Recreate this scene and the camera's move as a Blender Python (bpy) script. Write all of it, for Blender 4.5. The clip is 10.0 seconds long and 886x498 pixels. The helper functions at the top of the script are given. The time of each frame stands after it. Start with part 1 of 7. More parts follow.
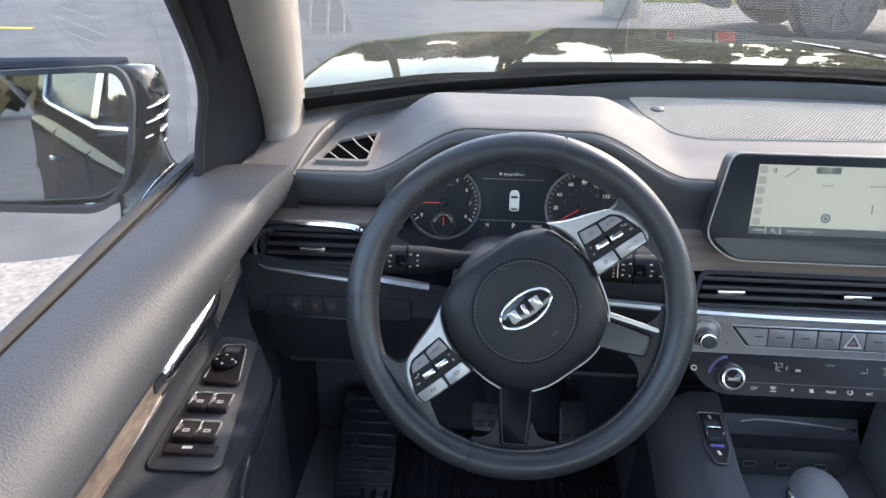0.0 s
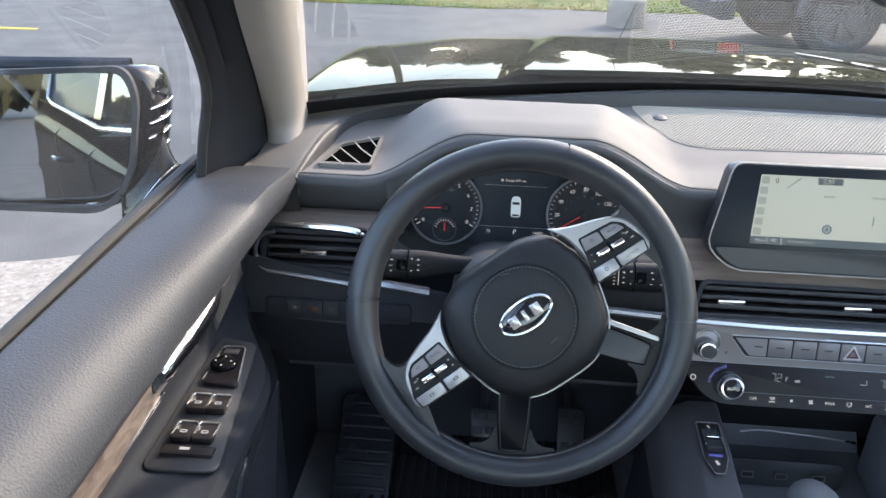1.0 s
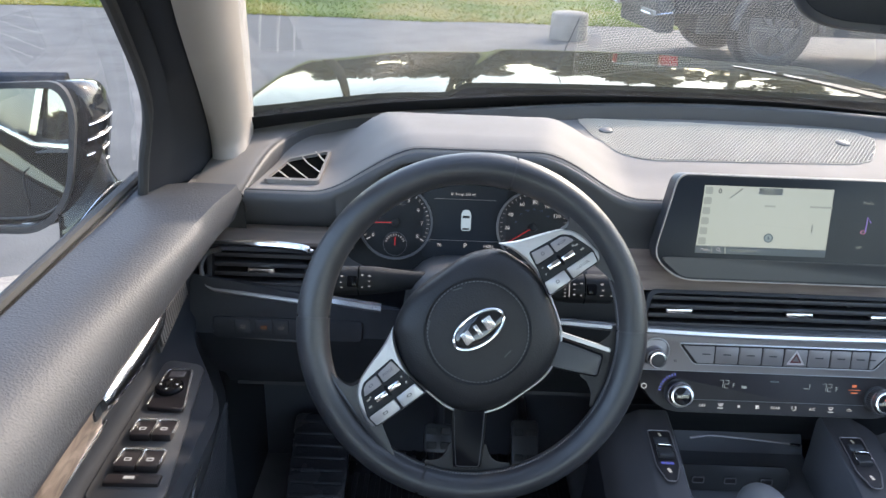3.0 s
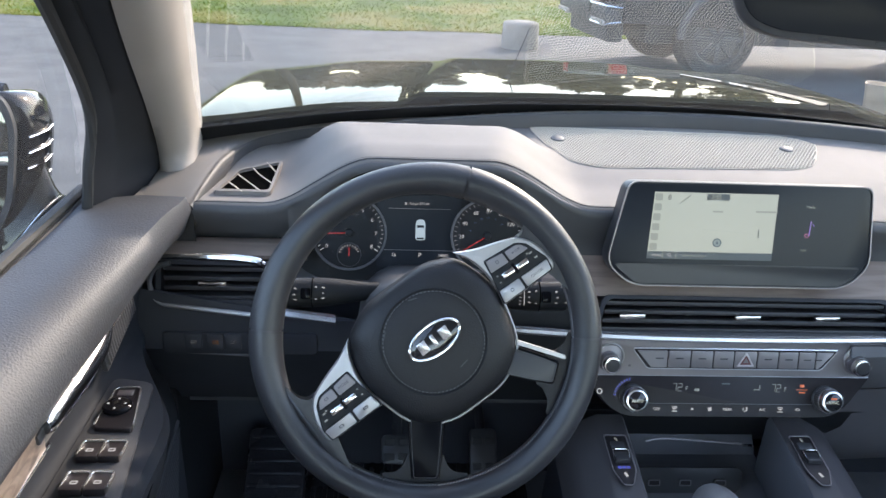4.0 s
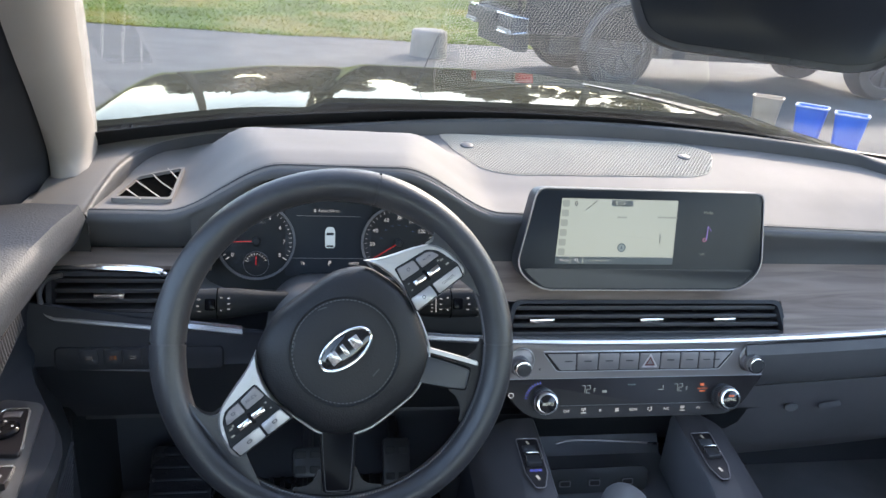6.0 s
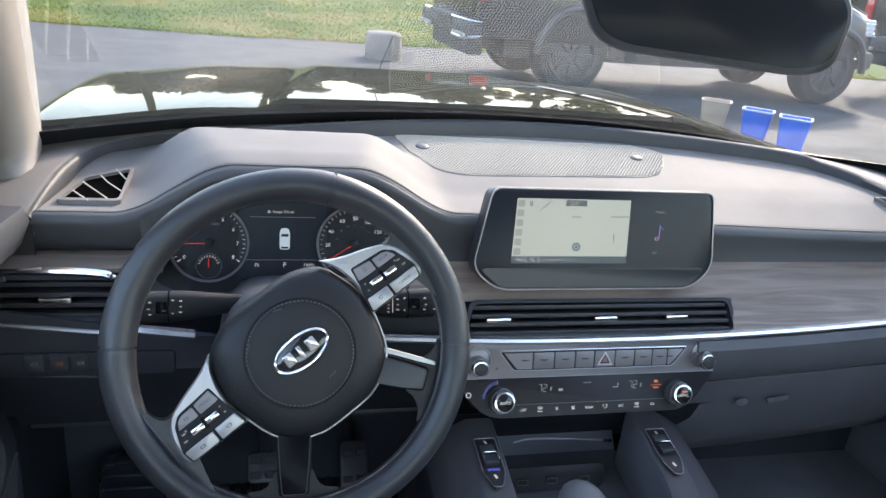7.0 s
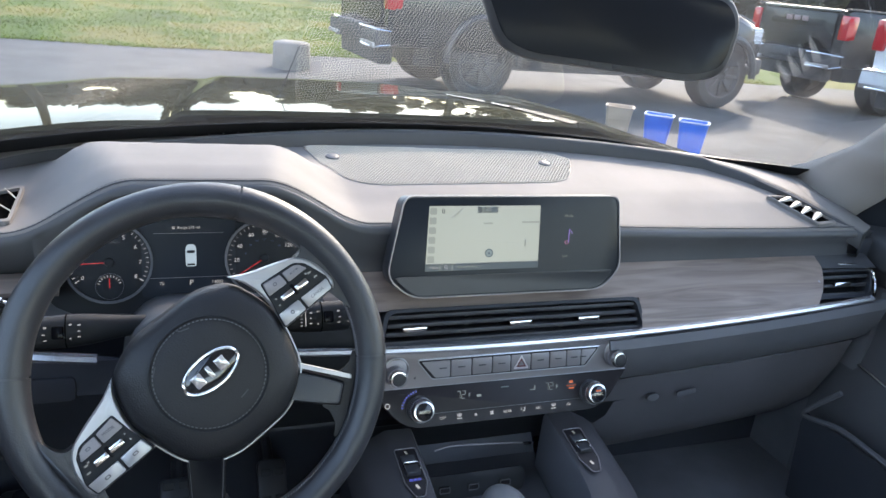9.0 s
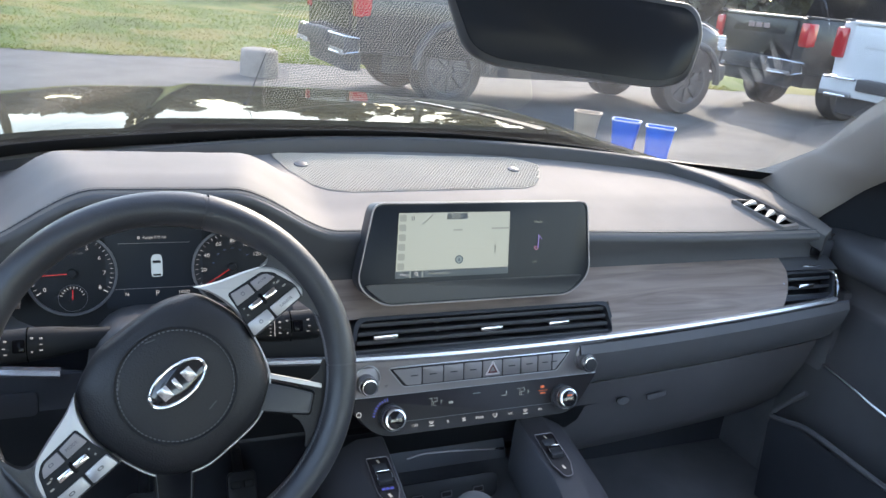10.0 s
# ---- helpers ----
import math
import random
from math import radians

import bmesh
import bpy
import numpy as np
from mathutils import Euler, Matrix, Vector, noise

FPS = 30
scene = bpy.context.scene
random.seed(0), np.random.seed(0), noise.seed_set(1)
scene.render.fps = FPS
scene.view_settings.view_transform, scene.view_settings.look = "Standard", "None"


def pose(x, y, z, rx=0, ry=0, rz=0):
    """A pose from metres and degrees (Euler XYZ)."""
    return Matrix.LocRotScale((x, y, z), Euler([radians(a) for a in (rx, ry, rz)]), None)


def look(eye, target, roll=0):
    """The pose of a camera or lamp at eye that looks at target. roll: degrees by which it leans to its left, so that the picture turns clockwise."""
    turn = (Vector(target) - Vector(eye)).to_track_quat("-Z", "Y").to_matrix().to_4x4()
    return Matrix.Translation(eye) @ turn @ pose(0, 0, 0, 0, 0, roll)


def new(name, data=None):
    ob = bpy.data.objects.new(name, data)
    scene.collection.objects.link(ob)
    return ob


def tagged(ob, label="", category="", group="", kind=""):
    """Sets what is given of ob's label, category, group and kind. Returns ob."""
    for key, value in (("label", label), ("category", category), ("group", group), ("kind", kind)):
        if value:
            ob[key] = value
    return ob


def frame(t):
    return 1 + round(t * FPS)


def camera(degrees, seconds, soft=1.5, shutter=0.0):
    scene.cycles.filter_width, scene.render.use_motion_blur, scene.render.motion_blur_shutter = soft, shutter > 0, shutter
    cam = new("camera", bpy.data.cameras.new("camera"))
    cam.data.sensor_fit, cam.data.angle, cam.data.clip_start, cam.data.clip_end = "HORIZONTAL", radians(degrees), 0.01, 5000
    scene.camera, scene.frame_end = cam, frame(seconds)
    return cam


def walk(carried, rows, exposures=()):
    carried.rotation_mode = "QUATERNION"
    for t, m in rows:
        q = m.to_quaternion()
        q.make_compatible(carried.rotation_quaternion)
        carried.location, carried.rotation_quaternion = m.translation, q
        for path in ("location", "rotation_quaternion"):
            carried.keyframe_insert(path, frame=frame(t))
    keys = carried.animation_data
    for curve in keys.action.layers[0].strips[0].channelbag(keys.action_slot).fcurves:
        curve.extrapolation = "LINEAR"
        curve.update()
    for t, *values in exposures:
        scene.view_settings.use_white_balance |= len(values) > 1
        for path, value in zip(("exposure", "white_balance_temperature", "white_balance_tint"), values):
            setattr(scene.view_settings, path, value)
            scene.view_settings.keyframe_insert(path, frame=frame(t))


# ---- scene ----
cam = camera(61.0, 10.0)
PATH = [
    (0, (-0.441, -0.697, 1.449), (-0.567, 1.11, 0.601), 0.7),
    (0.5, (-0.442, -0.698, 1.447), (-0.571, 1.114, 0.611), 1.2),
    (1, (-0.442, -0.698, 1.447), (-0.569, 1.117, 0.615), 1.6),
    (1.5, (-0.443, -0.697, 1.449), (-0.552, 1.119, 0.617), 1.9),
    (2, (-0.443, -0.696, 1.449), (-0.528, 1.124, 0.625), 2.0),
    (2.5, (-0.444, -0.694, 1.448), (-0.49, 1.133, 0.635), 2.1),
    (4, (-0.442, -0.687, 1.448), (-0.321, 1.153, 0.674), 2.7),
    (4.5, (-0.441, -0.687, 1.449), (-0.263, 1.152, 0.681), 3.1),
    (5, (-0.442, -0.683, 1.447), (-0.208, 1.152, 0.686), 3.6),
    (5.5, (-0.441, -0.681, 1.447), (-0.146, 1.149, 0.696), 4.2),
    (7, (-0.441, -0.68, 1.442), (0.028, 1.124, 0.716), 5.7),
    (7.5, (-0.439, -0.681, 1.442), (0.086, 1.112, 0.726), 5.8),
    (8, (-0.437, -0.678, 1.443), (0.141, 1.101, 0.735), 5.9),
    (8.5, (-0.436, -0.678, 1.442), (0.195, 1.087, 0.746), 6.0),
    (9, (-0.435, -0.677, 1.442), (0.245, 1.075, 0.758), 6.0),
    (9.5, (-0.435, -0.677, 1.442), (0.287, 1.063, 0.77), 6.1),
    (10, (-0.433, -0.676, 1.442), (0.319, 1.055, 0.782), 6.1),
]
walk(cam, [(t, look(eye, target, roll)) for t, eye, target, roll in PATH], [(0, 2.83, 7350, 14), (10, 2.83, 7350, 14)])

# ---- world, sun and exposure ----
SUN_ELEV, SUN_AZ = radians(30), radians(38)  # azimuth: to the right of straight ahead
world = bpy.data.worlds.new("sky")
world.use_nodes = True
scene.world = world
wn = world.node_tree.nodes
sky = wn.new("ShaderNodeTexSky")
sky.sky_type, sky.sun_disc = "NISHITA", False
sky.sun_elevation, sky.sun_rotation = SUN_ELEV, SUN_AZ
sky.dust_density, sky.air_density = 0.9, 1.0
world.node_tree.links.new(sky.outputs[0], wn["Background"].inputs[0])
wn["Background"].inputs[1].default_value = 0.15
sun_data = bpy.data.lights.new("sun", "SUN")
sun_data.energy, sun_data.angle, sun_data.color = 0.76, radians(2.5), (1.0, 0.935, 0.845)
sun = new("sun", sun_data)
sun_from = Vector((math.sin(SUN_AZ) * math.cos(SUN_ELEV), math.cos(SUN_AZ) * math.cos(SUN_ELEV), math.sin(SUN_ELEV)))
sun.matrix_world = look(sun_from * 50, (0, 0, 0))


# ---- materials ----
def mat(name, color, rough=0.5, metal=0.0, grain=0.0, bump=0.0, var=0.0, var_scale=6.0, spec=0.5, rough_var=0.0, coat=0.0, kind="noise"):
    """A surface with a base colour that drifts (var), a fine grain with relief (grain: repeats per metre, bump: strength)."""
    m = bpy.data.materials.new(name)
    m.use_nodes = True
    nt = m.node_tree
    n, l = nt.nodes, nt.links
    b = n["Principled BSDF"]
    b.inputs["Base Color"].default_value = (*color, 1)
    b.inputs["Roughness"].default_value = rough
    b.inputs["Metallic"].default_value = metal
    b.inputs["Specular IOR Level"].default_value = spec
    b.inputs["Coat Weight"].default_value = coat
    b.inputs["Coat Roughness"].default_value = 0.05
    tc = n.new("ShaderNodeTexCoord")
    if var:
        t = n.new("ShaderNodeTexNoise")
        t.inputs["Scale"].default_value, t.inputs["Detail"].default_value = var_scale, 6
        l.new(tc.outputs["Object"], t.inputs["Vector"])
        r = n.new("ShaderNodeMapRange")
        r.inputs[1].default_value, r.inputs[2].default_value = 0.3, 0.7
        r.inputs[3].default_value, r.inputs[4].default_value = 1 - var, 1 + var
        l.new(t.outputs[0], r.inputs[0])
        x = n.new("ShaderNodeVectorMath")
        x.operation = "SCALE"
        x.inputs[0].default_value = color
        l.new(r.outputs[0], x.inputs["Scale"])
        l.new(x.outputs[0], b.inputs["Base Color"])
        if rough_var:
            q = n.new("ShaderNodeMapRange")
            q.inputs[1].default_value, q.inputs[2].default_value = 0.3, 0.7
            q.inputs[3].default_value, q.inputs[4].default_value = rough - rough_var, rough + rough_var
            l.new(t.outputs[0], q.inputs[0])
            l.new(q.outputs[0], b.inputs["Roughness"])
    if bump:
        if kind == "leather":
            g = n.new("ShaderNodeTexVoronoi")
            g.feature = "SMOOTH_F1"
            g.inputs["Scale"].default_value = grain
        else:
            g = n.new("ShaderNodeTexNoise")
            g.inputs["Scale"].default_value, g.inputs["Detail"].default_value = grain, 4
        l.new(tc.outputs["Object"], g.inputs["Vector"])
        p = n.new("ShaderNodeBump")
        p.inputs["Strength"].default_value, p.inputs["Distance"].default_value = bump, 0.25 / grain
        l.new(g.outputs[0], p.inputs["Height"])
        l.new(p.outputs[0], b.inputs["Normal"])
    return m


def glow(name, color, strength):
    m = bpy.data.materials.new(name)
    m.use_nodes = True
    b = m.node_tree.nodes["Principled BSDF"]
    b.inputs["Base Color"].default_value = (*[c * 0.2 for c in color], 1)
    b.inputs["Emission Color"].default_value = (*color, 1)
    b.inputs["Emission Strength"].default_value = strength
    b.inputs["Roughness"].default_value = 0.25
    return m


def glass(name, tint=(1, 1, 1), base=0.035, haze=0.0):
    """Thin clear pane: see-through, with gloss that grows at a slant, and a little dust (haze) that also stands in for
    veiling glare.
    """
    m = bpy.data.materials.new(name)
    m.use_nodes = True
    nt = m.node_tree
    n, l = nt.nodes, nt.links
    n.remove(n["Principled BSDF"])
    tr, gl, mx, lw, pw, ma = (n.new("ShaderNode" + k) for k in ("BsdfTransparent", "BsdfGlossy", "MixShader", "LayerWeight", "Math", "Math"))
    tr.inputs[0].default_value = (*tint, 1)
    gl.inputs["Roughness"].default_value = 0.0
    lw.inputs["Blend"].default_value = 0.5
    pw.operation, ma.operation = "POWER", "MULTIPLY_ADD"
    pw.inputs[1].default_value = 5.0
    ma.inputs[1].default_value, ma.inputs[2].default_value = 1 - base, base
    l.new(lw.outputs["Facing"], pw.inputs[0])
    l.new(pw.outputs[0], ma.inputs[0])
    l.new(ma.outputs[0], mx.inputs[0])
    l.new(tr.outputs[0], mx.inputs[1])
    l.new(gl.outputs[0], mx.inputs[2])
    last = mx
    if haze:
        df, m2, t, r, tc = (n.new("ShaderNode" + k) for k in ("BsdfTranslucent", "MixShader", "TexNoise", "MapRange", "TexCoord"))
        df.inputs[0].default_value = (0.9, 0.9, 0.9, 1)
        t.inputs["Scale"].default_value, t.inputs["Detail"].default_value = 4, 5
        r.inputs[1].default_value, r.inputs[2].default_value = 0.35, 0.7
        r.inputs[3].default_value, r.inputs[4].default_value = haze * 0.6, haze * 1.4
        l.new(tc.outputs["Object"], t.inputs["Vector"])
        l.new(t.outputs[0], r.inputs[0])
        l.new(r.outputs[0], m2.inputs[0])
        l.new(mx.outputs[0], m2.inputs[1])
        l.new(df.outputs[0], m2.inputs[2])
        last = m2
    l.new(last.outputs[0], n["Material Output"].inputs[0])
    return m


def wood(name, dark, light):
    m = bpy.data.materials.new(name)
    m.use_nodes = True
    nt = m.node_tree
    n, l = nt.nodes, nt.links
    b = n["Principled BSDF"]
    tc, mp, t, t2, cr, bp = (n.new("ShaderNode" + k) for k in ("TexCoord", "Mapping", "TexNoise", "TexNoise", "ValToRGB", "Bump"))
    mp.inputs["Scale"].default_value = (2.0, 14.0, 34.0)
    t.inputs["Scale"].default_value, t.inputs["Detail"].default_value, t.inputs["Distortion"].default_value = 2.2, 8, 1.2
    l.new(tc.outputs["Object"], mp.inputs[0])
    l.new(mp.outputs[0], t.inputs["Vector"])
    cr.color_ramp.elements[0].position, cr.color_ramp.elements[1].position = 0.36, 0.66
    cr.color_ramp.elements[0].color, cr.color_ramp.elements[1].color = (*dark, 1), (*light, 1)
    l.new(t.outputs[0], cr.inputs[0])
    l.new(cr.outputs[0], b.inputs["Base Color"])
    l.new(t.outputs[0], bp.inputs["Height"])
    bp.inputs["Strength"].default_value, bp.inputs["Distance"].default_value = 0.15, 0.0015
    l.new(bp.outputs[0], b.inputs["Normal"])
    b.inputs["Roughness"].default_value = 0.42
    return m


M_DASH = mat("dash_leather", (0.205, 0.190, 0.180), 0.74, grain=900, bump=0.35, var=0.08, var_scale=9, spec=0.3, kind="leather")
M_PAD = mat("dark_leather", (0.046, 0.049, 0.057), 0.58, grain=480, bump=0.85, spec=0.45, var=0.15, kind="leather")
M_FACE = mat("face_leather", (0.080, 0.080, 0.084), 0.50, grain=800, bump=0.3, var=0.12, kind="leather")
M_RIM = mat("rim_leather", (0.034, 0.035, 0.039), 0.36, grain=700, bump=0.35, var=0.2, var_scale=14, rough_var=0.06, spec=0.6, kind="leather")
M_HUB = mat("hub_leather", (0.018, 0.018, 0.020), 0.48, grain=620, bump=0.6, var=0.15, spec=0.4, kind="leather")
M_BLACK = mat("black_plastic", (0.060, 0.060, 0.064), 0.5, grain=900, bump=0.2, var=0.15)
M_DARK = mat("dark_plastic", (0.125, 0.124, 0.130), 0.55, grain=700, bump=0.3, var=0.15)
M_TRIM = mat("grey_plastic", (0.20, 0.196, 0.198), 0.55, grain=800, bump=0.3, var=0.12)
M_PIANO = mat("piano_black", (0.016, 0.016, 0.018), 0.12, var=0.3, rough_var=0.06, coat=0.6)
M_SILVER = mat("satin_silver", (0.39, 0.385, 0.39), 0.36, metal=0.9, var=0.06, rough_var=0.05)
M_SPOKE = mat("spoke_silver", (0.52, 0.515, 0.52), 0.38, metal=0.75, var=0.05, rough_var=0.05)
M_GUN = mat("gunmetal_panel", (0.275, 0.250, 0.252), 0.36, metal=0.6, grain=1500, bump=0.08, var=0.10, rough_var=0.05)
M_KEY = mat("grey_key", (0.285, 0.262, 0.264), 0.45, metal=0.3, var=0.06)
M_CHROME = mat("chrome", (0.80, 0.79, 0.79), 0.17, metal=1.0, var=0.08, rough_var=0.05)
M_STRIP = mat("satin_chrome", (0.86, 0.85, 0.85), 0.27, metal=0.9)
M_WOOD = wood("grey_wood", (0.195, 0.142, 0.118), (0.33, 0.250, 0.208))
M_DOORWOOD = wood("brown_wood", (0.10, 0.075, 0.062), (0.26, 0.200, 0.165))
M_PILLAR = mat("pillar_fabric", (0.355, 0.325, 0.30), 0.85, grain=1400, bump=0.35, var=0.05)
M_LINER = mat("headliner", (0.58, 0.56, 0.53), 0.9, grain=1200, bump=0.3, var=0.05)
M_CARPET = mat("carpet", (0.18, 0.179, 0.19), 0.95, grain=1800, bump=0.6, var=0.2)
M_RUBBER = mat("rubber", (0.030, 0.030, 0.031), 0.7, grain=600, bump=0.2, var=0.2)
M_MAT = mat("floor_rubber", (0.028, 0.029, 0.034), 0.30, grain=240, bump=0.5, var=0.3, rough_var=0.08, spec=0.5)
M_RING = mat("ring_plastic", (0.062, 0.062, 0.066), 0.55, grain=900, bump=0.2, var=0.08)
M_INLAY = mat("black_inlay", (0.008, 0.008, 0.010), 0.10, var=0.2, spec=0.10)
M_SPOKEBLACK = mat("spoke_black", (0.007, 0.007, 0.009), 0.30, var=0.2, spec=0.08)
M_HOLE = mat("grille_hole", (0.075, 0.067, 0.055), 0.9)
M_CLIM = mat("satin_black_panel", (0.026, 0.022, 0.024), 0.38, var=0.2, rough_var=0.06, spec=0.28)
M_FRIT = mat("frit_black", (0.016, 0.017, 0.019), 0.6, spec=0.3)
M_SLAT = mat("vent_slat_plastic", (0.046, 0.046, 0.050), 0.45, grain=900, bump=0.15, var=0.1)
M_VOID = mat("deep_black", (0.004, 0.004, 0.004), 0.9, spec=0.0)
M_DOORLOW = mat("black_door_plastic", (0.044, 0.046, 0.054), 0.6, grain=700, bump=0.3, var=0.15, spec=0.3)
M_GLOVE = mat("glove_box_plastic", (0.135, 0.128, 0.134), 0.55, grain=800, bump=0.3, var=0.12)
M_BEZEL = mat("dark_satin_bezel", (0.055, 0.056, 0.06), 0.35, metal=0.3, var=0.08)
M_STITCH = mat("stitch_thread", (0.20, 0.19, 0.18), 0.8, var=0.1)
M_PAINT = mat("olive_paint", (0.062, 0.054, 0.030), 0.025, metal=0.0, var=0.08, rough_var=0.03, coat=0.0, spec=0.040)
# olive body paint again, much darker, standing in for the dark surroundings it reflects
M_SHELL = mat("dimmed_olive_shell", (0.012, 0.012, 0.011), 0.10, var=0.1, spec=0.0, coat=0.22)
M_FRAME = mat("door_frame_plastic", (0.029, 0.032, 0.039), 0.68, grain=1500, bump=0.08, spec=0.15, var=0.1)
M_GLOSS = mat("gloss_black_paint", (0.008, 0.008, 0.010), 0.08, var=0.1, spec=0.15, coat=0.35)
M_GLASS = glass("windscreen_glass", (0.96, 0.98, 0.98), 0.115, haze=0.004)
# opaque pane; its grey base replaces the reflection seen in the wing mirror
M_GREYPANE = mat("grey_painted_pane", (0.10, 0.115, 0.115), 0.03, var=0.1, spec=0.0, coat=0.25)
M_SIDEGLASS = glass("side_glass", (0.95, 0.97, 0.97), 0.04, haze=0.008)
M_SCREEN = mat("screen_glass", (0.018, 0.022, 0.028), 0.32, var=0.1, spec=0.3)
M_LCD = glow("map_lit", (0.46, 0.52, 0.48), 0.095)
M_WHITE = glow("white_symbols", (0.80, 0.82, 0.86), 0.075)
M_RED = glow("red_needle", (0.7, 0.05, 0.06), 0.08)
M_BLUE = glow("blue_symbols", (0.10, 0.13, 0.6), 0.09)
M_ORANGE = glow("orange_symbols", (0.75, 0.18, 0.06), 0.08)
M_MIRROR = mat("mirror_silver", (0.44, 0.47, 0.48), 0.015, metal=1.0)
M_DIMMIRROR = mat("dim_mirror", (0.024, 0.026, 0.031), 0.20, spec=0.14)


# ---- helpers ----
def thing(name, label="", category="", group="", kind="", at=(0, 0, 0)):
    e = new(name)
    e.empty_display_size = 0.05
    e.location = at
    return tagged(e, label, category, group, kind)


def part(name, bm, material, parent=None, label="", smooth=35):
    """Links a bmesh (world coordinates of the parent) as one mesh object."""
    me = bpy.data.meshes.new(name)
    bm.normal_update()
    bm.to_mesh(me)
    bm.free()
    if smooth:
        me.shade_smooth()
        me.set_sharp_from_angle(angle=radians(smooth))
    for m in material if isinstance(material, (list, tuple)) else [material]:
        me.materials.append(m)
    ob = new(name, me)
    if parent:
        ob.parent = parent
        up, off = parent, Vector((0, 0, 0))
        while up:
            off += up.location
            up = up.parent
        ob.location = -off
    if label:
        tagged(ob, label)
    return ob


def sm(v):
    v = min(1.0, max(0.0, v))
    return v * v * (3 - 2 * v)


def lerp_table(rows, v):
    """Piecewise straight line through (v, value) rows."""
    if v <= rows[0][0]:
        return rows[0][1]
    for (a, p), (b, q) in zip(rows, rows[1:]):
        if v <= b:
            return p + (q - p) * (v - a) / (b - a)
    return rows[-1][1]


def grid(sections, bm=None, closed=False, ends=False):
    """Skins a row of sections, each a list of as many points."""
    bm = bm or bmesh.new()
    vs = [[bm.verts.new(p) for p in s] for s in sections]
    n = len(sections[0])
    for a, b in zip(vs, vs[1:]):
        for i in range(n if closed else n - 1):
            j = (i + 1) % n
            bm.faces.new((a[i], a[j], b[j], b[i]))
    if ends and closed:
        bm.faces.new(vs[0][::-1])
        bm.faces.new(vs[-1])
    return bm


def shell(sections, thick, direction=None):
    """A skin with thickness: the sections, and the same moved by thick along their normals (or a direction)."""
    bm = grid(sections)
    bm.normal_update()
    if direction is None:
        bmesh.ops.solidify(bm, geom=bm.faces[:], thickness=thick)
    else:
        ret = bmesh.ops.extrude_face_region(bm, geom=bm.faces[:])
        bmesh.ops.translate(bm, verts=[v for v in ret["geom"] if isinstance(v, bmesh.types.BMVert)], vec=Vector(direction) * thick)
    bmesh.ops.recalc_face_normals(bm, faces=bm.faces[:])
    return bm


def smooth_path(points, steps=8):
    """Catmull-Rom through the points."""
    ps = [Vector(p) for p in points]
    out = []
    for i in range(len(ps) - 1):
        a, b, c, d = ps[max(i - 1, 0)], ps[i], ps[i + 1], ps[min(i + 2, len(ps) - 1)]
        for k in range(steps):
            t = k / steps
            out.append(0.5 * (2 * b + (c - a) * t + (2 * a - 5 * b + 4 * c - d) * t * t + (3 * b - a - 3 * c + d) * t ** 3))
    out.append(ps[-1])
    return out


def tube(points, radius, sides=10, bm=None, closed=False, flat=1.0, up=(0, 0, 1)):
    """A round (or flattened) bar along points; radius may be a list."""
    bm = bm or bmesh.new()
    ps = [Vector(p) for p in points]
    n = len(ps)
    rings = []
    for i, p in enumerate(ps):
        a, b = (ps[i - 1], ps[(i + 1) % n]) if closed else (ps[max(i - 1, 0)], ps[min(i + 1, n - 1)])
        d = (b - a).normalized()
        u = Vector(up)
        side = d.cross(u)
        side = side.normalized() if side.length > 1e-4 else d.orthogonal().normalized()
        u = side.cross(d)
        r = radius[i] if isinstance(radius, (list, tuple)) else radius
        rings.append([bm.verts.new(p + (side * math.cos(2 * math.pi * k / sides) + u * flat * math.sin(2 * math.pi * k / sides)) * r) for k in range(sides)])
    pairs = list(zip(rings, rings[1:])) + ([(rings[-1], rings[0])] if closed else [])
    for a, b in pairs:
        for k in range(sides):
            bm.faces.new((a[k], a[(k + 1) % sides], b[(k + 1) % sides], b[k]))
    if not closed:
        bm.faces.new(rings[0][::-1])
        bm.faces.new(rings[-1])
    bmesh.ops.recalc_face_normals(bm, faces=bm.faces[:])
    return bm


def round_rect(w, h, r, n=5, cx=0.0, cy=0.0):
    pts = []
    for sx, sy, a in ((1, 1, 0), (-1, 1, 90), (-1, -1, 180), (1, -1, 270)):
        for k in range(n + 1):
            t = radians(a + 90 * k / n)
            pts.append((cx + sx * (w / 2 - r) + r * math.cos(t), cy + sy * (h / 2 - r) + r * math.sin(t)))
    return pts


def ellipse(a, b, n=32, cx=0.0, cy=0.0):
    return [(cx + a * math.cos(2 * math.pi * k / n), cy + b * math.sin(2 * math.pi * k / n)) for k in range(n)]


def rounded_poly(corners, r, n=4):
    """A polygon (anticlockwise) with its corners rounded; r may be a list."""
    out = []
    m = len(corners)
    for i, c in enumerate(corners):
        rr = r[i] if isinstance(r, (list, tuple)) else r
        c = Vector(c)
        a, b = Vector(corners[i - 1]), Vector(corners[(i + 1) % m])
        u, v = (a - c), (b - c)
        d = min(rr, u.length * 0.49, v.length * 0.49)
        p, q = c + u.normalized() * d, c + v.normalized() * d
        for k in range(n + 1):
            t = k / n
            out.append(tuple((1 - t) ** 2 * p + 2 * t * (1 - t) * c + t * t * q))
    return out


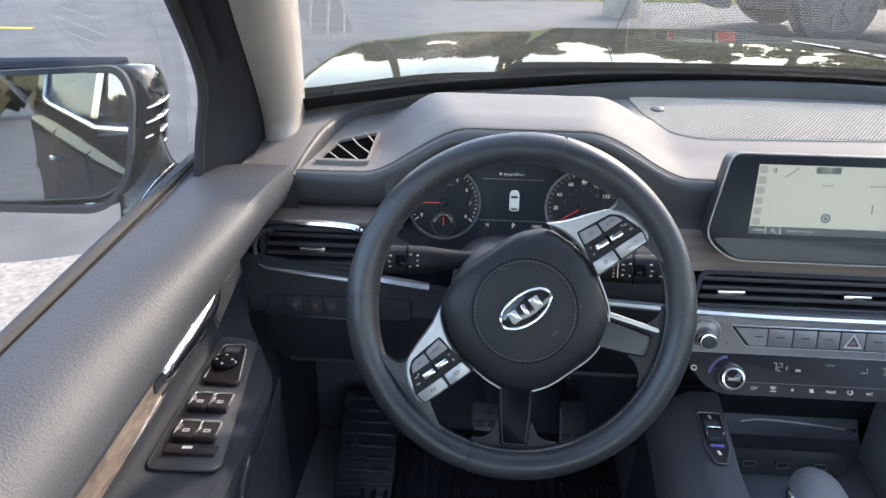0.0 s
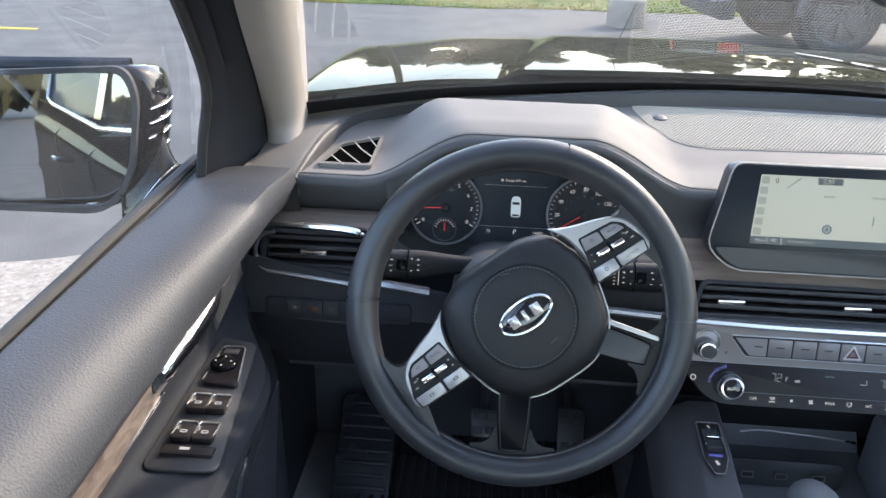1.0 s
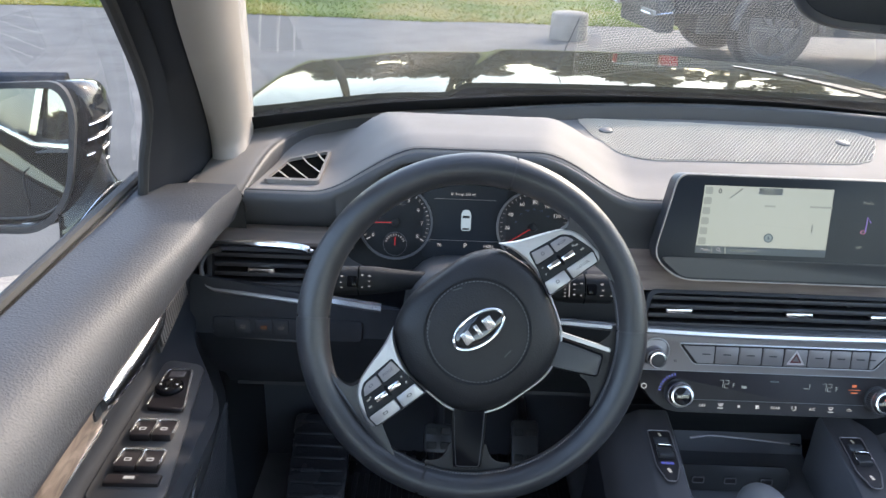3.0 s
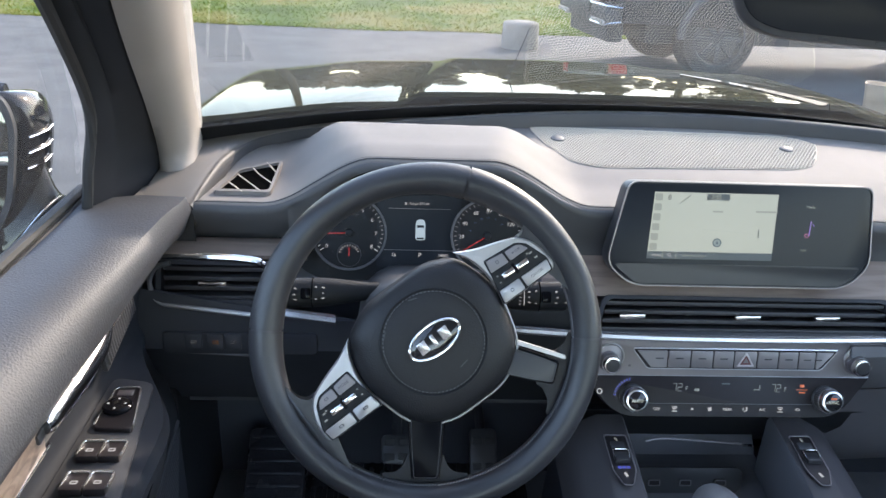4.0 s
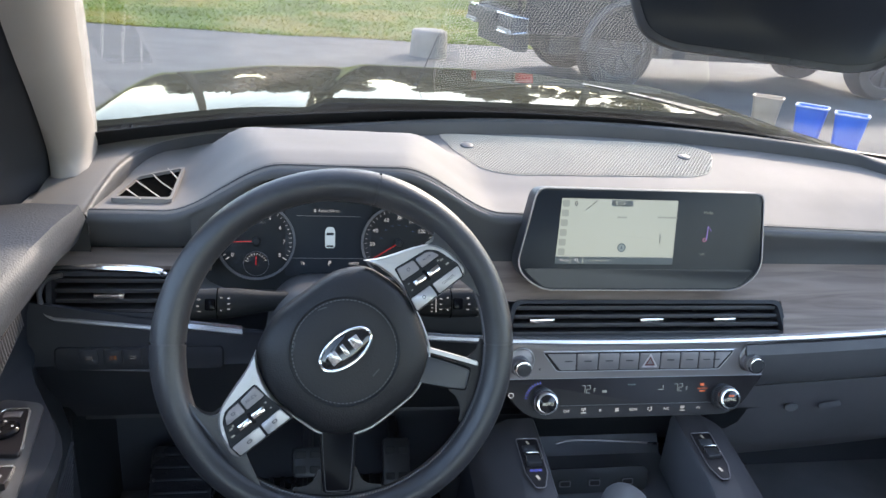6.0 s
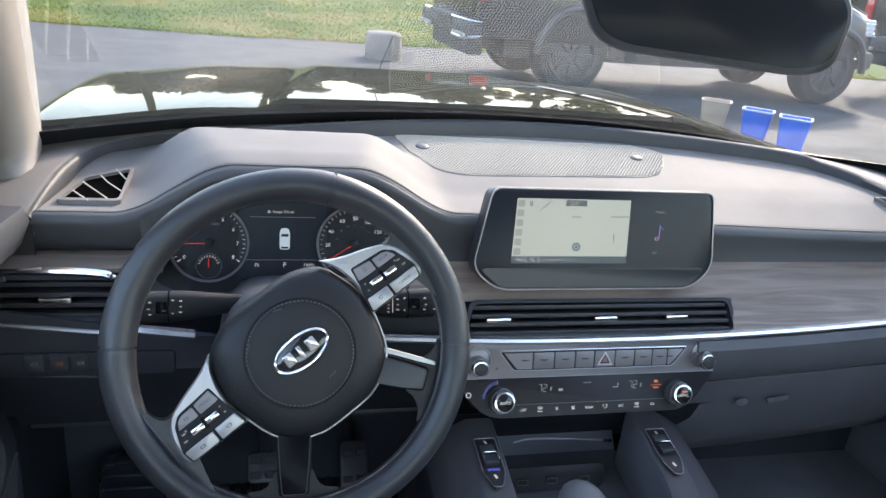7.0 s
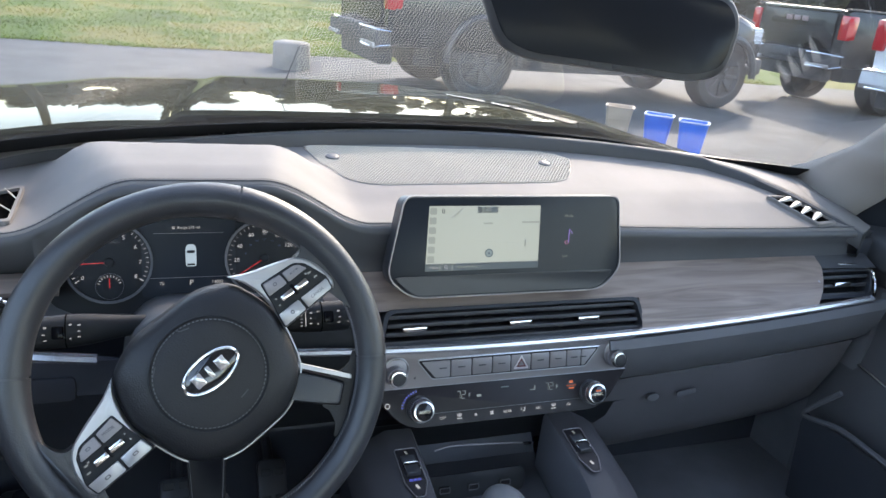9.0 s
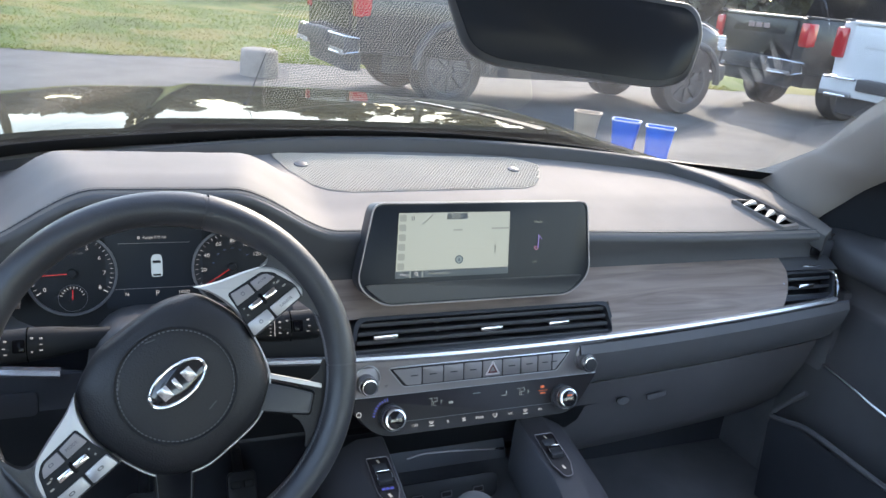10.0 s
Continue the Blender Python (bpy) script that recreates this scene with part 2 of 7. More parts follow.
def plate(outline, depth, m=None, bevel=0.0, bm=None):
    """A flat outline (x, y) raised along local z from 0 to depth with a soft top edge, moved by m."""
    bm = bm or bmesh.new()
    m = m or Matrix()
    c = Vector((sum(p[0] for p in outline) / len(outline), sum(p[1] for p in outline) / len(outline)))
    size = max((Vector(p) - c).length for p in outline)
    k = max(0.0, 1 - bevel / size)
    levels = [(1.0, 0.0), (1.0, depth - bevel), (1 - 0.35 * (1 - k), depth - 0.35 * bevel), (k, depth)] if bevel else [(1.0, 0.0), (1.0, depth)]
    rows = [[bm.verts.new(m @ Vector((c.x + (p[0] - c.x) * s, c.y + (p[1] - c.y) * s, z))) for p in outline] for s, z in levels]
    n = len(outline)
    for a, b in zip(rows, rows[1:]):
        for i in range(n):
            bm.faces.new((a[i], a[(i + 1) % n], b[(i + 1) % n], b[i]))
    bm.faces.new(rows[-1])
    bm.faces.new(rows[0][::-1])
    return bm


def ring(outer, inner, depth, m=None, bm=None):
    """A flat frame between two outlines of as many points."""
    bm = bm or bmesh.new()
    m = m or Matrix()
    n = len(outer)
    rows = [[bm.verts.new(m @ Vector((*p, z))) for p in o] for o, z in ((outer, 0.0), (outer, depth), (inner, depth), (inner, 0.0))]
    for a, b in zip(rows, rows[1:] + rows[:1]):
        for i in range(n):
            bm.faces.new((a[i], a[(i + 1) % n], b[(i + 1) % n], b[i]))
    bmesh.ops.recalc_face_normals(bm, faces=bm.faces[:])
    return bm


def box(size, m=None, bevel=0.0, bm=None):
    bm = bm or bmesh.new()
    r = bmesh.ops.create_cube(bm, size=1.0, matrix=(m or Matrix()) @ Matrix.Diagonal((*size, 1)))
    if bevel:
        es = list({e for v in r["verts"] for e in v.link_edges})
        bmesh.ops.bevel(bm, geom=es, offset=bevel, segments=2, profile=0.6, affect="EDGES")
    return bm


def lathe(profile, m=None, sides=24, bm=None, caps=True):
    """Turns (radius, z) rows round local z."""
    bm = bm or bmesh.new()
    m = m or Matrix()
    rows = [[bm.verts.new(m @ Vector((r * math.cos(2 * math.pi * k / sides), r * math.sin(2 * math.pi * k / sides), z))) for k in range(sides)] for r, z in profile]
    for a, b in zip(rows, rows[1:]):
        for k in range(sides):
            bm.faces.new((a[k], a[(k + 1) % sides], b[(k + 1) % sides], b[k]))
    if caps:
        bm.faces.new(rows[0][::-1])
        bm.faces.new(rows[-1])
    bmesh.ops.recalc_face_normals(bm, faces=bm.faces[:])
    return bm


def words(text, height, m, material, parent, name="lettering", align="CENTER"):
    """Raised writing in the built-in font, in the local xy plane of m."""
    cu = bpy.data.curves.new(name, "FONT")
    cu.body, cu.size, cu.align_x, cu.align_y, cu.extrude, cu.resolution_u = text, height * 1.4, align, "CENTER", 0.0002, 2
    tmp = bpy.data.objects.new(name, cu)
    scene.collection.objects.link(tmp)
    me = bpy.data.meshes.new_from_object(tmp.evaluated_get(bpy.context.evaluated_depsgraph_get()))
    bpy.data.objects.remove(tmp)
    bpy.data.curves.remove(cu)
    bm = bmesh.new()
    bm.from_mesh(me)
    bpy.data.meshes.remove(me)
    bmesh.ops.transform(bm, matrix=m, verts=bm.verts[:])
    return part(name, bm, material, parent, smooth=0)


def frame_of(origin, xdir, ydir):
    """A local frame: x along xdir, y along ydir, z out of the plane."""
    x = Vector(xdir).normalized()
    z = x.cross(Vector(ydir)).normalized()
    y = z.cross(x)
    return Matrix.Translation(origin) @ Matrix((x, y, z)).transposed().to_4x4()


def tilted(x, y, z, lean):
    """A plane that faces the seats (-y), leaning its top away by lean degrees: local x to the right, y up, z out."""
    a = radians(lean)
    return frame_of((x, y, z), (1, 0, 0), (0, math.sin(a), math.cos(a)))

# ---- dashboard ----
XC = 0.025  # the car's middle


def y_glass(x):
    u = (x - XC) / 0.765
    return 0.69 - 0.22 * u * u


def front_y(x):
    return lerp_table([(-0.62, 0.25), (-0.56, 0.262), (-0.33, 0.262), (-0.26, 0.272), (-0.20, 0.28)], x)


def z_dash(x, y):
    """Height of the dashboard top: a sheet that rises to the glass, with the hood over the dials."""
    yf = front_y(x)
    zf = lerp_table([(-0.63, 1.111), (-0.149, 1.106), (0.05, 1.100), (0.235, 1.094), (0.42, 1.088), (0.53, 1.0855), (0.81, 1.085)], x)
    zb = lerp_table([(0.36, 1.112), (0.40, 1.121), (0.53, 1.139), (0.62, 1.148), (0.70, 1.150)], y)
    if y < 0.36:
        zb = zf + (1.112 - zf) * max(0.0, (y - yf) / (0.36 - yf))
    t = min(1.0, max(0.0, (y - 0.25) / 0.20))
    s = sm((x + 0.618 + 0.010 * t) / (0.150 - 0.05 * t)) * (1 - sm((x + 0.332 - 0.042 * t) / (0.16 - 0.04 * t)))
    h = lerp_table([(0.25, 1.168), (0.28, 1.176), (0.31, 1.181), (0.44, 1.179), (0.47, 1.174)], y)
    return zb + s * (1 - sm((y - 0.445) / 0.075)) * max(0.0, h - zb)


def front_edge(x):
    y = front_y(x)
    return y, z_dash(x, y)


def z_chrome(x):
    return 0.942 + (0.078 if x > XC else 0.118) * (x - XC) ** 2


dash = thing("dashboard", "grey leather dashboard with stitched edge, wood trim and chrome strip", "dashboard")
xs = [-0.790 + 1.518 * i / 124 for i in range(125)]


def top_section(x):
    yf, zf = front_edge(x)
    yb = y_glass(x) - 0.05
    pts = [(x, yf, zf - 0.002), (x, yf + 0.002, zf)]
    for k in range(1, 29):
        y = yf + 0.002 + (yb - yf - 0.002) * k / 28
        pts.append((x, y, z_dash(x, y)))
    return pts


part("top_pad", shell([top_section(x) for x in xs], 0.012, (0, 0, -1)), M_DASH, dash, "smooth grey leather top", smooth=50)


def face_section(x):
    """The dark leather below the seam."""
    yf, zf = front_edge(x)
    roll = [(x, yf + 0.001, zf - 0.0015), (x, yf - 0.003, zf - 0.004), (x, yf - 0.005, zf - 0.008), (x, yf - 0.005, zf - 0.013)]
    if x < -0.5:
        return roll + [(x, yf + 0.002, 1.085), (x, yf + 0.012, 1.068), (x, yf + 0.020, 1.056), (x, yf + 0.03, 1.050)]
    return roll + [(x, yf + 0.004, 1.065), (x, yf + 0.008, 1.050), (x, yf + 0.006, 1.034), (x, 0.31, 1.026)]


HOOD_L, HOOD_R = -0.572, -0.246  # the opening over the dials
part("face_pad", shell([face_section(x) for x in xs if x > HOOD_R - 0.006], 0.006, (0, 1, 0)), M_FACE, dash, "dark leather front band", smooth=60)
part("face_pad", shell([face_section(x) for x in xs if x < HOOD_L + 0.006], 0.006, (0, 1, 0)), M_FACE, dash, "dark leather front band", smooth=60)
def brow_foot(x):
    """Lower edge of the leather over the dials; it widens into the face at both ends."""
    return front_edge(x)[1] - lerp_table([(-0.590, 0.052), (-0.560, 0.036), (-0.530, 0.022), (-0.490, 0.0155), (-0.325, 0.0155), (-0.285, 0.022), (-0.255, 0.036), (-0.225, 0.055)], x)


hood_x = [HOOD_L - 0.015 + (HOOD_R - HOOD_L + 0.03) * i / 56 for i in range(57)]
part("brow", shell([face_section(x)[:4] + [(x, front_edge(x)[0] - 0.002, brow_foot(x) + 0.002), (x, front_edge(x)[0] + 0.003, brow_foot(x)), (x, front_edge(x)[0] + 0.045, brow_foot(x) - 0.002)] for x in hood_x], 0.003, (0, 1, 0)), M_FACE, dash, "dark leather brow over the dials", smooth=60)


# the stitched seam along the front edge: two rows of short threads
def seam(offset):
    bm = bmesh.new()
    x = -0.74
    while x < 0.72:
        q = [(x + d, front_y(x + d) + offset) for d in (0.0, 0.0036)]
        tube([(a, b, z_dash(a, b) + 0.0006) for a, b in q], 0.0005, 4, bm)
        x += 0.0054
    return bm


tagged(part("seam", seam(0.0095), M_STITCH, dash, smooth=0), "grey double stitching", kind="stuff")
tagged(part("seam", seam(0.0030), M_STITCH, dash, smooth=0), "grey double stitching", kind="stuff")
part("seam_groove", tube([(x, front_y(x) + 0.0062, z_dash(x, front_y(x) + 0.0062) + 0.0001) for x in xs if x > -0.75], 0.0011, 6), M_PAD, dash, "dark groove between the stitches")

# the trim along the foot of the windscreen
RING_IN = [(0, 0.605, 1.1715), (0.15, 0.597, 1.1705), (0.30, 0.571, 1.1675), (0.42, 0.540, 1.163), (0.512, 0.512, 1.159), (0.566, 0.504, 1.156), (0.618, 0.499, 1.152), (0.665, 0.478, 1.147), (0.696, 0.440, 1.143), (0.715, 0.370, 1.139), (0.725, 0.300, 1.127), (0.733, 0.245, 1.110)]
RING_OUT = [(0, 0.696, 1.140), (0.15, 0.686, 1.141), (0.30, 0.632, 1.150), (0.42, 0.586, 1.158), (0.52, 0.547, 1.160), (0.59, 0.522, 1.160), (0.655, 0.500, 1.157), (0.722, 0.470, 1.150), (0.775, 0.442, 1.140), (0.800, 0.39, 1.130), (0.806, 0.31, 1.117), (0.806, 0.245, 1.104)]


# the passenger's end turns in earlier and sinks under the pillar foot
FAR_IN = RING_IN[:4] + [(0.512, 0.507, 1.157), (0.535, 0.487, 1.151), (0.570, 0.447, 1.144), (0.599, 0.397, 1.134), (0.633, 0.355, 1.121), (0.665, 0.312, 1.103), (0.687, 0.291, 1.092), (0.71, 0.27, 1.080)]
FAR_OUT = [(u, y_glass(XC + u) + 0.006, 1.140) for u in (0, 0.15, 0.30, 0.42, 0.52, 0.59)] + [(0.655, 0.535, 1.137), (0.71, 0.505, 1.131), (0.745, 0.475, 1.125), (0.754, 0.42, 1.109), (0.758, 0.36, 1.097), (0.76, 0.30, 1.082)]


def both_ways(near, far):
    left = [(XC - u, y, z) for u, y, z in near[:0:-1]]
    return smooth_path(left + [(XC + u, y, z) for u, y, z in far], 10)


def ring_section(i, o):
    """Upright inner edge, soft lip, then the top that falls to the glass."""
    def at(q, dz=0.0, drop=0.0):
        p = i.lerp(o, q)
        return (p.x, p.y, i.z + (o.z - i.z) * drop + dz)
    return [at(0.0, -0.030), at(-0.01, -0.004), at(0.025, -0.0008), at(0.07, 0.0006), at(0.14, 0.001), at(0.35, 0.0, 0.12), at(0.6, 0.0, 0.42), at(0.85, 0.0, 0.78), at(1.0, 0.0, 1.0)]


ring_rows = [ring_section(i, o) for i, o in zip(both_ways(RING_IN, FAR_IN), both_ways(RING_OUT, FAR_OUT))]
part("defroster_trim", shell([r[2:] for r in ring_rows], 0.004, (0, 0, -1)), M_DASH, dash, "grey plastic strip along the windscreen foot", smooth=60)
part("defroster_edge", shell([r[:4] for r in ring_rows], 0.003, (0, 1, 0)), M_RING, dash, "dark slate upright edge", smooth=60)
for row in (ring_rows[0], ring_rows[-1]):
    part("strip_end", grid([row[1:], [(p[0], p[1] + 0.002, p[2] - 0.05) for p in row[1:]]]), M_RUBBER, dash, "dark end of the strip")
rows_mid = [r for r in ring_rows if abs(r[0][0] - XC) < 0.40]
part("defroster_outlet", grid([[(p[0], p[1], p[2] + 0.0016) for p in [Vector(r[4]).lerp(Vector(r[6]), q) for q in (0.0, 0.3, 0.6, 0.9)]] for r in rows_mid]), M_FRIT, dash, "dark air outlet along the glass")
for r in rows_mid[::2]:
    part("outlet_rib", tube([Vector(r[4]).lerp(Vector(r[6]), q) + Vector((0, 0, 0.0022)) for q in (0.12, 0.8)], 0.0011, 6), M_DARK, dash)

# the speaker grille, pierced with small holes
gx = [-0.215 + 0.483 * i / 40 for i in range(41)]


def grille_span(x):
    near = lerp_table([(-0.215, 0.560), (-0.20, 0.488), (-0.175, 0.444), (-0.15, 0.428), (-0.12, 0.421), (0.19, 0.434), (0.222, 0.450), (0.248, 0.490), (0.268, 0.535)], x)
    far = lerp_table([(-0.215, 0.588), (0.22, 0.578), (0.255, 0.56), (0.268, 0.54)], x)
    return near, far


def grille_section(x, lift):
    a, b = grille_span(x)
    return [(x, a + (b - a) * k / 8, z_dash(x, a + (b - a) * k / 8) + lift) for k in range(9)]


M_GRILLE = mat("grille_plastic", (0.58, 0.515, 0.435), 0.65, grain=900, bump=0.2, var=0.06, spec=0.25)
grille = part("speaker_grille", shell([grille_section(x, 0.0004) for x in gx], 0.003, (0, 0, -1)), M_GRILLE, dash, "pierced grey plastic grille")
edge = [(x, grille_span(x)[0], z_dash(x, grille_span(x)[0]) + 0.0006) for x in gx] + [(x, grille_span(x)[1], z_dash(x, grille_span(x)[1]) + 0.0006) for x in gx[::-1]]
part("grille_rim", tube(edge, 0.0010, 6, closed=True), M_GRILLE, grille)


def pierced(cw, ch, hole, lift, depth):
    """Small plates set like bricks, each with a sunk round hole; slot 0 the plate, slot 1 the hole's bottom."""
    verts, faces, slot = [], [], []
    row, y = 0, 0.418
    rim8 = [(1, 0), (1, 1), (0, 1), (-1, 1), (-1, 0), (-1, -1), (0, -1), (1, -1)]
    while y < 0.590:
        x = -0.216 + (row % 2) * cw / 2
        while x < 0.268:
            a, b = grille_span(x)
            if a + 0.0015 < y < b - 0.0015:
                k = len(verts)
                hx, hy = cw / 2 * hole, ch / 2 * hole * 1.12
                pts = [(x + cw / 2 * u, y + ch / 2 * v) for u, v in rim8]
                cup = [(x + hx * math.cos(math.pi * q / 4), y + hy * math.sin(math.pi * q / 4)) for q in range(8)]
                verts += [(p[0], p[1], z_dash(*p) + lift) for p in pts]
                verts += [(p[0], p[1], z_dash(*p) + lift - 0.0003) for p in cup]
                verts += [(p[0], p[1], z_dash(*p) + lift - depth) for p in cup]
                for lo in (k, k + 8):
                    for q in range(8):
                        r = (q + 1) % 8
                        faces.append((lo + q, lo + r, lo + 8 + r, lo + 8 + q))
                        slot.append(0)
                faces.append(tuple(k + 16 + q for q in range(8)))
                slot.append(1)
            x += cw
        y += ch
        row += 1
    me = bpy.data.meshes.new("perforation")
    me.from_pydata(verts, [], faces)
    me.materials.append(M_GRILLE)
    me.materials.append(M_HOLE)
    me.polygons.foreach_set("material_index", slot)
    return me


perforation = new("perforation", pierced(0.0058, 0.0040, 0.84, 0.0020, 0.0011))
perforation.parent = grille
tagged(perforation, kind="stuff")
for x, y in ((-0.180, 0.528), (0.205, 0.512)):
    part("light_sensor", lathe([(0.0115, 0), (0.0108, 0.0020), (0.008, 0.0034), (0.004, 0.0042), (0.001, 0.0042)], pose(x, y, z_dash(x, y) + 0.0018, 7)), M_DARK, grille, "low lens-shaped light sensor")


# wood panel over the middle vents and to the far end
def wood_section(x, z0, z1, n=8):
    foot = z_chrome(x)
    rows = []
    for k in range(n + 1):
        z = z0 + (z1 - z0) * k / n
        t = (1.036 - z) / (1.036 - foot)
        rows.append((x, 0.290 - 0.076 * t - 0.012 * math.sin(math.pi * min(1.0, t)), z))
    return rows


wx = [-0.24 + 0.505 * i / 30 for i in range(31)]
part("wood_trim", shell([wood_section(x, 1.034, 0.992) for x in wx], 0.006, (0, 1, 0)), M_WOOD, dash, "matt grey-brown wood veneer")
wx = [0.262 + 0.374 * i / 24 for i in range(25)]
part("vent_brow", shell([wood_section(x, 1.035, 1.019, 3) for x in (0.652, 0.68, 0.72, 0.75, 0.772)], 0.006, (0, 1, 0)), M_FACE, dash, "dark band over the passenger's vent")
part("wood_trim", shell([[(p[0] + (p[2] - 1.0) * 0.80 * (x - 0.262) / 0.38, p[1], p[2]) for p in wood_section(x, 1.034, z_chrome(x) + 0.001)] for x in wx], 0.006, (0, 1, 0)), M_WOOD, dash, "matt grey-brown wood veneer")
# the driver's ledge takes the darker wood to put its shade into the colour
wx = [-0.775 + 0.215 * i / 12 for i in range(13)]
part("wood_trim", shell([[(x, 0.282, 1.050), (x, 0.262, 1.059), (x, 0.240, 1.058), (x, 0.222, 1.051)] for x in wx], 0.006, (0, 0, -1)), M_DOORWOOD, dash, "wood veneer ledge, coloured darker for its shade")

# chrome strips
strip = [(x, 0.209 - 0.004 * abs(x - XC), z_chrome(x)) for x in xs if -0.335 < x < 0.742]
part("chrome_strip", grid([[(x, y + 0.006, z + 0.005), (x, y - 0.001, z + 0.004), (x, y - 0.003, z), (x, y - 0.001, z - 0.004), (x, y + 0.006, z - 0.005)] for x, y, z in strip]), M_STRIP, dash, "bright satin chrome strip")
strip = [(x, 0.19, z_chrome(x) - 0.004) for x in xs if -0.605 < x < -0.515]
part("chrome_strip", grid([[(x, y + 0.006, z + 0.006), (x, y - 0.001, z + 0.005), (x, y - 0.004, z), (x, y - 0.001, z - 0.005), (x, y + 0.006, z - 0.006)] for x, y, z in strip]), M_STRIP, dash, "bright satin chrome strip")


# lower dashboard and glove box
def lower_section(x):
    z = z_chrome(x)
    return [(x, 0.206, z - 0.008), (x, 0.200, z - 0.022), (x, 0.206, z - 0.05), (x, 0.225, z - 0.085), (x, 0.240, z - 0.10)]


def glove_section(x):
    z = z_chrome(x)
    return [(x, 0.238, z - 0.101), (x, 0.246, z - 0.104), (x, 0.262, z - 0.17), (x, 0.300, z - 0.26), (x, 0.36, z - 0.33), (x, 0.45, z - 0.37)]


rx_ = [0.20 + 0.562 * i / 30 for i in range(31)]
part("lower_panel", shell([lower_section(x) for x in rx_], 0.006, (0, 1, 0)), M_DARK, dash, "dark grey soft panel")
part("glove_box", shell([glove_section(x) for x in rx_], 0.006, (0, 1, 0)), M_GLOVE, dash, "dark grey glove box lid")
part("glove_seam", tube([(x, 0.2375, z_chrome(x) - 0.1005) for x in rx_ if 0.27 < x < 0.62], 0.0012, 6), M_DARK, dash, "thin edge over the glove box")
part("glove_key", plate(ellipse(0.012, 0.0065, 20), 0.003, frame_of((0.336, 0.2475, 0.797), (1, 0, 0.12), (0, 0.28, 1)), 0.001), M_DARK, dash, "small oval glove box button")
part("glove_handle", plate(round_rect(0.040, 0.009, 0.003), 0.003, frame_of((0.405, 0.2475, 0.800), (1, 0, 0.14), (0, 0.28, 1)), 0.001), M_DARK, dash, "small grey glove box handle")
lx = [-0.775 + 0.30 * i / 16 for i in range(17)]
part("knee_panel", shell([[(x, 0.196, z_chrome(x) - 0.004), (x, 0.192, 0.972), (x, 0.190, 0.94), (x, 0.186, 0.93), (x, 0.215, 0.88), (x, 0.27, 0.80), (x, 0.36, 0.74)] for x in lx], 0.006, (0, 1, 0)), M_DOORLOW, dash, "dark plastic knee panel")
kx = [-0.475 + 0.30 * i / 16 for i in range(17)]
part("column_panel", shell([[(x, 0.24, 1.0), (x, 0.225, 0.96), (x, 0.23, 0.90), (x, 0.27, 0.80), (x, 0.36, 0.74)] for x in kx], 0.006, (0, 1, 0)), M_FRIT, dash, "black panel under the steering column")
M_MAPDIM, M_ORANGEDIM = glow("dim_white_mark", (0.25, 0.26, 0.28), 0.03), glow("dim_orange_mark", (0.32, 0.15, 0.07), 0.04)
part("switch_strip", plate(round_rect(0.20, 0.030, 0.006), 0.004, tilted(-0.645, 0.189, 0.940, 4), 0.0015), M_DOORLOW, dash, "black switch strip")
for x, mt in ((-0.705, M_MAPDIM), (-0.677, M_ORANGEDIM), (-0.654, M_MAPDIM)):
    part("switch_key", plate(round_rect(0.022, 0.022, 0.003), 0.002, tilted(x, 0.1852, 0.943, 4), 0.0008), M_DOORLOW, dash, "black push switch")
    part("switch_symbol", ring(round_rect(0.006, 0.004, 0.001), round_rect(0.0045, 0.0027, 0.0008), 0.0006, tilted(x, 0.1832, 0.943, 4)), mt, dash, "tiny lit switch symbol")
    part("switch_symbol", box((0.0010, 0.0006, 0.006), pose(x + 0.004, 0.1828, 0.943), 0.0002), mt, dash, "tiny lit switch symbol")
part("switch_edge", tube([(-0.73, 0.187, 0.9265), (-0.60, 0.187, 0.9195)], 0.0018, 6), M_DARK, dash, "dark ledge under the switches")

for s_ in (-1, 1):
    x = XC + s_ * 0.79
    part("end_cap", box((0.03, 0.24, 0.19), pose(x, 0.39, 0.935), 0.01) if s_ < 0 else box((0.06, 0.20, 0.23), pose(0.760, 0.387, 0.950), 0.01), M_DOORLOW, dash)
part("backing", box((1.56, 0.02, 0.30), pose(XC, 0.315, 0.92), 0.0), M_BLACK, dash)

M_FIN = mat("pale_fin", (0.55, 0.52, 0.48), 0.4, var=0.05)
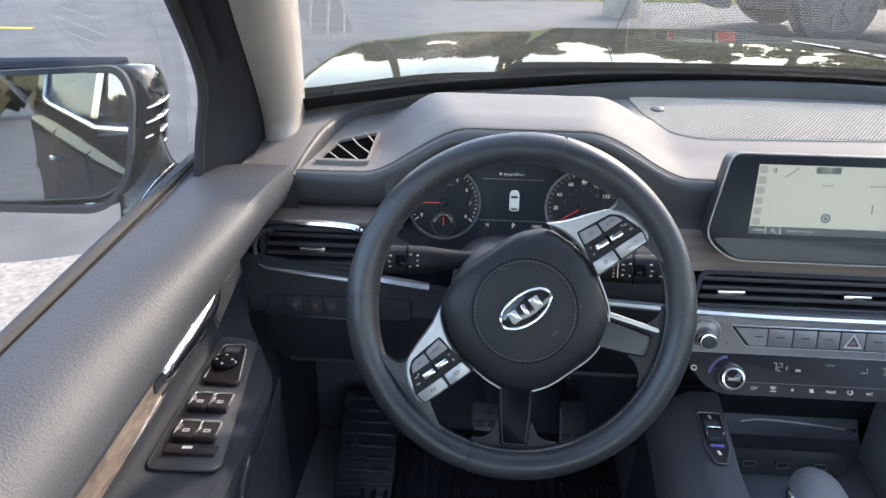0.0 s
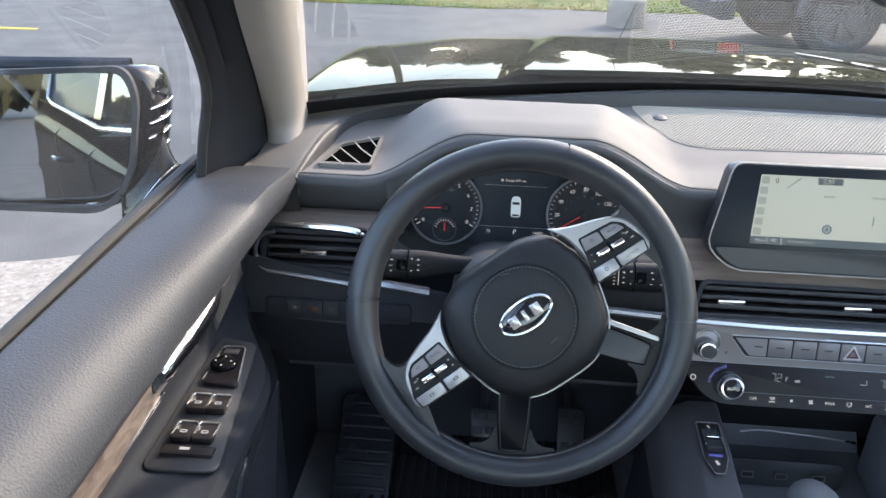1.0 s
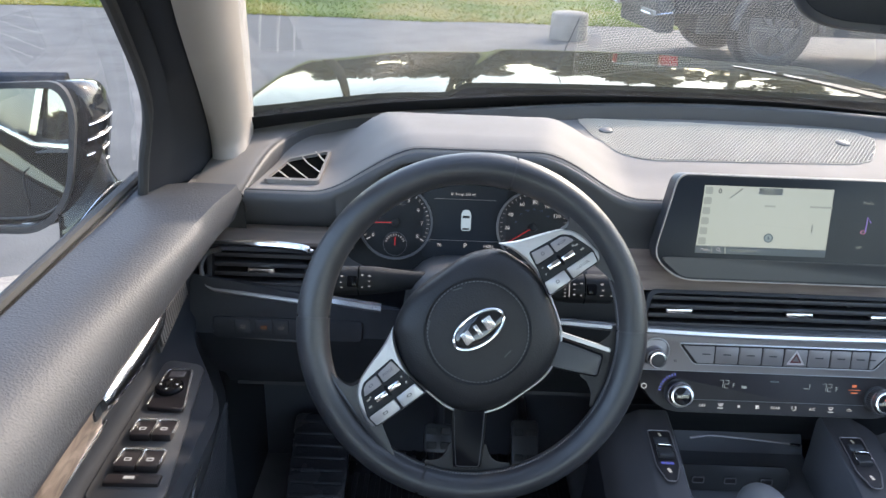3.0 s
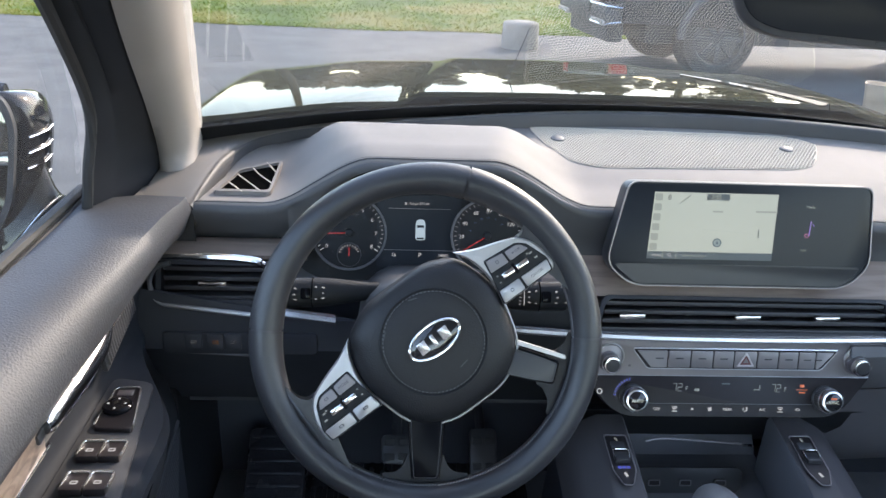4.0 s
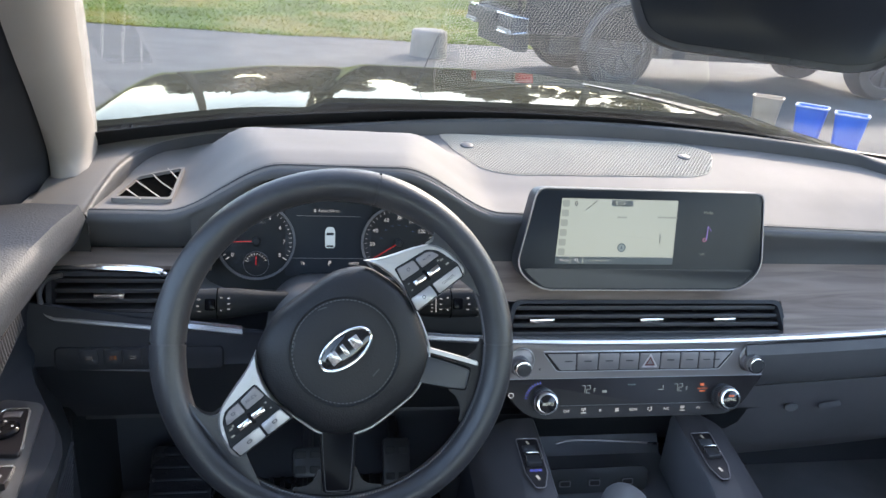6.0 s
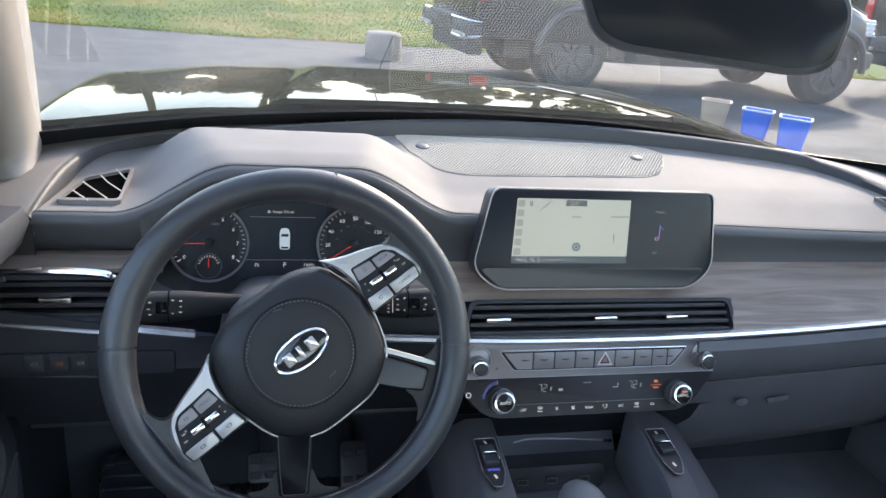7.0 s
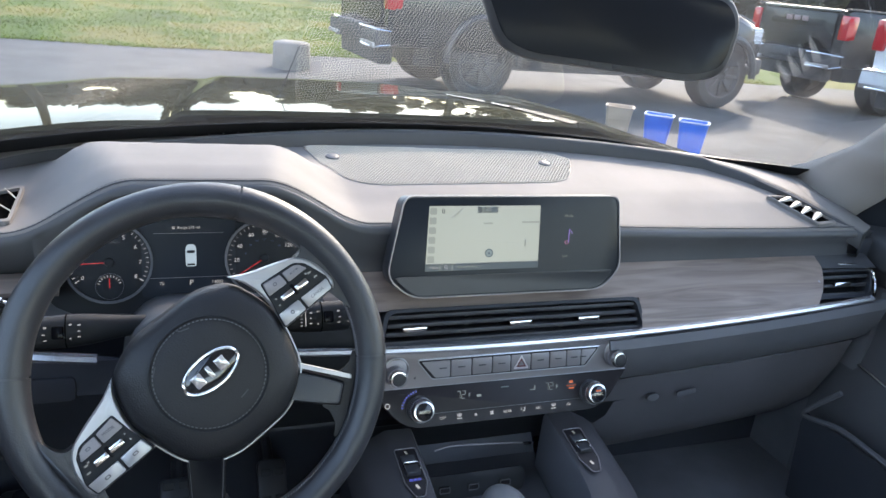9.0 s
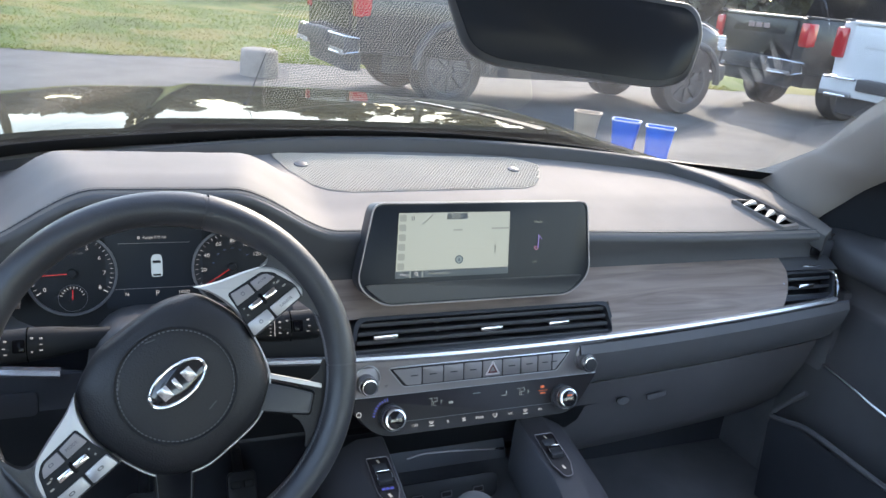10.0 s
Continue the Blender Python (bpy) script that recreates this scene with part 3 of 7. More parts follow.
# corner defroster vents on the top
def corner_vent(pts, bars, fin=0.0011):
    """A slanted louvre beside the pillar foot: its four corners and the ends of its slats."""
    v = thing("defroster_vent", "black four-sided air vent with pale slats in the dashboard top", "air vent", "dashboard vents")
    out = rounded_poly(pts, 0.008, 5)
    c = sum((Vector(p) for p in pts), Vector((0, 0))) / 4
    inn = [tuple(c + (Vector(p) - c) * 0.89) for p in out]

    def put(p, dz):
        return Vector((p[0], p[1], z_dash(*p) + 0.003 + dz))

    def wall(loops):
        bm = bmesh.new()
        rows = [[bm.verts.new(put(p, dz)) for p in lo] for lo, dz in loops]
        n = len(out)
        for a, b in zip(rows, rows[1:]):
            for i in range(n):
                bm.faces.new((a[i], a[(i + 1) % n], b[(i + 1) % n], b[i]))
        return bm, rows
    bm, rows = wall([(out, -0.004), (out, 0.003), (inn, 0.004), (inn, -0.003)])
    bmesh.ops.recalc_face_normals(bm, faces=bm.faces[:])
    part("frame", bm, M_DASH, v, "pale grey frame")
    q = [tuple(c + (Vector(p) - c) * 0.97) for p in pts]
    bm = grid([[put(Vector(q[0]).lerp(Vector(q[3]), i / 10).lerp(Vector(q[1]).lerp(Vector(q[2]), i / 10), j / 10), -0.0005) for j in range(11)] for i in range(11)])
    part("backing", bm, M_VOID, v)
    for a, b in bars:
        part("slat", tube([put((a[0] + (b[0] - a[0]) * i / 8, a[1] + (b[1] - a[1]) * i / 8), 0.0028) for i in range(9)], [fin * (0.3 + 0.7 * i / 8) for i in range(9)] if fin > 0.002 else fin, 6, flat=0.6), M_GRILLE if fin < 0.002 else M_FIN, v)
    return v


corner_vent([(-0.690, 0.284), (-0.614, 0.284), (-0.614, 0.402), (-0.675, 0.372)], [((-0.677, 0.322), (-0.652, 0.284)), ((-0.672, 0.358), (-0.628, 0.288)), ((-0.655, 0.380), (-0.616, 0.318)), ((-0.636, 0.394), (-0.615, 0.360))])
corner_vent([(0.592, 0.374), (0.644, 0.286), (0.692, 0.292), (0.634, 0.370)], [((0.606, 0.352), (0.636, 0.360)), ((0.618, 0.334), (0.645, 0.346)), ((0.629, 0.316), (0.656, 0.331)), ((0.640, 0.298), (0.668, 0.315))], 0.0075)


# ---- air vents in the face ----
def face_vent(name, label, x0, x1, z0, z1, y, lean, slats, tabs, slant=0.0, shear=0.0):
    v = thing(name, label, "air vent", "dashboard vents")
    m = tilted((x0 + x1) / 2, y, (z0 + z1) / 2, lean) @ Matrix(((1, shear, 0, 0), (0, 1, 0, 0), (0, 0, 1, 0), (0, 0, 0, 1)))
    w, h = x1 - x0, z1 - z0
    out = rounded_poly([(-w / 2, -h / 2), (w / 2, -h / 2), (w / 2 - slant, h / 2), (-w / 2 + slant, h / 2)], 0.012, 5)
    inn = [(p[0] * (1 - 0.012 / w), p[1] * (1 - 0.010 / h)) for p in out]
    part("frame", ring(out, inn, 0.035, m @ Matrix.Translation((0, 0, -0.035))), M_DOORLOW, v)
    part("backing", plate(inn, 0.002, m @ Matrix.Translation((0, 0, -0.034))), M_FRIT, v)
    for k in range(slats):
        yy = h * ((k + 0.7) / (slats + 0.4) - 0.5)
        half = w / 2 - 0.008 - slant * (yy / h + 0.5)
        part("slat", box((2 * half, 0.0060, 0.022), m @ pose(0, yy, -0.015, 14), 0.0015), M_SLAT, v)
    for q in (0.32, 0.68) if w > 0.3 else ():
        part("divider", box((0.006, h * 0.9, 0.010), m @ pose(w * (q - 0.5), 0, -0.026), 0.002), M_SLAT, v)
    for tx in tabs:
        t = part("tab", box((0.036, 0.007, 0.020), m @ pose(tx - (x0 + x1) / 2, 0.0, -0.006, 14), 0.002), M_CHROME, v, "chrome tab")
    return v


face_vent("air_vent", "wide black middle air vent with horizontal slats and chrome tabs", -0.168, 0.270, 0.944, 0.998, 0.226, 24, 4, (-0.115, 0.05, 0.165), 0.012)
face_vent("air_vent", "rounded black driver's air vent with a chrome rim", -0.752, -0.605, 0.990, 1.046, 0.207, 14, 4, (-0.68,), 0.0)
vent_r = face_vent("air_vent", "rounded black passenger's air vent with a chrome rim", 0.632, 0.762, 0.968, 1.022, 0.2455, 40, 3, (0.690,), 0.0, 0.55)
part("thumb_wheel", lathe([(0.004, 0), (0.005, 0.002), (0.005, 0.020), (0.004, 0.022)], pose(0.630, 0.232, 0.985, -37), 14), M_SILVER, vent_r, "small silver thumb wheel")
# chrome surrounds
def vent_rim(pts, r=0.0035):
    return tube(smooth_path(pts, 6), r, 8, flat=1.0)


rim_l = thing("vent_trim", "curved bright chrome trim round the driver's vent", "trim", kind="")
part("bright_bar", tube(smooth_path([(-0.752, 0.201, 1.0530), (-0.72, 0.200, 1.0570), (-0.66, 0.198, 1.0575), (-0.625, 0.197, 1.0550), (-0.610, 0.197, 1.0500)], 6), [0.0018] * 3 + [0.0036] * 6 + [0.0052] * 13 + [0.003] * 3, 8, flat=1.0), M_CHROME, rim_l, "bright chrome bar")
part("loop", vent_rim([(-0.730, 0.201, 1.0470), (-0.748, 0.201, 1.0410), (-0.757, 0.200, 1.0250), (-0.756, 0.199, 1.0060), (-0.747, 0.197, 0.9930), (-0.72, 0.195, 0.9885), (-0.60, 0.190, 0.9770)], 0.0034), M_SILVER, rim_l, "satin chrome loop")
rim_r = thing("vent_trim", "curved bright chrome trim round the passenger's vent", "trim")
part("bright_bar", vent_rim([(0.654, 0.270, 1.0195), (0.70, 0.268, 1.0215), (0.745, 0.264, 1.0195), (0.768, 0.258, 1.011), (0.773, 0.250, 0.996), (0.767, 0.238, 0.981), (0.752, 0.226, 0.972), (0.725, 0.212, 0.968)], 0.0030), M_CHROME, rim_r)

# ---- instrument cluster ----
cluster = thing("instrument_cluster", "black instrument cluster with two round dials and a middle display", "instrument cluster")
CM = tilted(-0.413, 0.272, 1.0655, 18)
part("hood_wall", grid([[(x, 0.304, 0.99), (x, 0.304, z_dash(x, 0.304) - 0.006)] for x in [HOOD_L - 0.05 + (HOOD_R - HOOD_L + 0.1) * i / 40 for i in range(41)]]), M_FRIT, cluster, "black back of the hood")
wall_ = []
for i in range(41):
    q = i / 40
    x = HOOD_L - 0.004 + (HOOD_R - HOOD_L + 0.008) * q
    a = math.radians(208 - 236 * q)
    o = Vector((x, front_edge(x)[0] + 0.004, brow_foot(x) - 0.0005 - 0.05 * (2 * abs(q - 0.5)) ** 10))
    e = CM @ Vector((0.192 * math.cos(a), 0.074 * math.sin(a), -0.004))
    wall_.append([o, o.lerp(e, 0.3) + Vector((0, 0.016, 0.004)), o.lerp(e, 0.65) + Vector((0, 0.016, 0.003)), e])
bm = grid(wall_)
bmesh.ops.recalc_face_normals(bm, faces=bm.faces[:])
part("surround", bm, M_FRAME, cluster, "dark curved surround of the dials", smooth=60)
part("dial_panel", plate(round_rect(0.36, 0.13, 0.06), 0.004, CM @ Matrix.Translation((0, 0.0, -0.008))), M_FRIT, cluster)
bm = grid([[(x, 0.245, 1.0 - 0.02 * math.cos((x + 0.414) * 7)), (x, 0.27, 1.012), (x, 0.30, 1.05 + 0.02)] for x in [-0.62 + 0.02 * i for i in range(21)]])
part("binnacle_base", bm, M_DARK, cluster)
part("middle_display", plate(round_rect(0.115, 0.10, 0.004), 0.001, CM @ Matrix.Translation((0, 0.004, -0.003))), M_SCREEN, cluster, "dark blue-black display")


M_BLUE2 = glow("dim_blue_marks", (0.25, 0.35, 0.55), 0.05)
M_MAPDIM2 = glow("dim_caption", (0.4, 0.42, 0.46), 0.04)


def dial(cx, r, labels, needle, parent):
    d = part("dial", plate(ellipse(r, r, 40), 0.001, CM @ Matrix.Translation((cx, 0, -0.0035))), M_FRIT, parent)
    part("bezel", ring(ellipse(r * 1.03, r * 1.03, 40), ellipse(r * 0.97, r * 0.97, 40), 0.006, CM @ Matrix.Translation((cx, 0, -0.003))), M_DARK, d)
    bm = bmesh.new()
    for a in np.linspace(labels[0][0], labels[-1][0], 4 * (len(labels) - 1) + 1):
        q = radians(a)
        big = any(abs(a - b) < 0.5 for b, _ in labels)
        L = 0.006 if big else 0.0035
        box((L, 0.0011 if big else 0.0007, 0.0006), CM @ Matrix.Translation((cx + (r * 0.93 - L / 2) * math.cos(q), (r * 0.93 - L / 2) * math.sin(q), -0.002)) @ pose(0, 0, 0, 0, 0, a), 0, bm)
    part("tick_marks", bm, M_WHITE, d)
    for a, t in labels:
        q = radians(a)
        words(t, 0.0052, CM @ Matrix.Translation((cx + r * 0.72 * math.cos(q), r * 0.70 * math.sin(q), -0.002)), M_WHITE, d, "numeral")
    q = radians(needle)
    part("needle", box((r * 0.85, 0.0010, 0.001), CM @ Matrix.Translation((cx + r * 0.40 * math.cos(q), r * 0.40 * math.sin(q), 0.0005)) @ pose(0, 0, 0, 0, 0, needle)), M_RED, d, "red needle")
    part("cap", lathe([(0.006, 0), (0.005, 0.003), (0.001, 0.004)], CM @ Matrix.Translation((cx, 0, -0.001)), 18), M_FRIT, d)
    return d


dial(-0.095, 0.050, [(212, "0"), (180, "1"), (152, "2"), (124, "3"), (92, "4"), (61, "5"), (31, "6"), (-1, "7"), (-32, "8")], 182, cluster)
part("small_gauge", ring(ellipse(0.0165, 0.0165, 28, -0.095, -0.030), ellipse(0.0160, 0.0160, 28, -0.095, -0.030), 0.001, CM @ Matrix.Translation((0, 0, -0.002))), M_DARK, cluster)
part("small_needle", box((0.0011, 0.012, 0.0008), CM @ Matrix.Translation((-0.095, -0.026, 0))), M_RED, cluster)
bm = bmesh.new()
for a in range(20, 165, 16):
    box((0.003, 0.0007, 0.0006), CM @ Matrix.Translation((-0.095 + 0.013 * math.cos(radians(a)), -0.030 + 0.013 * math.sin(radians(a)), -0.001)) @ pose(0, 0, 0, 0, 0, a), 0, bm)
part("small_ticks", bm, M_WHITE, cluster)
words("x1000rpm", 0.0026, CM @ Matrix.Translation((-0.090, 0.025, -0.002)), M_MAPDIM2, cluster, "dial_caption")
speedo = dial(0.095, 0.050, [(222, "0"), (183, "20"), (152, "40"), (118, "60"), (88, "80"), (58, "100"), (28, "120"), (-6, "140")], 212, cluster)


def on_cluster(x, y, dz=-0.0012):
    return CM @ Matrix.Translation((x, y, dz))


for a, t in ((165, "40"), (135, "80"), (112, "100"), (90, "120"), (66, "140"), (40, "180")):
    words(t, 0.0022, CM @ Matrix.Translation((0.095 + 0.025 * math.cos(radians(a)), 0.025 * math.sin(radians(a)), -0.002)), M_BLUE2, speedo, "inner_numeral")
words("MPH", 0.0022, CM @ Matrix.Translation((0.095, 0.0315, -0.002)), M_MAPDIM2, speedo, "dial_caption")
part("fuel_symbol", ring(round_rect(0.0028, 0.0034, 0.0005), round_rect(0.0014, 0.0014, 0.0003), 0.0004, CM @ Matrix.Translation((-0.0185, 0.042, -0.0012))), M_WHITE, cluster)
words("Range 275 mi", 0.0036, on_cluster(0.0, 0.042), M_WHITE, cluster, "range_reading")
part("display_line", box((0.085, 0.0006, 0.0005), on_cluster(0, 0.035)), M_GUN, cluster)
part("display_line", box((0.095, 0.0006, 0.0005), on_cluster(0, -0.022)), M_GUN, cluster)
words("P", 0.0068, on_cluster(0.002, -0.029), M_WHITE, cluster, "gear_letter")
words("76", 0.0042, on_cluster(-0.034, -0.029), M_WHITE, cluster, "temperature_reading")
words("14002", 0.0042, on_cluster(0.034, -0.029), M_WHITE, cluster, "distance_reading")
M_CARWHITE = glow("car_symbol_white", (0.45, 0.60, 0.72), 0.11)
part("car_symbol", plate(rounded_poly([(-0.0066, -0.014), (0.0066, -0.014), (0.0068, 0.009), (0.0045, 0.0145), (-0.0045, 0.0145), (-0.0068, 0.009)], 0.0035), 0.0006, on_cluster(0.002, 0.006)), M_CARWHITE, cluster, "lit outline of a car from above")
part("car_symbol_glass", plate(round_rect(0.0095, 0.0035, 0.001), 0.0004, on_cluster(0.002, 0.0110, -0.0004)), M_SCREEN, cluster)
part("car_symbol_glass", plate(round_rect(0.0095, 0.0025, 0.001), 0.0004, on_cluster(0.002, -0.0055, -0.0004)), M_SCREEN, cluster)

# ---- centre screen ----
screen = thing("touch_screen", "wide black touch screen in a satin metal frame showing a map", "screen")
SM = tilted(0.026, 0.247, 1.088, 14)
so = rounded_poly([(-0.150, -0.075), (0.152, -0.075), (0.186, -0.045), (0.179, 0.068), (-0.160, 0.068), (-0.186, -0.045)], [0.02, 0.02, 0.02, 0.014, 0.014, 0.02], 5)
sin_ = [(p[0] * 0.991, p[1] * 0.979) for p in so]
part("housing", plate(so, 0.030, SM @ Matrix.Translation((0, 0, -0.030)), 0.004), M_BEZEL, screen, "satin grey metal frame")
part("bezel", ring(so, sin_, 0.004, SM @ Matrix.Translation((0, 0, -0.0005))), M_GUN, screen, "satin grey edge")
part("panel", plate(sin_, 0.002, SM, 0.0005), M_SCREEN, screen, "glossy dark screen glass")
part("chin", plate(rounded_poly([(-0.145, -0.071), (0.147, -0.071), (0.176, -0.044), (-0.178, -0.044)], 0.012, 4), 0.003, SM, 0.001), M_BEZEL, screen, "grey lower bezel")


def on_screen(x, y, dz=0.0024):
    return SM @ Matrix.Translation((x, y, dz))


part("map", plate([(-0.130, -0.037), (0.0445, -0.037), (0.0465, 0.054), (-0.1245, 0.054)], 0.0006, on_screen(0, 0, 0.0019)), M_LCD, screen, "pale green-grey lit map")
M_MAPGREY = mat("map_grey", (0.10, 0.11, 0.11), 0.4)
M_MAPLINE = glow("map_line", (0.33, 0.38, 0.36), 0.18)
M_MAPKEY = glow("map_key", (0.36, 0.41, 0.38), 0.075)
M_CAPTION = glow("grey_caption", (0.30, 0.34, 0.33), 0.07)
part("map_bar", box((0.1745, 0.010, 0.0006), on_screen(-0.0428, -0.032, 0.0028)), M_MAPGREY, screen, "dark grey bar with menu")
words("Menu", 0.004, on_screen(-0.117, -0.032, 0.0034), M_WHITE, screen, "menu_caption")
part("search_symbol", ring(ellipse(0.0024, 0.0024, 14), ellipse(0.0016, 0.0016, 14), 0.0003, on_screen(-0.0995, -0.0310, 0.0034)), M_WHITE, screen)
part("search_symbol", box((0.0032, 0.0009, 0.0003), on_screen(-0.0970, -0.0338, 0.0035) @ pose(0, 0, 0, 0, 0, -45)), M_WHITE, screen)
for x in (-0.1085, -0.0900):
    part("bar_divider", box((0.0012, 0.0100, 0.0004), on_screen(x, -0.032, 0.0033)), M_LCD, screen)
part("street_caption", box((0.032, 0.0020, 0.0004), on_screen(-0.065, -0.032, 0.0034)), M_CAPTION, screen)
words("0", 0.007, on_screen(-0.104, 0.0465, 0.0028), M_SCREEN, screen, "speed_numeral")
part("clock_box", plate(round_rect(0.031, 0.0085, 0.001), 0.0004, on_screen(-0.037, 0.0485, 0.0026)), M_MAPGREY, screen)
words("2:33", 0.006, on_screen(-0.040, 0.0485, 0.0034), M_LCD, screen, "clock")
for k in range(6):
    part("map_button", plate(round_rect(0.010, 0.0095, 0.002), 0.0004, on_screen(-0.1185 - 0.0007 * k, 0.047 - 0.0135 * k, 0.0026)), M_MAPKEY, screen)
part("map_road", box((0.022, 0.0008, 0.0004), on_screen(-0.082, 0.0445, 0.0027) @ pose(0, 0, 0, 0, 0, 40)), M_MAPGREY, screen)
part("map_road", box((0.0012, 0.012, 0.0004), on_screen(0.023, 0.0, 0.0027)), M_MAPGREY, screen)
part("map_road", box((0.07, 0.0006, 0.0004), on_screen(-0.02, 0.002, 0.0027) @ pose(0, 0, 0, 0, 0, -4)), M_MAPLINE, screen)
for x, y, w in ((-0.036, 0.029, 0.014), (0.032, 0.030, 0.03)):
    part("map_caption", box((w, 0.0024, 0.0004), on_screen(x, y, 0.0027)), M_MAPKEY, screen)
part("position_disc", plate(ellipse(0.0056, 0.0056, 20), 0.0003, on_screen(-0.034, -0.0135, 0.0026)), glow("marker_pale", (0.22, 0.30, 0.33), 0.08), screen)
part("position_marker", ring(ellipse(0.0062, 0.0062, 20), ellipse(0.0046, 0.0046, 20), 0.0005, on_screen(-0.034, -0.0135, 0.0027)), glow("marker_teal", (0.05, 0.10, 0.14), 0.10), screen)
part("position_arrow", plate([(-0.002, -0.002), (0.002, -0.002), (0, 0.0032)], 0.0005, on_screen(-0.034, -0.0135, 0.0027)), glow("marker_blue", (0.04, 0.08, 0.13), 0.10), screen)
words("Media", 0.0042, on_screen(0.094, 0.038), M_CAPTION, screen, "media_caption")
words("OFF", 0.0035, on_screen(0.089, -0.022), M_CAPTION, screen, "off_caption")
M_NOTE = glow("note_violet", (0.28, 0.22, 0.6), 0.10)
bm = tube([SM @ Vector((0.094, -0.001, 0.003)), SM @ Vector((0.095, 0.019, 0.003)), SM @ Vector((0.100, 0.012, 0.003))], 0.0009, 6)
part("note_stem", bm, M_NOTE, screen)
part("note_head", ring(ellipse(0.0035, 0.003, 16, 0.091, -0.001), ellipse(0.002, 0.0016, 16, 0.091, -0.001), 0.0006, on_screen(0, 0)), glow("note_red", (0.4, 0.16, 0.30), 0.09), screen)

# ---- radio and climate panels ----
radio = thing("radio_panel", "gunmetal radio panel with a row of grey keys and two knobs", "control panel")
RM = tilted(0.035, 0.208, 0.9145, 12)
part("body", plate(rounded_poly([(-0.196, -0.026), (0.198, -0.026), (0.215, 0.026), (-0.215, 0.026)], 0.005), 0.010, RM @ Matrix.Translation((0, 0, -0.008)), 0.002), M_GUN, radio, "brushed gunmetal panel")
part("key_frame", plate(rounded_poly([(-0.125, -0.0155), (0.125, -0.0155), (0.148, 0.0135), (-0.148, 0.0135)], 0.005), 0.003, RM, 0.001), M_CLIM, radio, "dark key surround")
kx_ = [-0.142, -0.097, -0.064, -0.032, -0.002, 0.031, 0.062, 0.091, 0.116, 0.143]
for i in range(9):
    a, b = kx_[i], kx_[i + 1]
    la, lb = (0.021 if i == 0 else 0), (0.021 if i == 8 else 0)
    part("key", plate(rounded_poly([(a + la + 0.0009, -0.0135), (b - lb - 0.0009, -0.0135), (b - 0.0009, 0.011), (a + 0.0009, 0.011)], 0.0015, 2), 0.003, RM @ Matrix.Translation((0, 0, 0.0015)), 0.0008), M_KEY, radio)
    if i != 4:
        part("key_caption", box((0.011, 0.0018, 0.0003), RM @ Matrix.Translation(((a + la + b - lb) / 2, 0, 0.0046))), M_BLACK, radio)
part("key_outline", tube([RM @ Vector((*p, 0.0032)) for p in rounded_poly([(-0.125, -0.0155), (0.125, -0.0155), (0.148, 0.0135), (-0.148, 0.0135)], 0.005)], 0.0008, 6, closed=True), M_SILVER, radio, "satin outline of the keys")
# a bright rod builds in the highlight along the top of the key outline
part("key_highlight", tube([RM @ Vector((-0.146, 0.0145, 0.0034)), RM @ Vector((0.146, 0.0145, 0.0034))], 0.0010, 6), M_STRIP, radio, "bright rod for the highlight above the keys")
part("lower_edge", tube([RM @ Vector((-0.196, -0.0262, 0.0005)), RM @ Vector((0.198, -0.0262, 0.0005))], 0.0013, 6), M_SILVER, radio, "satin lower edge")
tri = [(-0.0125, -0.0095), (0.0125, -0.0095), (0, 0.0115)]
HZ = RM @ Matrix.Translation((0.0145, -0.001, 0.0046))
part("hazard_key", ring(rounded_poly(tri, 0.002), rounded_poly([(p[0] * 0.72, p[1] * 0.72 - 0.0005) for p in tri], 0.0015), 0.001, HZ), mat("pale_print", (0.62, 0.56, 0.56), 0.5), radio, "warning triangle")
part("hazard_mark", ring(rounded_poly([(p[0] * 0.62, p[1] * 0.62 - 0.0008) for p in tri], 0.001), rounded_poly([(p[0] * 0.38, p[1] * 0.38 - 0.001) for p in tri], 0.0008), 0.0006, HZ), mat("hazard_red", (0.16, 0.05, 0.05), 0.4), radio)


def knob(parent, m, r, depth, name="knob", ribs=36, cap=None, side=None):
    k = part(name, lathe([(r * 1.12, 0), (r * 1.12, 0.003), (r * 1.02, 0.004), (r * 0.98, depth * 0.55)], m, 36), side or M_BLACK, parent, "ribbed knob with a chrome ring")
    bm = bmesh.new()
    for i in range(ribs):
        a = 2 * math.pi * i / ribs
        box((0.0012, 0.0012, depth * 0.5), m @ Matrix.Translation((r * 1.0 * math.cos(a), r * 1.0 * math.sin(a), depth * 0.4)), 0, bm)
    part("ribs", bm, M_SILVER, k)
    part("chrome_ring", lathe([(r * 0.97, depth * 0.6), (r * 0.97, depth * 0.82), (r * 0.88, depth * 0.98), (r * 0.72, depth)], m, 36), M_CHROME, k, "chrome ring")
    part("cap", lathe([(r * 0.74, depth * 0.9), (r * 0.74, depth * 1.0), (r * 0.66, depth * 1.04), (r * 0.02, depth * 1.06)], m, 30), cap or M_PIANO, k)
    return k


for x in (-0.178, 0.176):
    part("knob_collar", plate(round_rect(0.033, 0.038, 0.012), 0.003, RM @ Matrix.Translation((x, -0.001, 0)), 0.0012), M_GUN, radio)
    knob(radio, RM @ Matrix.Translation((x - 0.002, -0.005, 0.003)), 0.0128, 0.021, cap=M_BEZEL, side=M_GUN)
    part("collar_rim", tube([RM @ Vector((x + p[0], p[1] + 0.001, 0.003)) for p in ellipse(0.0180, 0.0190, 32)], 0.0013, 6, closed=True), M_SILVER, radio, "satin ring behind the knob")
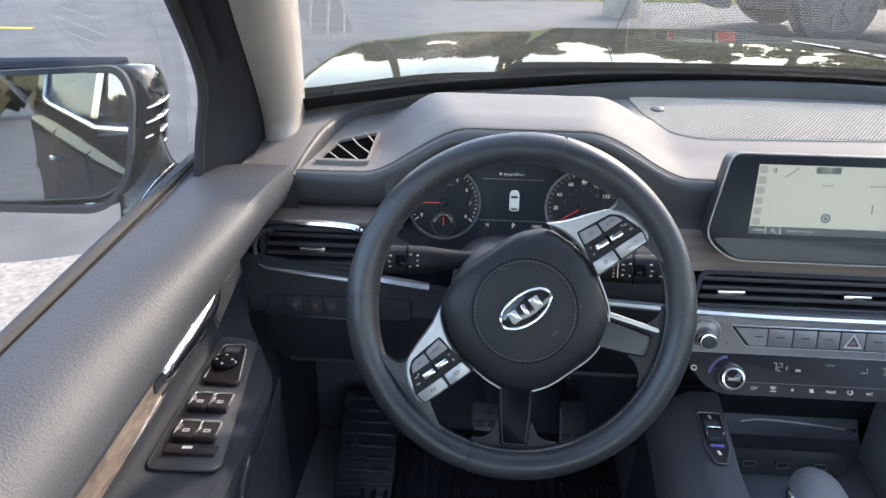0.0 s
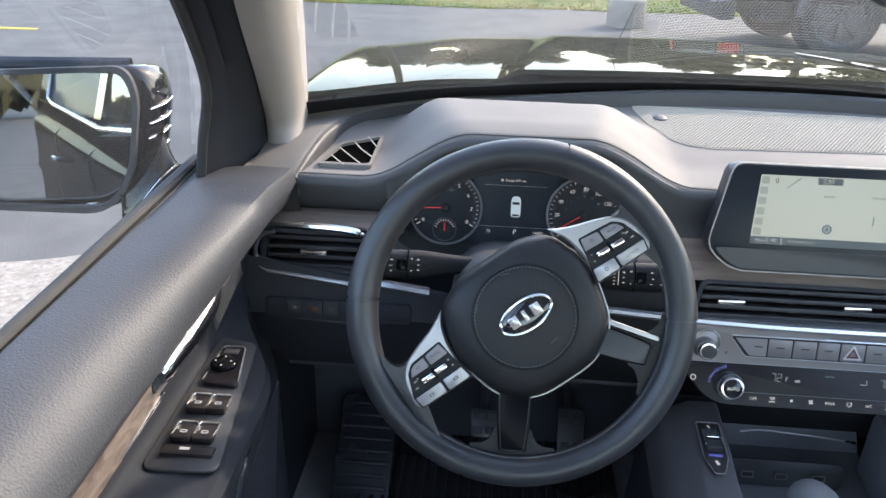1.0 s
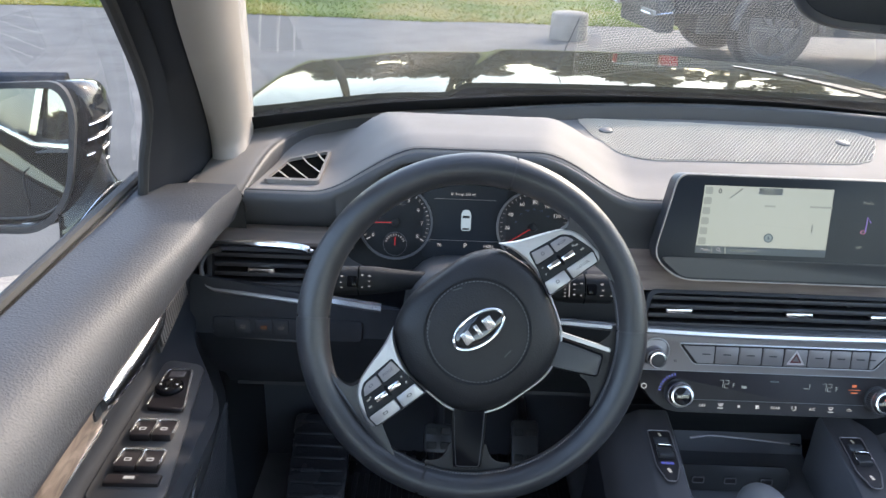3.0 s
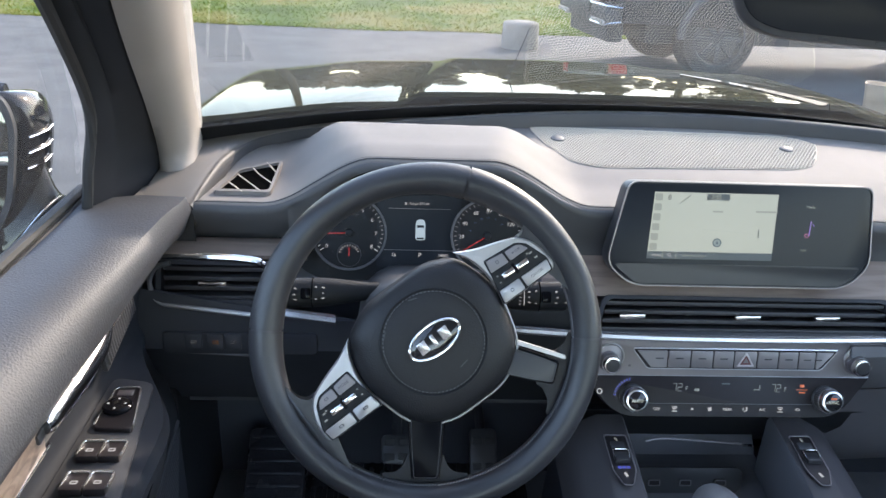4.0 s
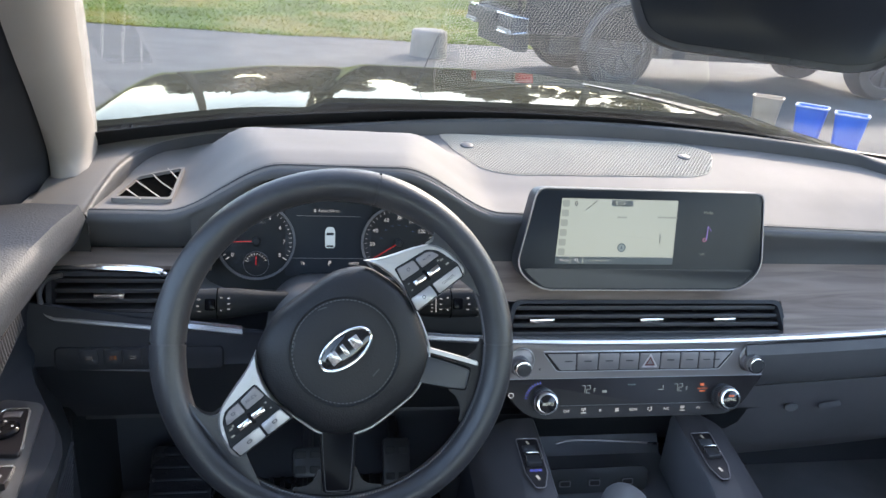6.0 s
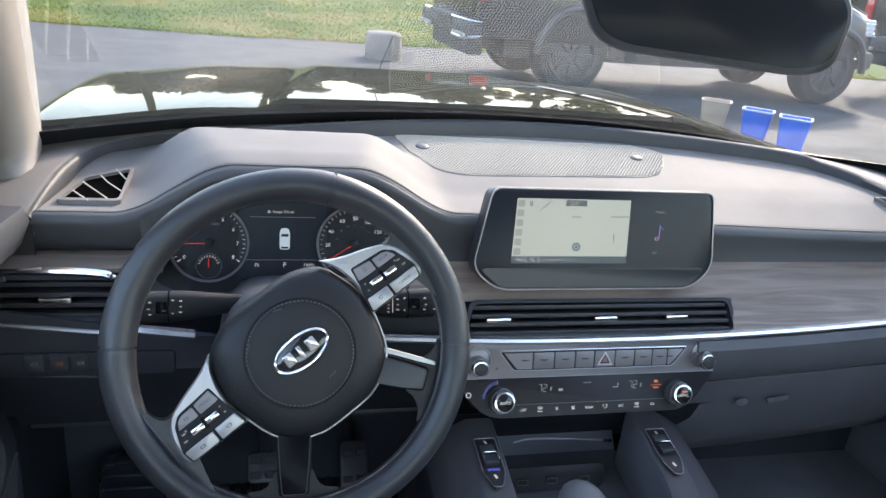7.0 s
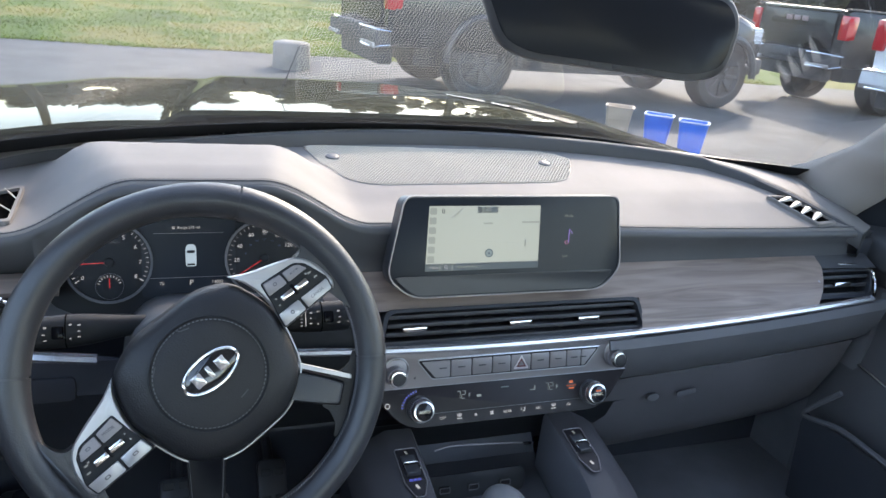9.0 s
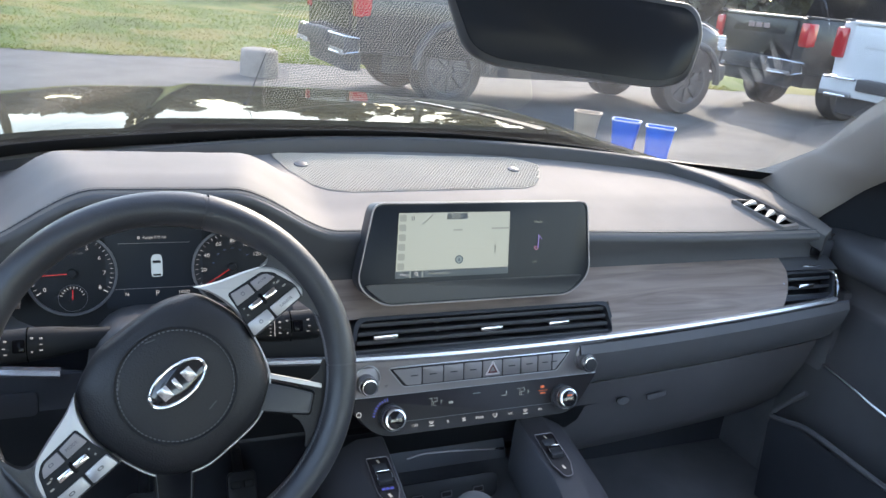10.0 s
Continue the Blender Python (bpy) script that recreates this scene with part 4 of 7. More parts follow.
part("reset_hole", lathe([(0.002, 0), (0.002, 0.001)], RM @ Matrix.Translation((-0.150, -0.012, 0.001)), 12), M_BLACK, radio)

climate = thing("climate_panel", "glossy black climate control panel with two knobs and white symbols", "control panel")
KM = tilted(0.030, 0.193, 0.8635, 22)
part("body", plate(rounded_poly([(-0.165, -0.031), (0.160, -0.031), (0.208, 0.030), (-0.210, 0.030)], [0.03, 0.03, 0.006, 0.006], 6), 0.012, KM @ Matrix.Translation((0, 0, -0.010)), 0.002), M_CLIM, climate, "glossy black panel")
part("divider", box((0.27, 0.0006, 0.0006), KM @ Matrix.Translation((0.0, -0.0125, 0.0022))), M_DARK, climate)
for x, cap in ((-0.139, None), (0.139, None)):
    kk = knob(climate, KM @ Matrix.Translation((x, -0.004, 0.001)), 0.0170, 0.024)
    words("AUTO" if x < 0 else "SYNC", 0.0042, KM @ Matrix.Translation((x, -0.0045, 0.0268)), M_MAPLINE, kk, "knob_caption")
part("knob_light", box((0.008, 0.0025, 0.0005), KM @ Matrix.Translation((0.139, 0.001, 0.0268))), M_ORANGE, climate)


def on_climate(x, y, dz=0.0024):
    return KM @ Matrix.Translation((x, y, dz))


M_DIM = glow("dim_digits", (0.55, 0.62, 0.62), 0.036)
SEGMENTS = {"7": "abc", "2": "abged"}  # bars of a digital figure


def digit(figure, x, y, h):
    """One slanting figure of the temperature display, built of thin bars."""
    w, t = h * 0.50, h * 0.085
    place = {"a": (0, h / 2, 1), "g": (0, 0, 1), "d": (0, -h / 2, 1), "b": (w / 2, h / 4, 0), "c": (w / 2, -h / 4, 0), "f": (-w / 2, h / 4, 0), "e": (-w / 2, -h / 4, 0)}
    bm = bmesh.new()
    for k in SEGMENTS[figure]:
        px, py, flat = place[k]
        box((w * 0.94, t, 0.0004) if flat else (t, h * 0.46, 0.0004), on_climate(x + px + 0.12 * py, y + py), 0, bm)
    part("temperature_figure", bm, M_DIM, climate)


for x in (-0.079, 0.064):
    digit("7", x, 0.0105, 0.0105)
    digit("2", x + 0.0078, 0.0105, 0.0105)
    words("F", 0.0062, on_climate(x + 0.0175, 0.0085), M_DIM, climate, "degree_letter")
for x, y, w, h, mt in ((-0.047, 0.007, 0.007, 0.0035, M_DIM), (-0.005, 0.016, 0.012, 0.0018, M_MAPGREY), (0.040, 0.008, 0.009, 0.0012, M_DIM), (0.044, 0.012, 0.0012, 0.005, M_DIM), (0.106, 0.014, 0.006, 0.004, M_ORANGE), (0.106, 0.0085, 0.017, 0.0009, M_ORANGE), (0.106, 0.0045, 0.009, 0.002, M_ORANGE)):
    part("display_symbol", box((w, h, 0.0004), on_climate(x, y)), mt, climate)
def climate_symbol(i, x):
    """The small white pictures on the keys: glass heating, fan, air direction, circulation."""
    bm = bmesh.new()
    if i in (1, 7):
        ring(rounded_poly([(-0.0030, -0.0012), (0.0030, -0.0012), (0.0038, 0.0020), (-0.0038, 0.0020)], 0.001, 3), rounded_poly([(-0.0024, -0.0006), (0.0024, -0.0006), (0.0030, 0.0014), (-0.0030, 0.0014)], 0.0008, 3), 0.0004, on_climate(x, -0.0185), bm)
        for dx in (-0.0013, 0.0, 0.0013):
            box((0.0005, 0.0036, 0.0004), on_climate(x + dx, -0.0192), 0, bm)
        box((0.0080, 0.0013, 0.0004), on_climate(x, -0.0232), 0, bm)
    elif i in (2, 3):
        q = 0.0016 if i == 2 else 0.0024
        for a in range(0, 360, 90):
            plate(ellipse(q * 0.75, q * 0.42, 10), 0.0004, on_climate(x + q * 0.8 * math.cos(radians(a + 45)), -0.0200 + q * 0.8 * math.sin(radians(a + 45))) @ pose(0, 0, 0, 0, 0, a + 75), 0, bm)
    elif i == 5:
        plate(ellipse(0.0011, 0.0011, 12), 0.0004, on_climate(x + 0.0022, -0.0178), 0, bm)
        box((0.0050, 0.0011, 0.0004), on_climate(x + 0.0008, -0.0222) @ pose(0, 0, 0, 0, 0, 25), 0, bm)
        box((0.0011, 0.0040, 0.0004), on_climate(x + 0.0026, -0.0205) @ pose(0, 0, 0, 0, 0, -15), 0, bm)
        for dy in (-0.0015, 0.0008):
            box((0.0030, 0.0008, 0.0004), on_climate(x - 0.0026, -0.0190 + dy) @ pose(0, 0, 0, 0, 0, 20), 0, bm)
    else:
        ring(rounded_poly([(-0.0036, -0.0012), (0.0036, -0.0012), (0.0030, 0.0006), (0.0012, 0.0018), (-0.0014, 0.0018), (-0.0030, 0.0006)], 0.0008, 3), rounded_poly([(-0.0028, -0.0006), (0.0028, -0.0006), (0.0024, 0.0003), (0.0010, 0.0011), (-0.0011, 0.0011), (-0.0024, 0.0003)], 0.0006, 3), 0.0004, on_climate(x, -0.0198), bm)
    part("key_symbol", bm, M_WHITE, climate)


for i, t in enumerate(("OFF", "", "", "", "REAR", "", "A/C", "", "")):
    x = -0.104 + 0.0255 * i
    if t:
        words(t, 0.0040, on_climate(x, -0.0205), M_WHITE, climate, "key_caption")
    else:
        climate_symbol(i, x)
for i in range(9):
    a = radians(100 + 9 * i)
    part("blue_mark", box((0.0014, 0.004, 0.0004), on_climate(-0.139 + 0.0255 * math.cos(a), -0.004 + 0.0255 * math.sin(a)) @ pose(0, 0, 0, 0, 0, math.degrees(a) - 90)), M_BLUE, climate)
part("wheel_heat_symbol", ring(ellipse(0.004, 0.004, 16), ellipse(0.0028, 0.0028, 16), 0.0004, on_climate(-0.186, 0.004)), M_WHITE, climate)

# ---- centre console ----
M_RAIL = mat("padded_rail", (0.082, 0.076, 0.080), 0.55, grain=800, bump=0.3, var=0.15, spec=0.35)
M_RECESS = mat("recess_plastic", (0.120, 0.122, 0.132), 0.50, grain=900, bump=0.1, var=0.15)
console = thing("centre_console", "dark centre console with two raised rails and a storage recess", "console")


def rail(side):
    """A raised rail beside the storage recess, running down and back to the shifter."""
    x0 = 0.006 + side * 0.135
    path = [(x0, 0.225, 0.806), (x0, 0.15, 0.792), (x0, 0.085, 0.778), (x0 + side * -0.006, 0.03, 0.765), (x0 + side * 0.006, -0.10, 0.745), (x0 + side * 0.01, -0.45, 0.735)]
    secs = []
    for p in smooth_path(path, 6):
        x, y, z = p
        o = lambda dx, dz: (x + side * dx, y, z + dz)
        secs.append([o(-0.027, -0.10), o(-0.026, -0.008), o(-0.022, -0.001), o(-0.018, 0.0), o(0.017, 0.0), o(0.023, -0.003), o(0.050, -0.018), o(0.066, -0.030), o(0.076, -0.055), o(0.090, -0.25)])
    def skin(a, b, name, m_, label):
        cut = [s[a:b] for s in secs]
        part(name, grid(cut if side > 0 else [s[::-1] for s in cut]), m_, console, label)
    skin(0, 3, "rail_wall", M_RECESS, "dark satin inner wall")
    skin(2, 9, "rail", M_RAIL, "dark grey padded rail")
    skin(8, 10, "rail_side", M_DOORLOW, "black outer side")
    # switch plate with seat heating keys
    sp = frame_of((x0, 0.150, 0.7935), (1, 0, 0), (0, 1, 0.19))
    pl = part("switch_plate", plate(rounded_poly([(-0.006, -0.054), (0.006, -0.054), (0.0150, -0.030), (0.0150, 0.031), (-0.0150, 0.031), (-0.0150, -0.030)], 0.004, 4), 0.003, sp, 0.0015), M_CLIM, console, "satin black switch plate")
    part("plate_rim", tube([sp @ Vector((*p, 0.003)) for p in rounded_poly([(-0.0066, -0.055), (0.0066, -0.055), (0.0158, -0.030), (0.0158, 0.032), (-0.0158, 0.032), (-0.0158, -0.030)], 0.004, 4)], 0.0008, 6, closed=True), M_GUN, pl)
    part("key", box((0.020, 0.012, 0.004), sp @ pose(0, 0.0125, 0.003, 6), 0.0015), M_BEZEL, pl)
    part("rocker", box((0.021, 0.018, 0.009), sp @ pose(0, -0.010, 0.004, -10), 0.003), M_BEZEL, pl)
    part("rocker_edge", tube([sp @ Vector(p) for p in ((-0.0108, -0.012, 0.008), (-0.0108, 0.0, 0.0085), (-0.008, 0.0018, 0.0085), (0.008, 0.0018, 0.0085), (0.0108, 0.0, 0.0085), (0.0108, -0.012, 0.008))], 0.0010, 6), M_CHROME, pl)
    if side < 0:
        for dx in (-0.006, 0, 0.006):
            part("heat_light", box((0.005, 0.004, 0.0006), sp @ pose(dx, -0.026, 0.0034)), M_BLUE, pl, "blue lit bar")
    part("seat_symbol", box((0.0035, 0.007, 0.0006), sp @ pose(0, -0.038, 0.0034, 0, 0, 20)), M_WHITE, pl)
    part("seat_symbol", box((0.003, 0.006, 0.0006), sp @ pose(0, 0.024, 0.0034, 0, 0, 20)), M_DIM, pl)


rail(-1)
rail(1)
bm = grid([[(x, 0.20, 0.838), (x, 0.27, 0.80), (x, 0.30, 0.74), (x, 0.27, 0.70), (x, 0.20, 0.692), (x, 0.02, 0.690), (x, -0.45, 0.688)] for x in (-0.085, -0.05, 0.0, 0.05, 0.10, 0.135)])
part("recess", bm, M_RECESS, console, "satin black storage recess")
bm = grid([[(x, 0.20, 0.832), (x, 0.235, 0.805), (x, 0.25, 0.77), (x, 0.31, 0.70)] for x in (-0.18, -0.1, 0.0, 0.1, 0.25)])
part("upper_lining", bm, M_FRIT, console)
part("recess_edge", tube(smooth_path([(-0.055, 0.247, 0.742), (-0.02, 0.252, 0.7435), (0.06, 0.25, 0.739), (0.115, 0.244, 0.737)]), 0.0016, 6), M_GUN, console)
# small chrome chip added to stand for a glint on the recess edge
part("recess_glint", box((0.016, 0.003, 0.004), pose(0.104, 0.243, 0.7385, 0, 2, 0), 0.001), M_CHROME, console)
port = part("port_strip", plate(round_rect(0.17, 0.040, 0.012), 0.004, frame_of((-0.005, 0.196, 0.712), (1, 0, 0), (0, 0.25, 1)), 0.001), M_BEZEL, console, "dark strip with charging ports")
for x in (-0.055, -0.008, 0.045):
    part("port", plate(round_rect(0.018, 0.010, 0.002), 0.002, frame_of((x, 0.1905, 0.7115), (1, 0, 0), (0, 0.25, 1))), M_CLIM, port)
    part("port_frame", ring(round_rect(0.018, 0.010, 0.002), round_rect(0.015, 0.007, 0.0015), 0.001, frame_of((x, 0.1884, 0.7117), (1, 0, 0), (0, 0.25, 1))), M_DARK, port)
shifter = thing("gear_lever", "grey leather gear lever with a chrome collar on the console", "gear lever")
bm = bmesh.new()
bmesh.ops.create_uvsphere(bm, u_segments=24, v_segments=14, radius=1.0, matrix=pose(-0.012, 0.066, 0.758, 10) @ Matrix.Diagonal((0.036, 0.050, 0.030, 1)))
part("grip", bm, M_TRIM, shifter)
part("collar", lathe([(0.022, 0), (0.020, 0.03), (0.016, 0.05)], pose(-0.012, 0.066, 0.690)), M_CHROME, shifter)
part("release_key", box((0.006, 0.020, 0.026), pose(-0.048, 0.068, 0.756), 0.002), M_CHROME, shifter)

# ---- steering wheel ----
wheel = thing("steering_wheel", "dark leather steering wheel turned to one side, with silver button spokes", "steering wheel", at=(-0.407, 0.0185, 1.0465))
WT = radians(22)
WM0 = frame_of((-0.407, 0.0185, 1.0465), (1, 0, 0), (0, math.sin(WT), math.cos(WT)))
WM = WM0 @ pose(0, 0, 0, 0, 0, 37.4)  # turned anticlockwise
R_RIM, R_TUBE = 0.172, 0.0165


def rim_point(a, r=R_RIM, z=0.0):
    return Vector((r * math.cos(a), r * math.sin(a), z))


def rim_arc(a0, a1, n, bm, rt=R_TUBE):
    rings = []
    for i in range(n + 1):
        a = radians(a0 + (a1 - a0) * i / n)
        c = Vector((math.cos(a), math.sin(a), 0))
        # thicker grips at about ten and two
        g = 1 + 0.10 * math.exp(-((math.degrees(a) % 360 - 38) / 20) ** 2) + 0.10 * math.exp(-((math.degrees(a) % 360 - 142) / 20) ** 2)
        rings.append([bm.verts.new(WM @ (c * (R_RIM + rt * g * math.cos(b)) + Vector((0, 0, rt * 1.12 * g * math.sin(b))))) for b in [2 * math.pi * k / 16 for k in range(16)]])
    for p, q in zip(rings, rings[1:]):
        for k in range(16):
            bm.faces.new((p[k], q[k], q[(k + 1) % 16], p[(k + 1) % 16]))
    return bm


cuts = [40, 140, 216, 324, 400]
for a, b in zip(cuts, cuts[1:]):
    part("rim", rim_arc(a + 0.35, b - 0.35, int((b - a) / 2.5) + 2, bmesh.new()), M_RIM, wheel, "smooth dark leather rim")
part("rim_core", rim_arc(0, 360, 90, bmesh.new(), R_TUBE * 0.9), M_BLACK, wheel)
bm = bmesh.new()
for i in range(300):
    a = radians(1.2 * i)
    if not (48 < math.degrees(a) < 132):
        tube([WM @ rim_point(a, R_RIM - R_TUBE * 0.93, 0.0065), WM @ rim_point(a + 0.012, R_RIM - R_TUBE * 0.99, 0.004)], 0.0007, 4, bm)
tagged(part("rim_stitching", bm, M_TRIM, wheel, smooth=0), kind="stuff")

# the hub: a rounded shield with a round stitched pad
hub_line = rounded_poly([(-0.084, 0.020), (-0.0865, 0.0), (-0.081, -0.030), (-0.070, -0.064), (-0.036, -0.0865), (0.036, -0.0865), (0.070, -0.064), (0.081, -0.030), (0.0865, 0.0), (0.084, 0.020), (0.072, 0.053), (0.040, 0.069), (-0.040, 0.069), (-0.072, 0.053)], [0.02, 0.02, 0.02, 0.03, 0.04, 0.04, 0.03, 0.02, 0.02, 0.02, 0.012, 0.04, 0.04, 0.012], 4)


def dome(outline, levels, m, bm=None):
    """Rings of an outline: (scale, height) rows."""
    bm = bm or bmesh.new()
    rows = [[bm.verts.new(m @ Vector((p[0] * s, p[1] * s, z))) for p in outline] for s, z in levels]
    n = len(outline)
    for a, b in zip(rows, rows[1:]):
        for i in range(n):
            bm.faces.new((a[i], a[(i + 1) % n], b[(i + 1) % n], b[i]))
    bm.faces.new(rows[-1])
    bmesh.ops.recalc_face_normals(bm, faces=bm.faces[:])
    return bm


HUB = WM @ Matrix.Translation((0.004, 0.0, 0))
part("hub", dome(hub_line, [(1.0, -0.03), (1.0, 0.0), (0.98, 0.008), (0.93, 0.014), (0.85, 0.0185), (0.70, 0.0225), (0.45, 0.0245), (0.2, 0.025)], HUB), M_HUB, wheel, "black grained airbag cover", smooth=60)
part("hub_trim", tube([HUB @ Vector((p[0] * 1.012, p[1] * 1.012, 0.003)) for p in hub_line if p[1] < -0.014], 0.0015, 8), M_SILVER, wheel, "thin chrome edge")
part("pad_groove", tube([HUB @ Vector((p[0], p[1] - 0.003, 0.0237)) for p in ellipse(0.0560, 0.0560, 56)], 0.0013, 6, closed=True), M_FRIT, wheel)
bm = bmesh.new()
for i in range(80):
    a = 2 * math.pi * i / 80
    tube([HUB @ Vector((0.0530 * math.cos(a), 0.0530 * math.sin(a) - 0.003, 0.0246)), HUB @ Vector((0.0530 * math.cos(a + 0.045), 0.0530 * math.sin(a + 0.045) - 0.003, 0.0246))], 0.0006, 4, bm)
tagged(part("pad_stitching", bm, M_DARK, wheel, smooth=0), kind="stuff")
emblem = part("emblem", dome(ellipse(0.0300, 0.0156, 40), [(1.0, 0.0), (1.0, 0.003), (0.9, 0.0045), (0.5, 0.0052)], HUB @ Matrix.Translation((0.002, -0.001, 0.0240))), M_PIANO, wheel, "oval black badge with a chrome rim", smooth=50)
part("emblem_rim", tube([HUB @ Vector((p[0] + 0.002, p[1] - 0.001, 0.0285)) for p in ellipse(0.0300, 0.0156, 40)], 0.0016, 8, closed=True), M_CHROME, emblem)
for x, w in ((-0.0145, 0.0105), (-0.001, 0.0045), (0.0125, 0.0105)):
    part("emblem_bar", plate(rounded_poly([(-w / 2, -0.0065), (w / 2, -0.0065), (w / 2, 0.0065), (-w / 2, 0.0065)], 0.001, 2), 0.0016, HUB @ Matrix.Translation((x + 0.002, -0.001, 0.0288)), 0.0006), M_STRIP, emblem)
for x, y, a in ((-0.038, 0.032, 40), (0.008, 0.046, -20), (0.012, -0.040, 10)):
    part("airbag_mark", box((0.010, 0.0012, 0.0006), HUB @ pose(x, y, 0.0242, 0, 0, a)), M_BLACK, wheel)


# silver button spokes at three and nine
def button_spoke(side):
    m = HUB @ Matrix.Translation((0, -0.001 + 0.004 * side, 0)) @ Matrix.Diagonal((side, 1, 1, 1))
    def fix(bm):
        if side < 0:
            bmesh.ops.reverse_faces(bm, faces=bm.faces[:])
        return bm
    def lift(dx, dy, dz):
        return m @ Matrix.Translation((dx, dy, dz))
    edge = rounded_poly([(0.0825, -0.0215), (0.149, -0.0215), (0.1535, -0.014), (0.1505, 0.011), (0.1395, 0.0285), (0.118, 0.0375), (0.091, 0.046), (0.071, 0.057), (0.080, 0.044), (0.0865, 0.022), (0.0870, 0.0)], [0.003, 0.006, 0.008, 0.012, 0.014, 0.03, 0.03, 0.002, 0.01, 0.02, 0.02], 5)
    sp = part("spoke", fix(plate(edge, 0.013, m, 0.004)), M_SPOKE, wheel, "satin silver spoke")
    part("key_bed", fix(plate(rounded_poly([(0.0825, -0.0205), (0.1475, -0.0205), (0.1495, -0.006), (0.1400, 0.0190), (0.1310, 0.0265), (0.0915, 0.0305), (0.0890, 0.010)], 0.003, 3), 0.0022, lift(0, 0, 0.0114), 0.0006)), M_FRIT, sp, "black key bed")
    for pts, km in ((((0.0910, 0.0150), (0.1130, 0.0140), (0.1130, 0.0255), (0.0935, 0.0285)), M_KEY), (((0.1155, 0.0138), (0.1385, 0.0135), (0.1340, 0.0215), (0.1285, 0.0243), (0.1155, 0.0252)), M_KEY), (((0.0845, -0.0192), (0.1115, -0.0192), (0.1115, -0.0065), (0.0870, -0.0055)), M_SPOKE), (((0.1145, -0.0192), (0.1455, -0.0190), (0.1475, -0.0075), (0.1145, -0.0068)), M_SPOKE)):
        part("key", fix(plate(rounded_poly(list(pts), 0.0015, 2), 0.003, lift(0, 0, 0.0128), 0.0007)), km, sp)
    for x, y in ((0.1060, 0.0050), (0.1235, 0.0040)):
        part("roller", fix(box((0.0150, 0.0062, 0.006), lift(x, y, 0.0145), 0.0018)), M_CHROME, sp)
    part("roller_joint", fix(box((0.0035, 0.012, 0.003), lift(0.1148, 0.0045, 0.0138), 0.0008)), M_INLAY, sp)
    words_at = {-1: ((0.103, 0.0210, "MODE", 0.0032),), 1: ((0.131, -0.0130, "CANCEL", 0.0030),)}[side]
    for x, y, t, h in words_at:
        words(t, h, HUB @ Matrix.Translation((side * x, y - 0.001 + 0.004 * side, 0.0160)), M_DARK, sp, "key_caption")
    marks = ((0.126, 0.0195, 0.005, 0.003), (0.0985, -0.0122, 0.006, 0.003), (0.130, -0.0130, 0.006, 0.003)) if side < 0 else ((0.103, 0.0212, 0.004, 0.004), (0.126, 0.0195, 0.010, 0.0016), (0.099, -0.0122, 0.004, 0.004))
    for x, y, w, h in marks:
        part("key_mark", fix(ring(round_rect(w, h, h * 0.4, 3), round_rect(w * 0.6, h * 0.55, h * 0.2, 3), 0.0004, lift(x, y, 0.0158))), M_DARK, sp)
    for x, y, w in ((0.1375, 0.008, 0.004), (0.1400, 0.001, 0.004), (0.0945, 0.0085, 0.002), (0.0935, 0.001, 0.002), (0.1340, 0.0095, 0.002)):
        part("key_mark", fix(box((w, 0.0018, 0.0004), lift(x, y, 0.0138))), M_DIM, sp)
    part("root", fix(dome(rounded_poly([(0.146, -0.0235), (0.150, -0.040), (0.1545, -0.060), (0.163, -0.062), (0.163, 0.066), (0.159, 0.064), (0.157, 0.050), (0.1535, 0.036), (0.146, 0.0290), (0.136, 0.0305), (0.140, 0.0)], [0.006, 0.01, 0.01, 0.01, 0.01, 0.006, 0.012, 0.010, 0.008, 0.004, 0.004], 4), [(1.0, -0.014), (1.0, 0.002), (0.992, 0.0075), (0.97, 0.0105)], m)), M_RIM, sp, "leather spoke root", smooth=60)


button_spoke(1)
button_spoke(-1)


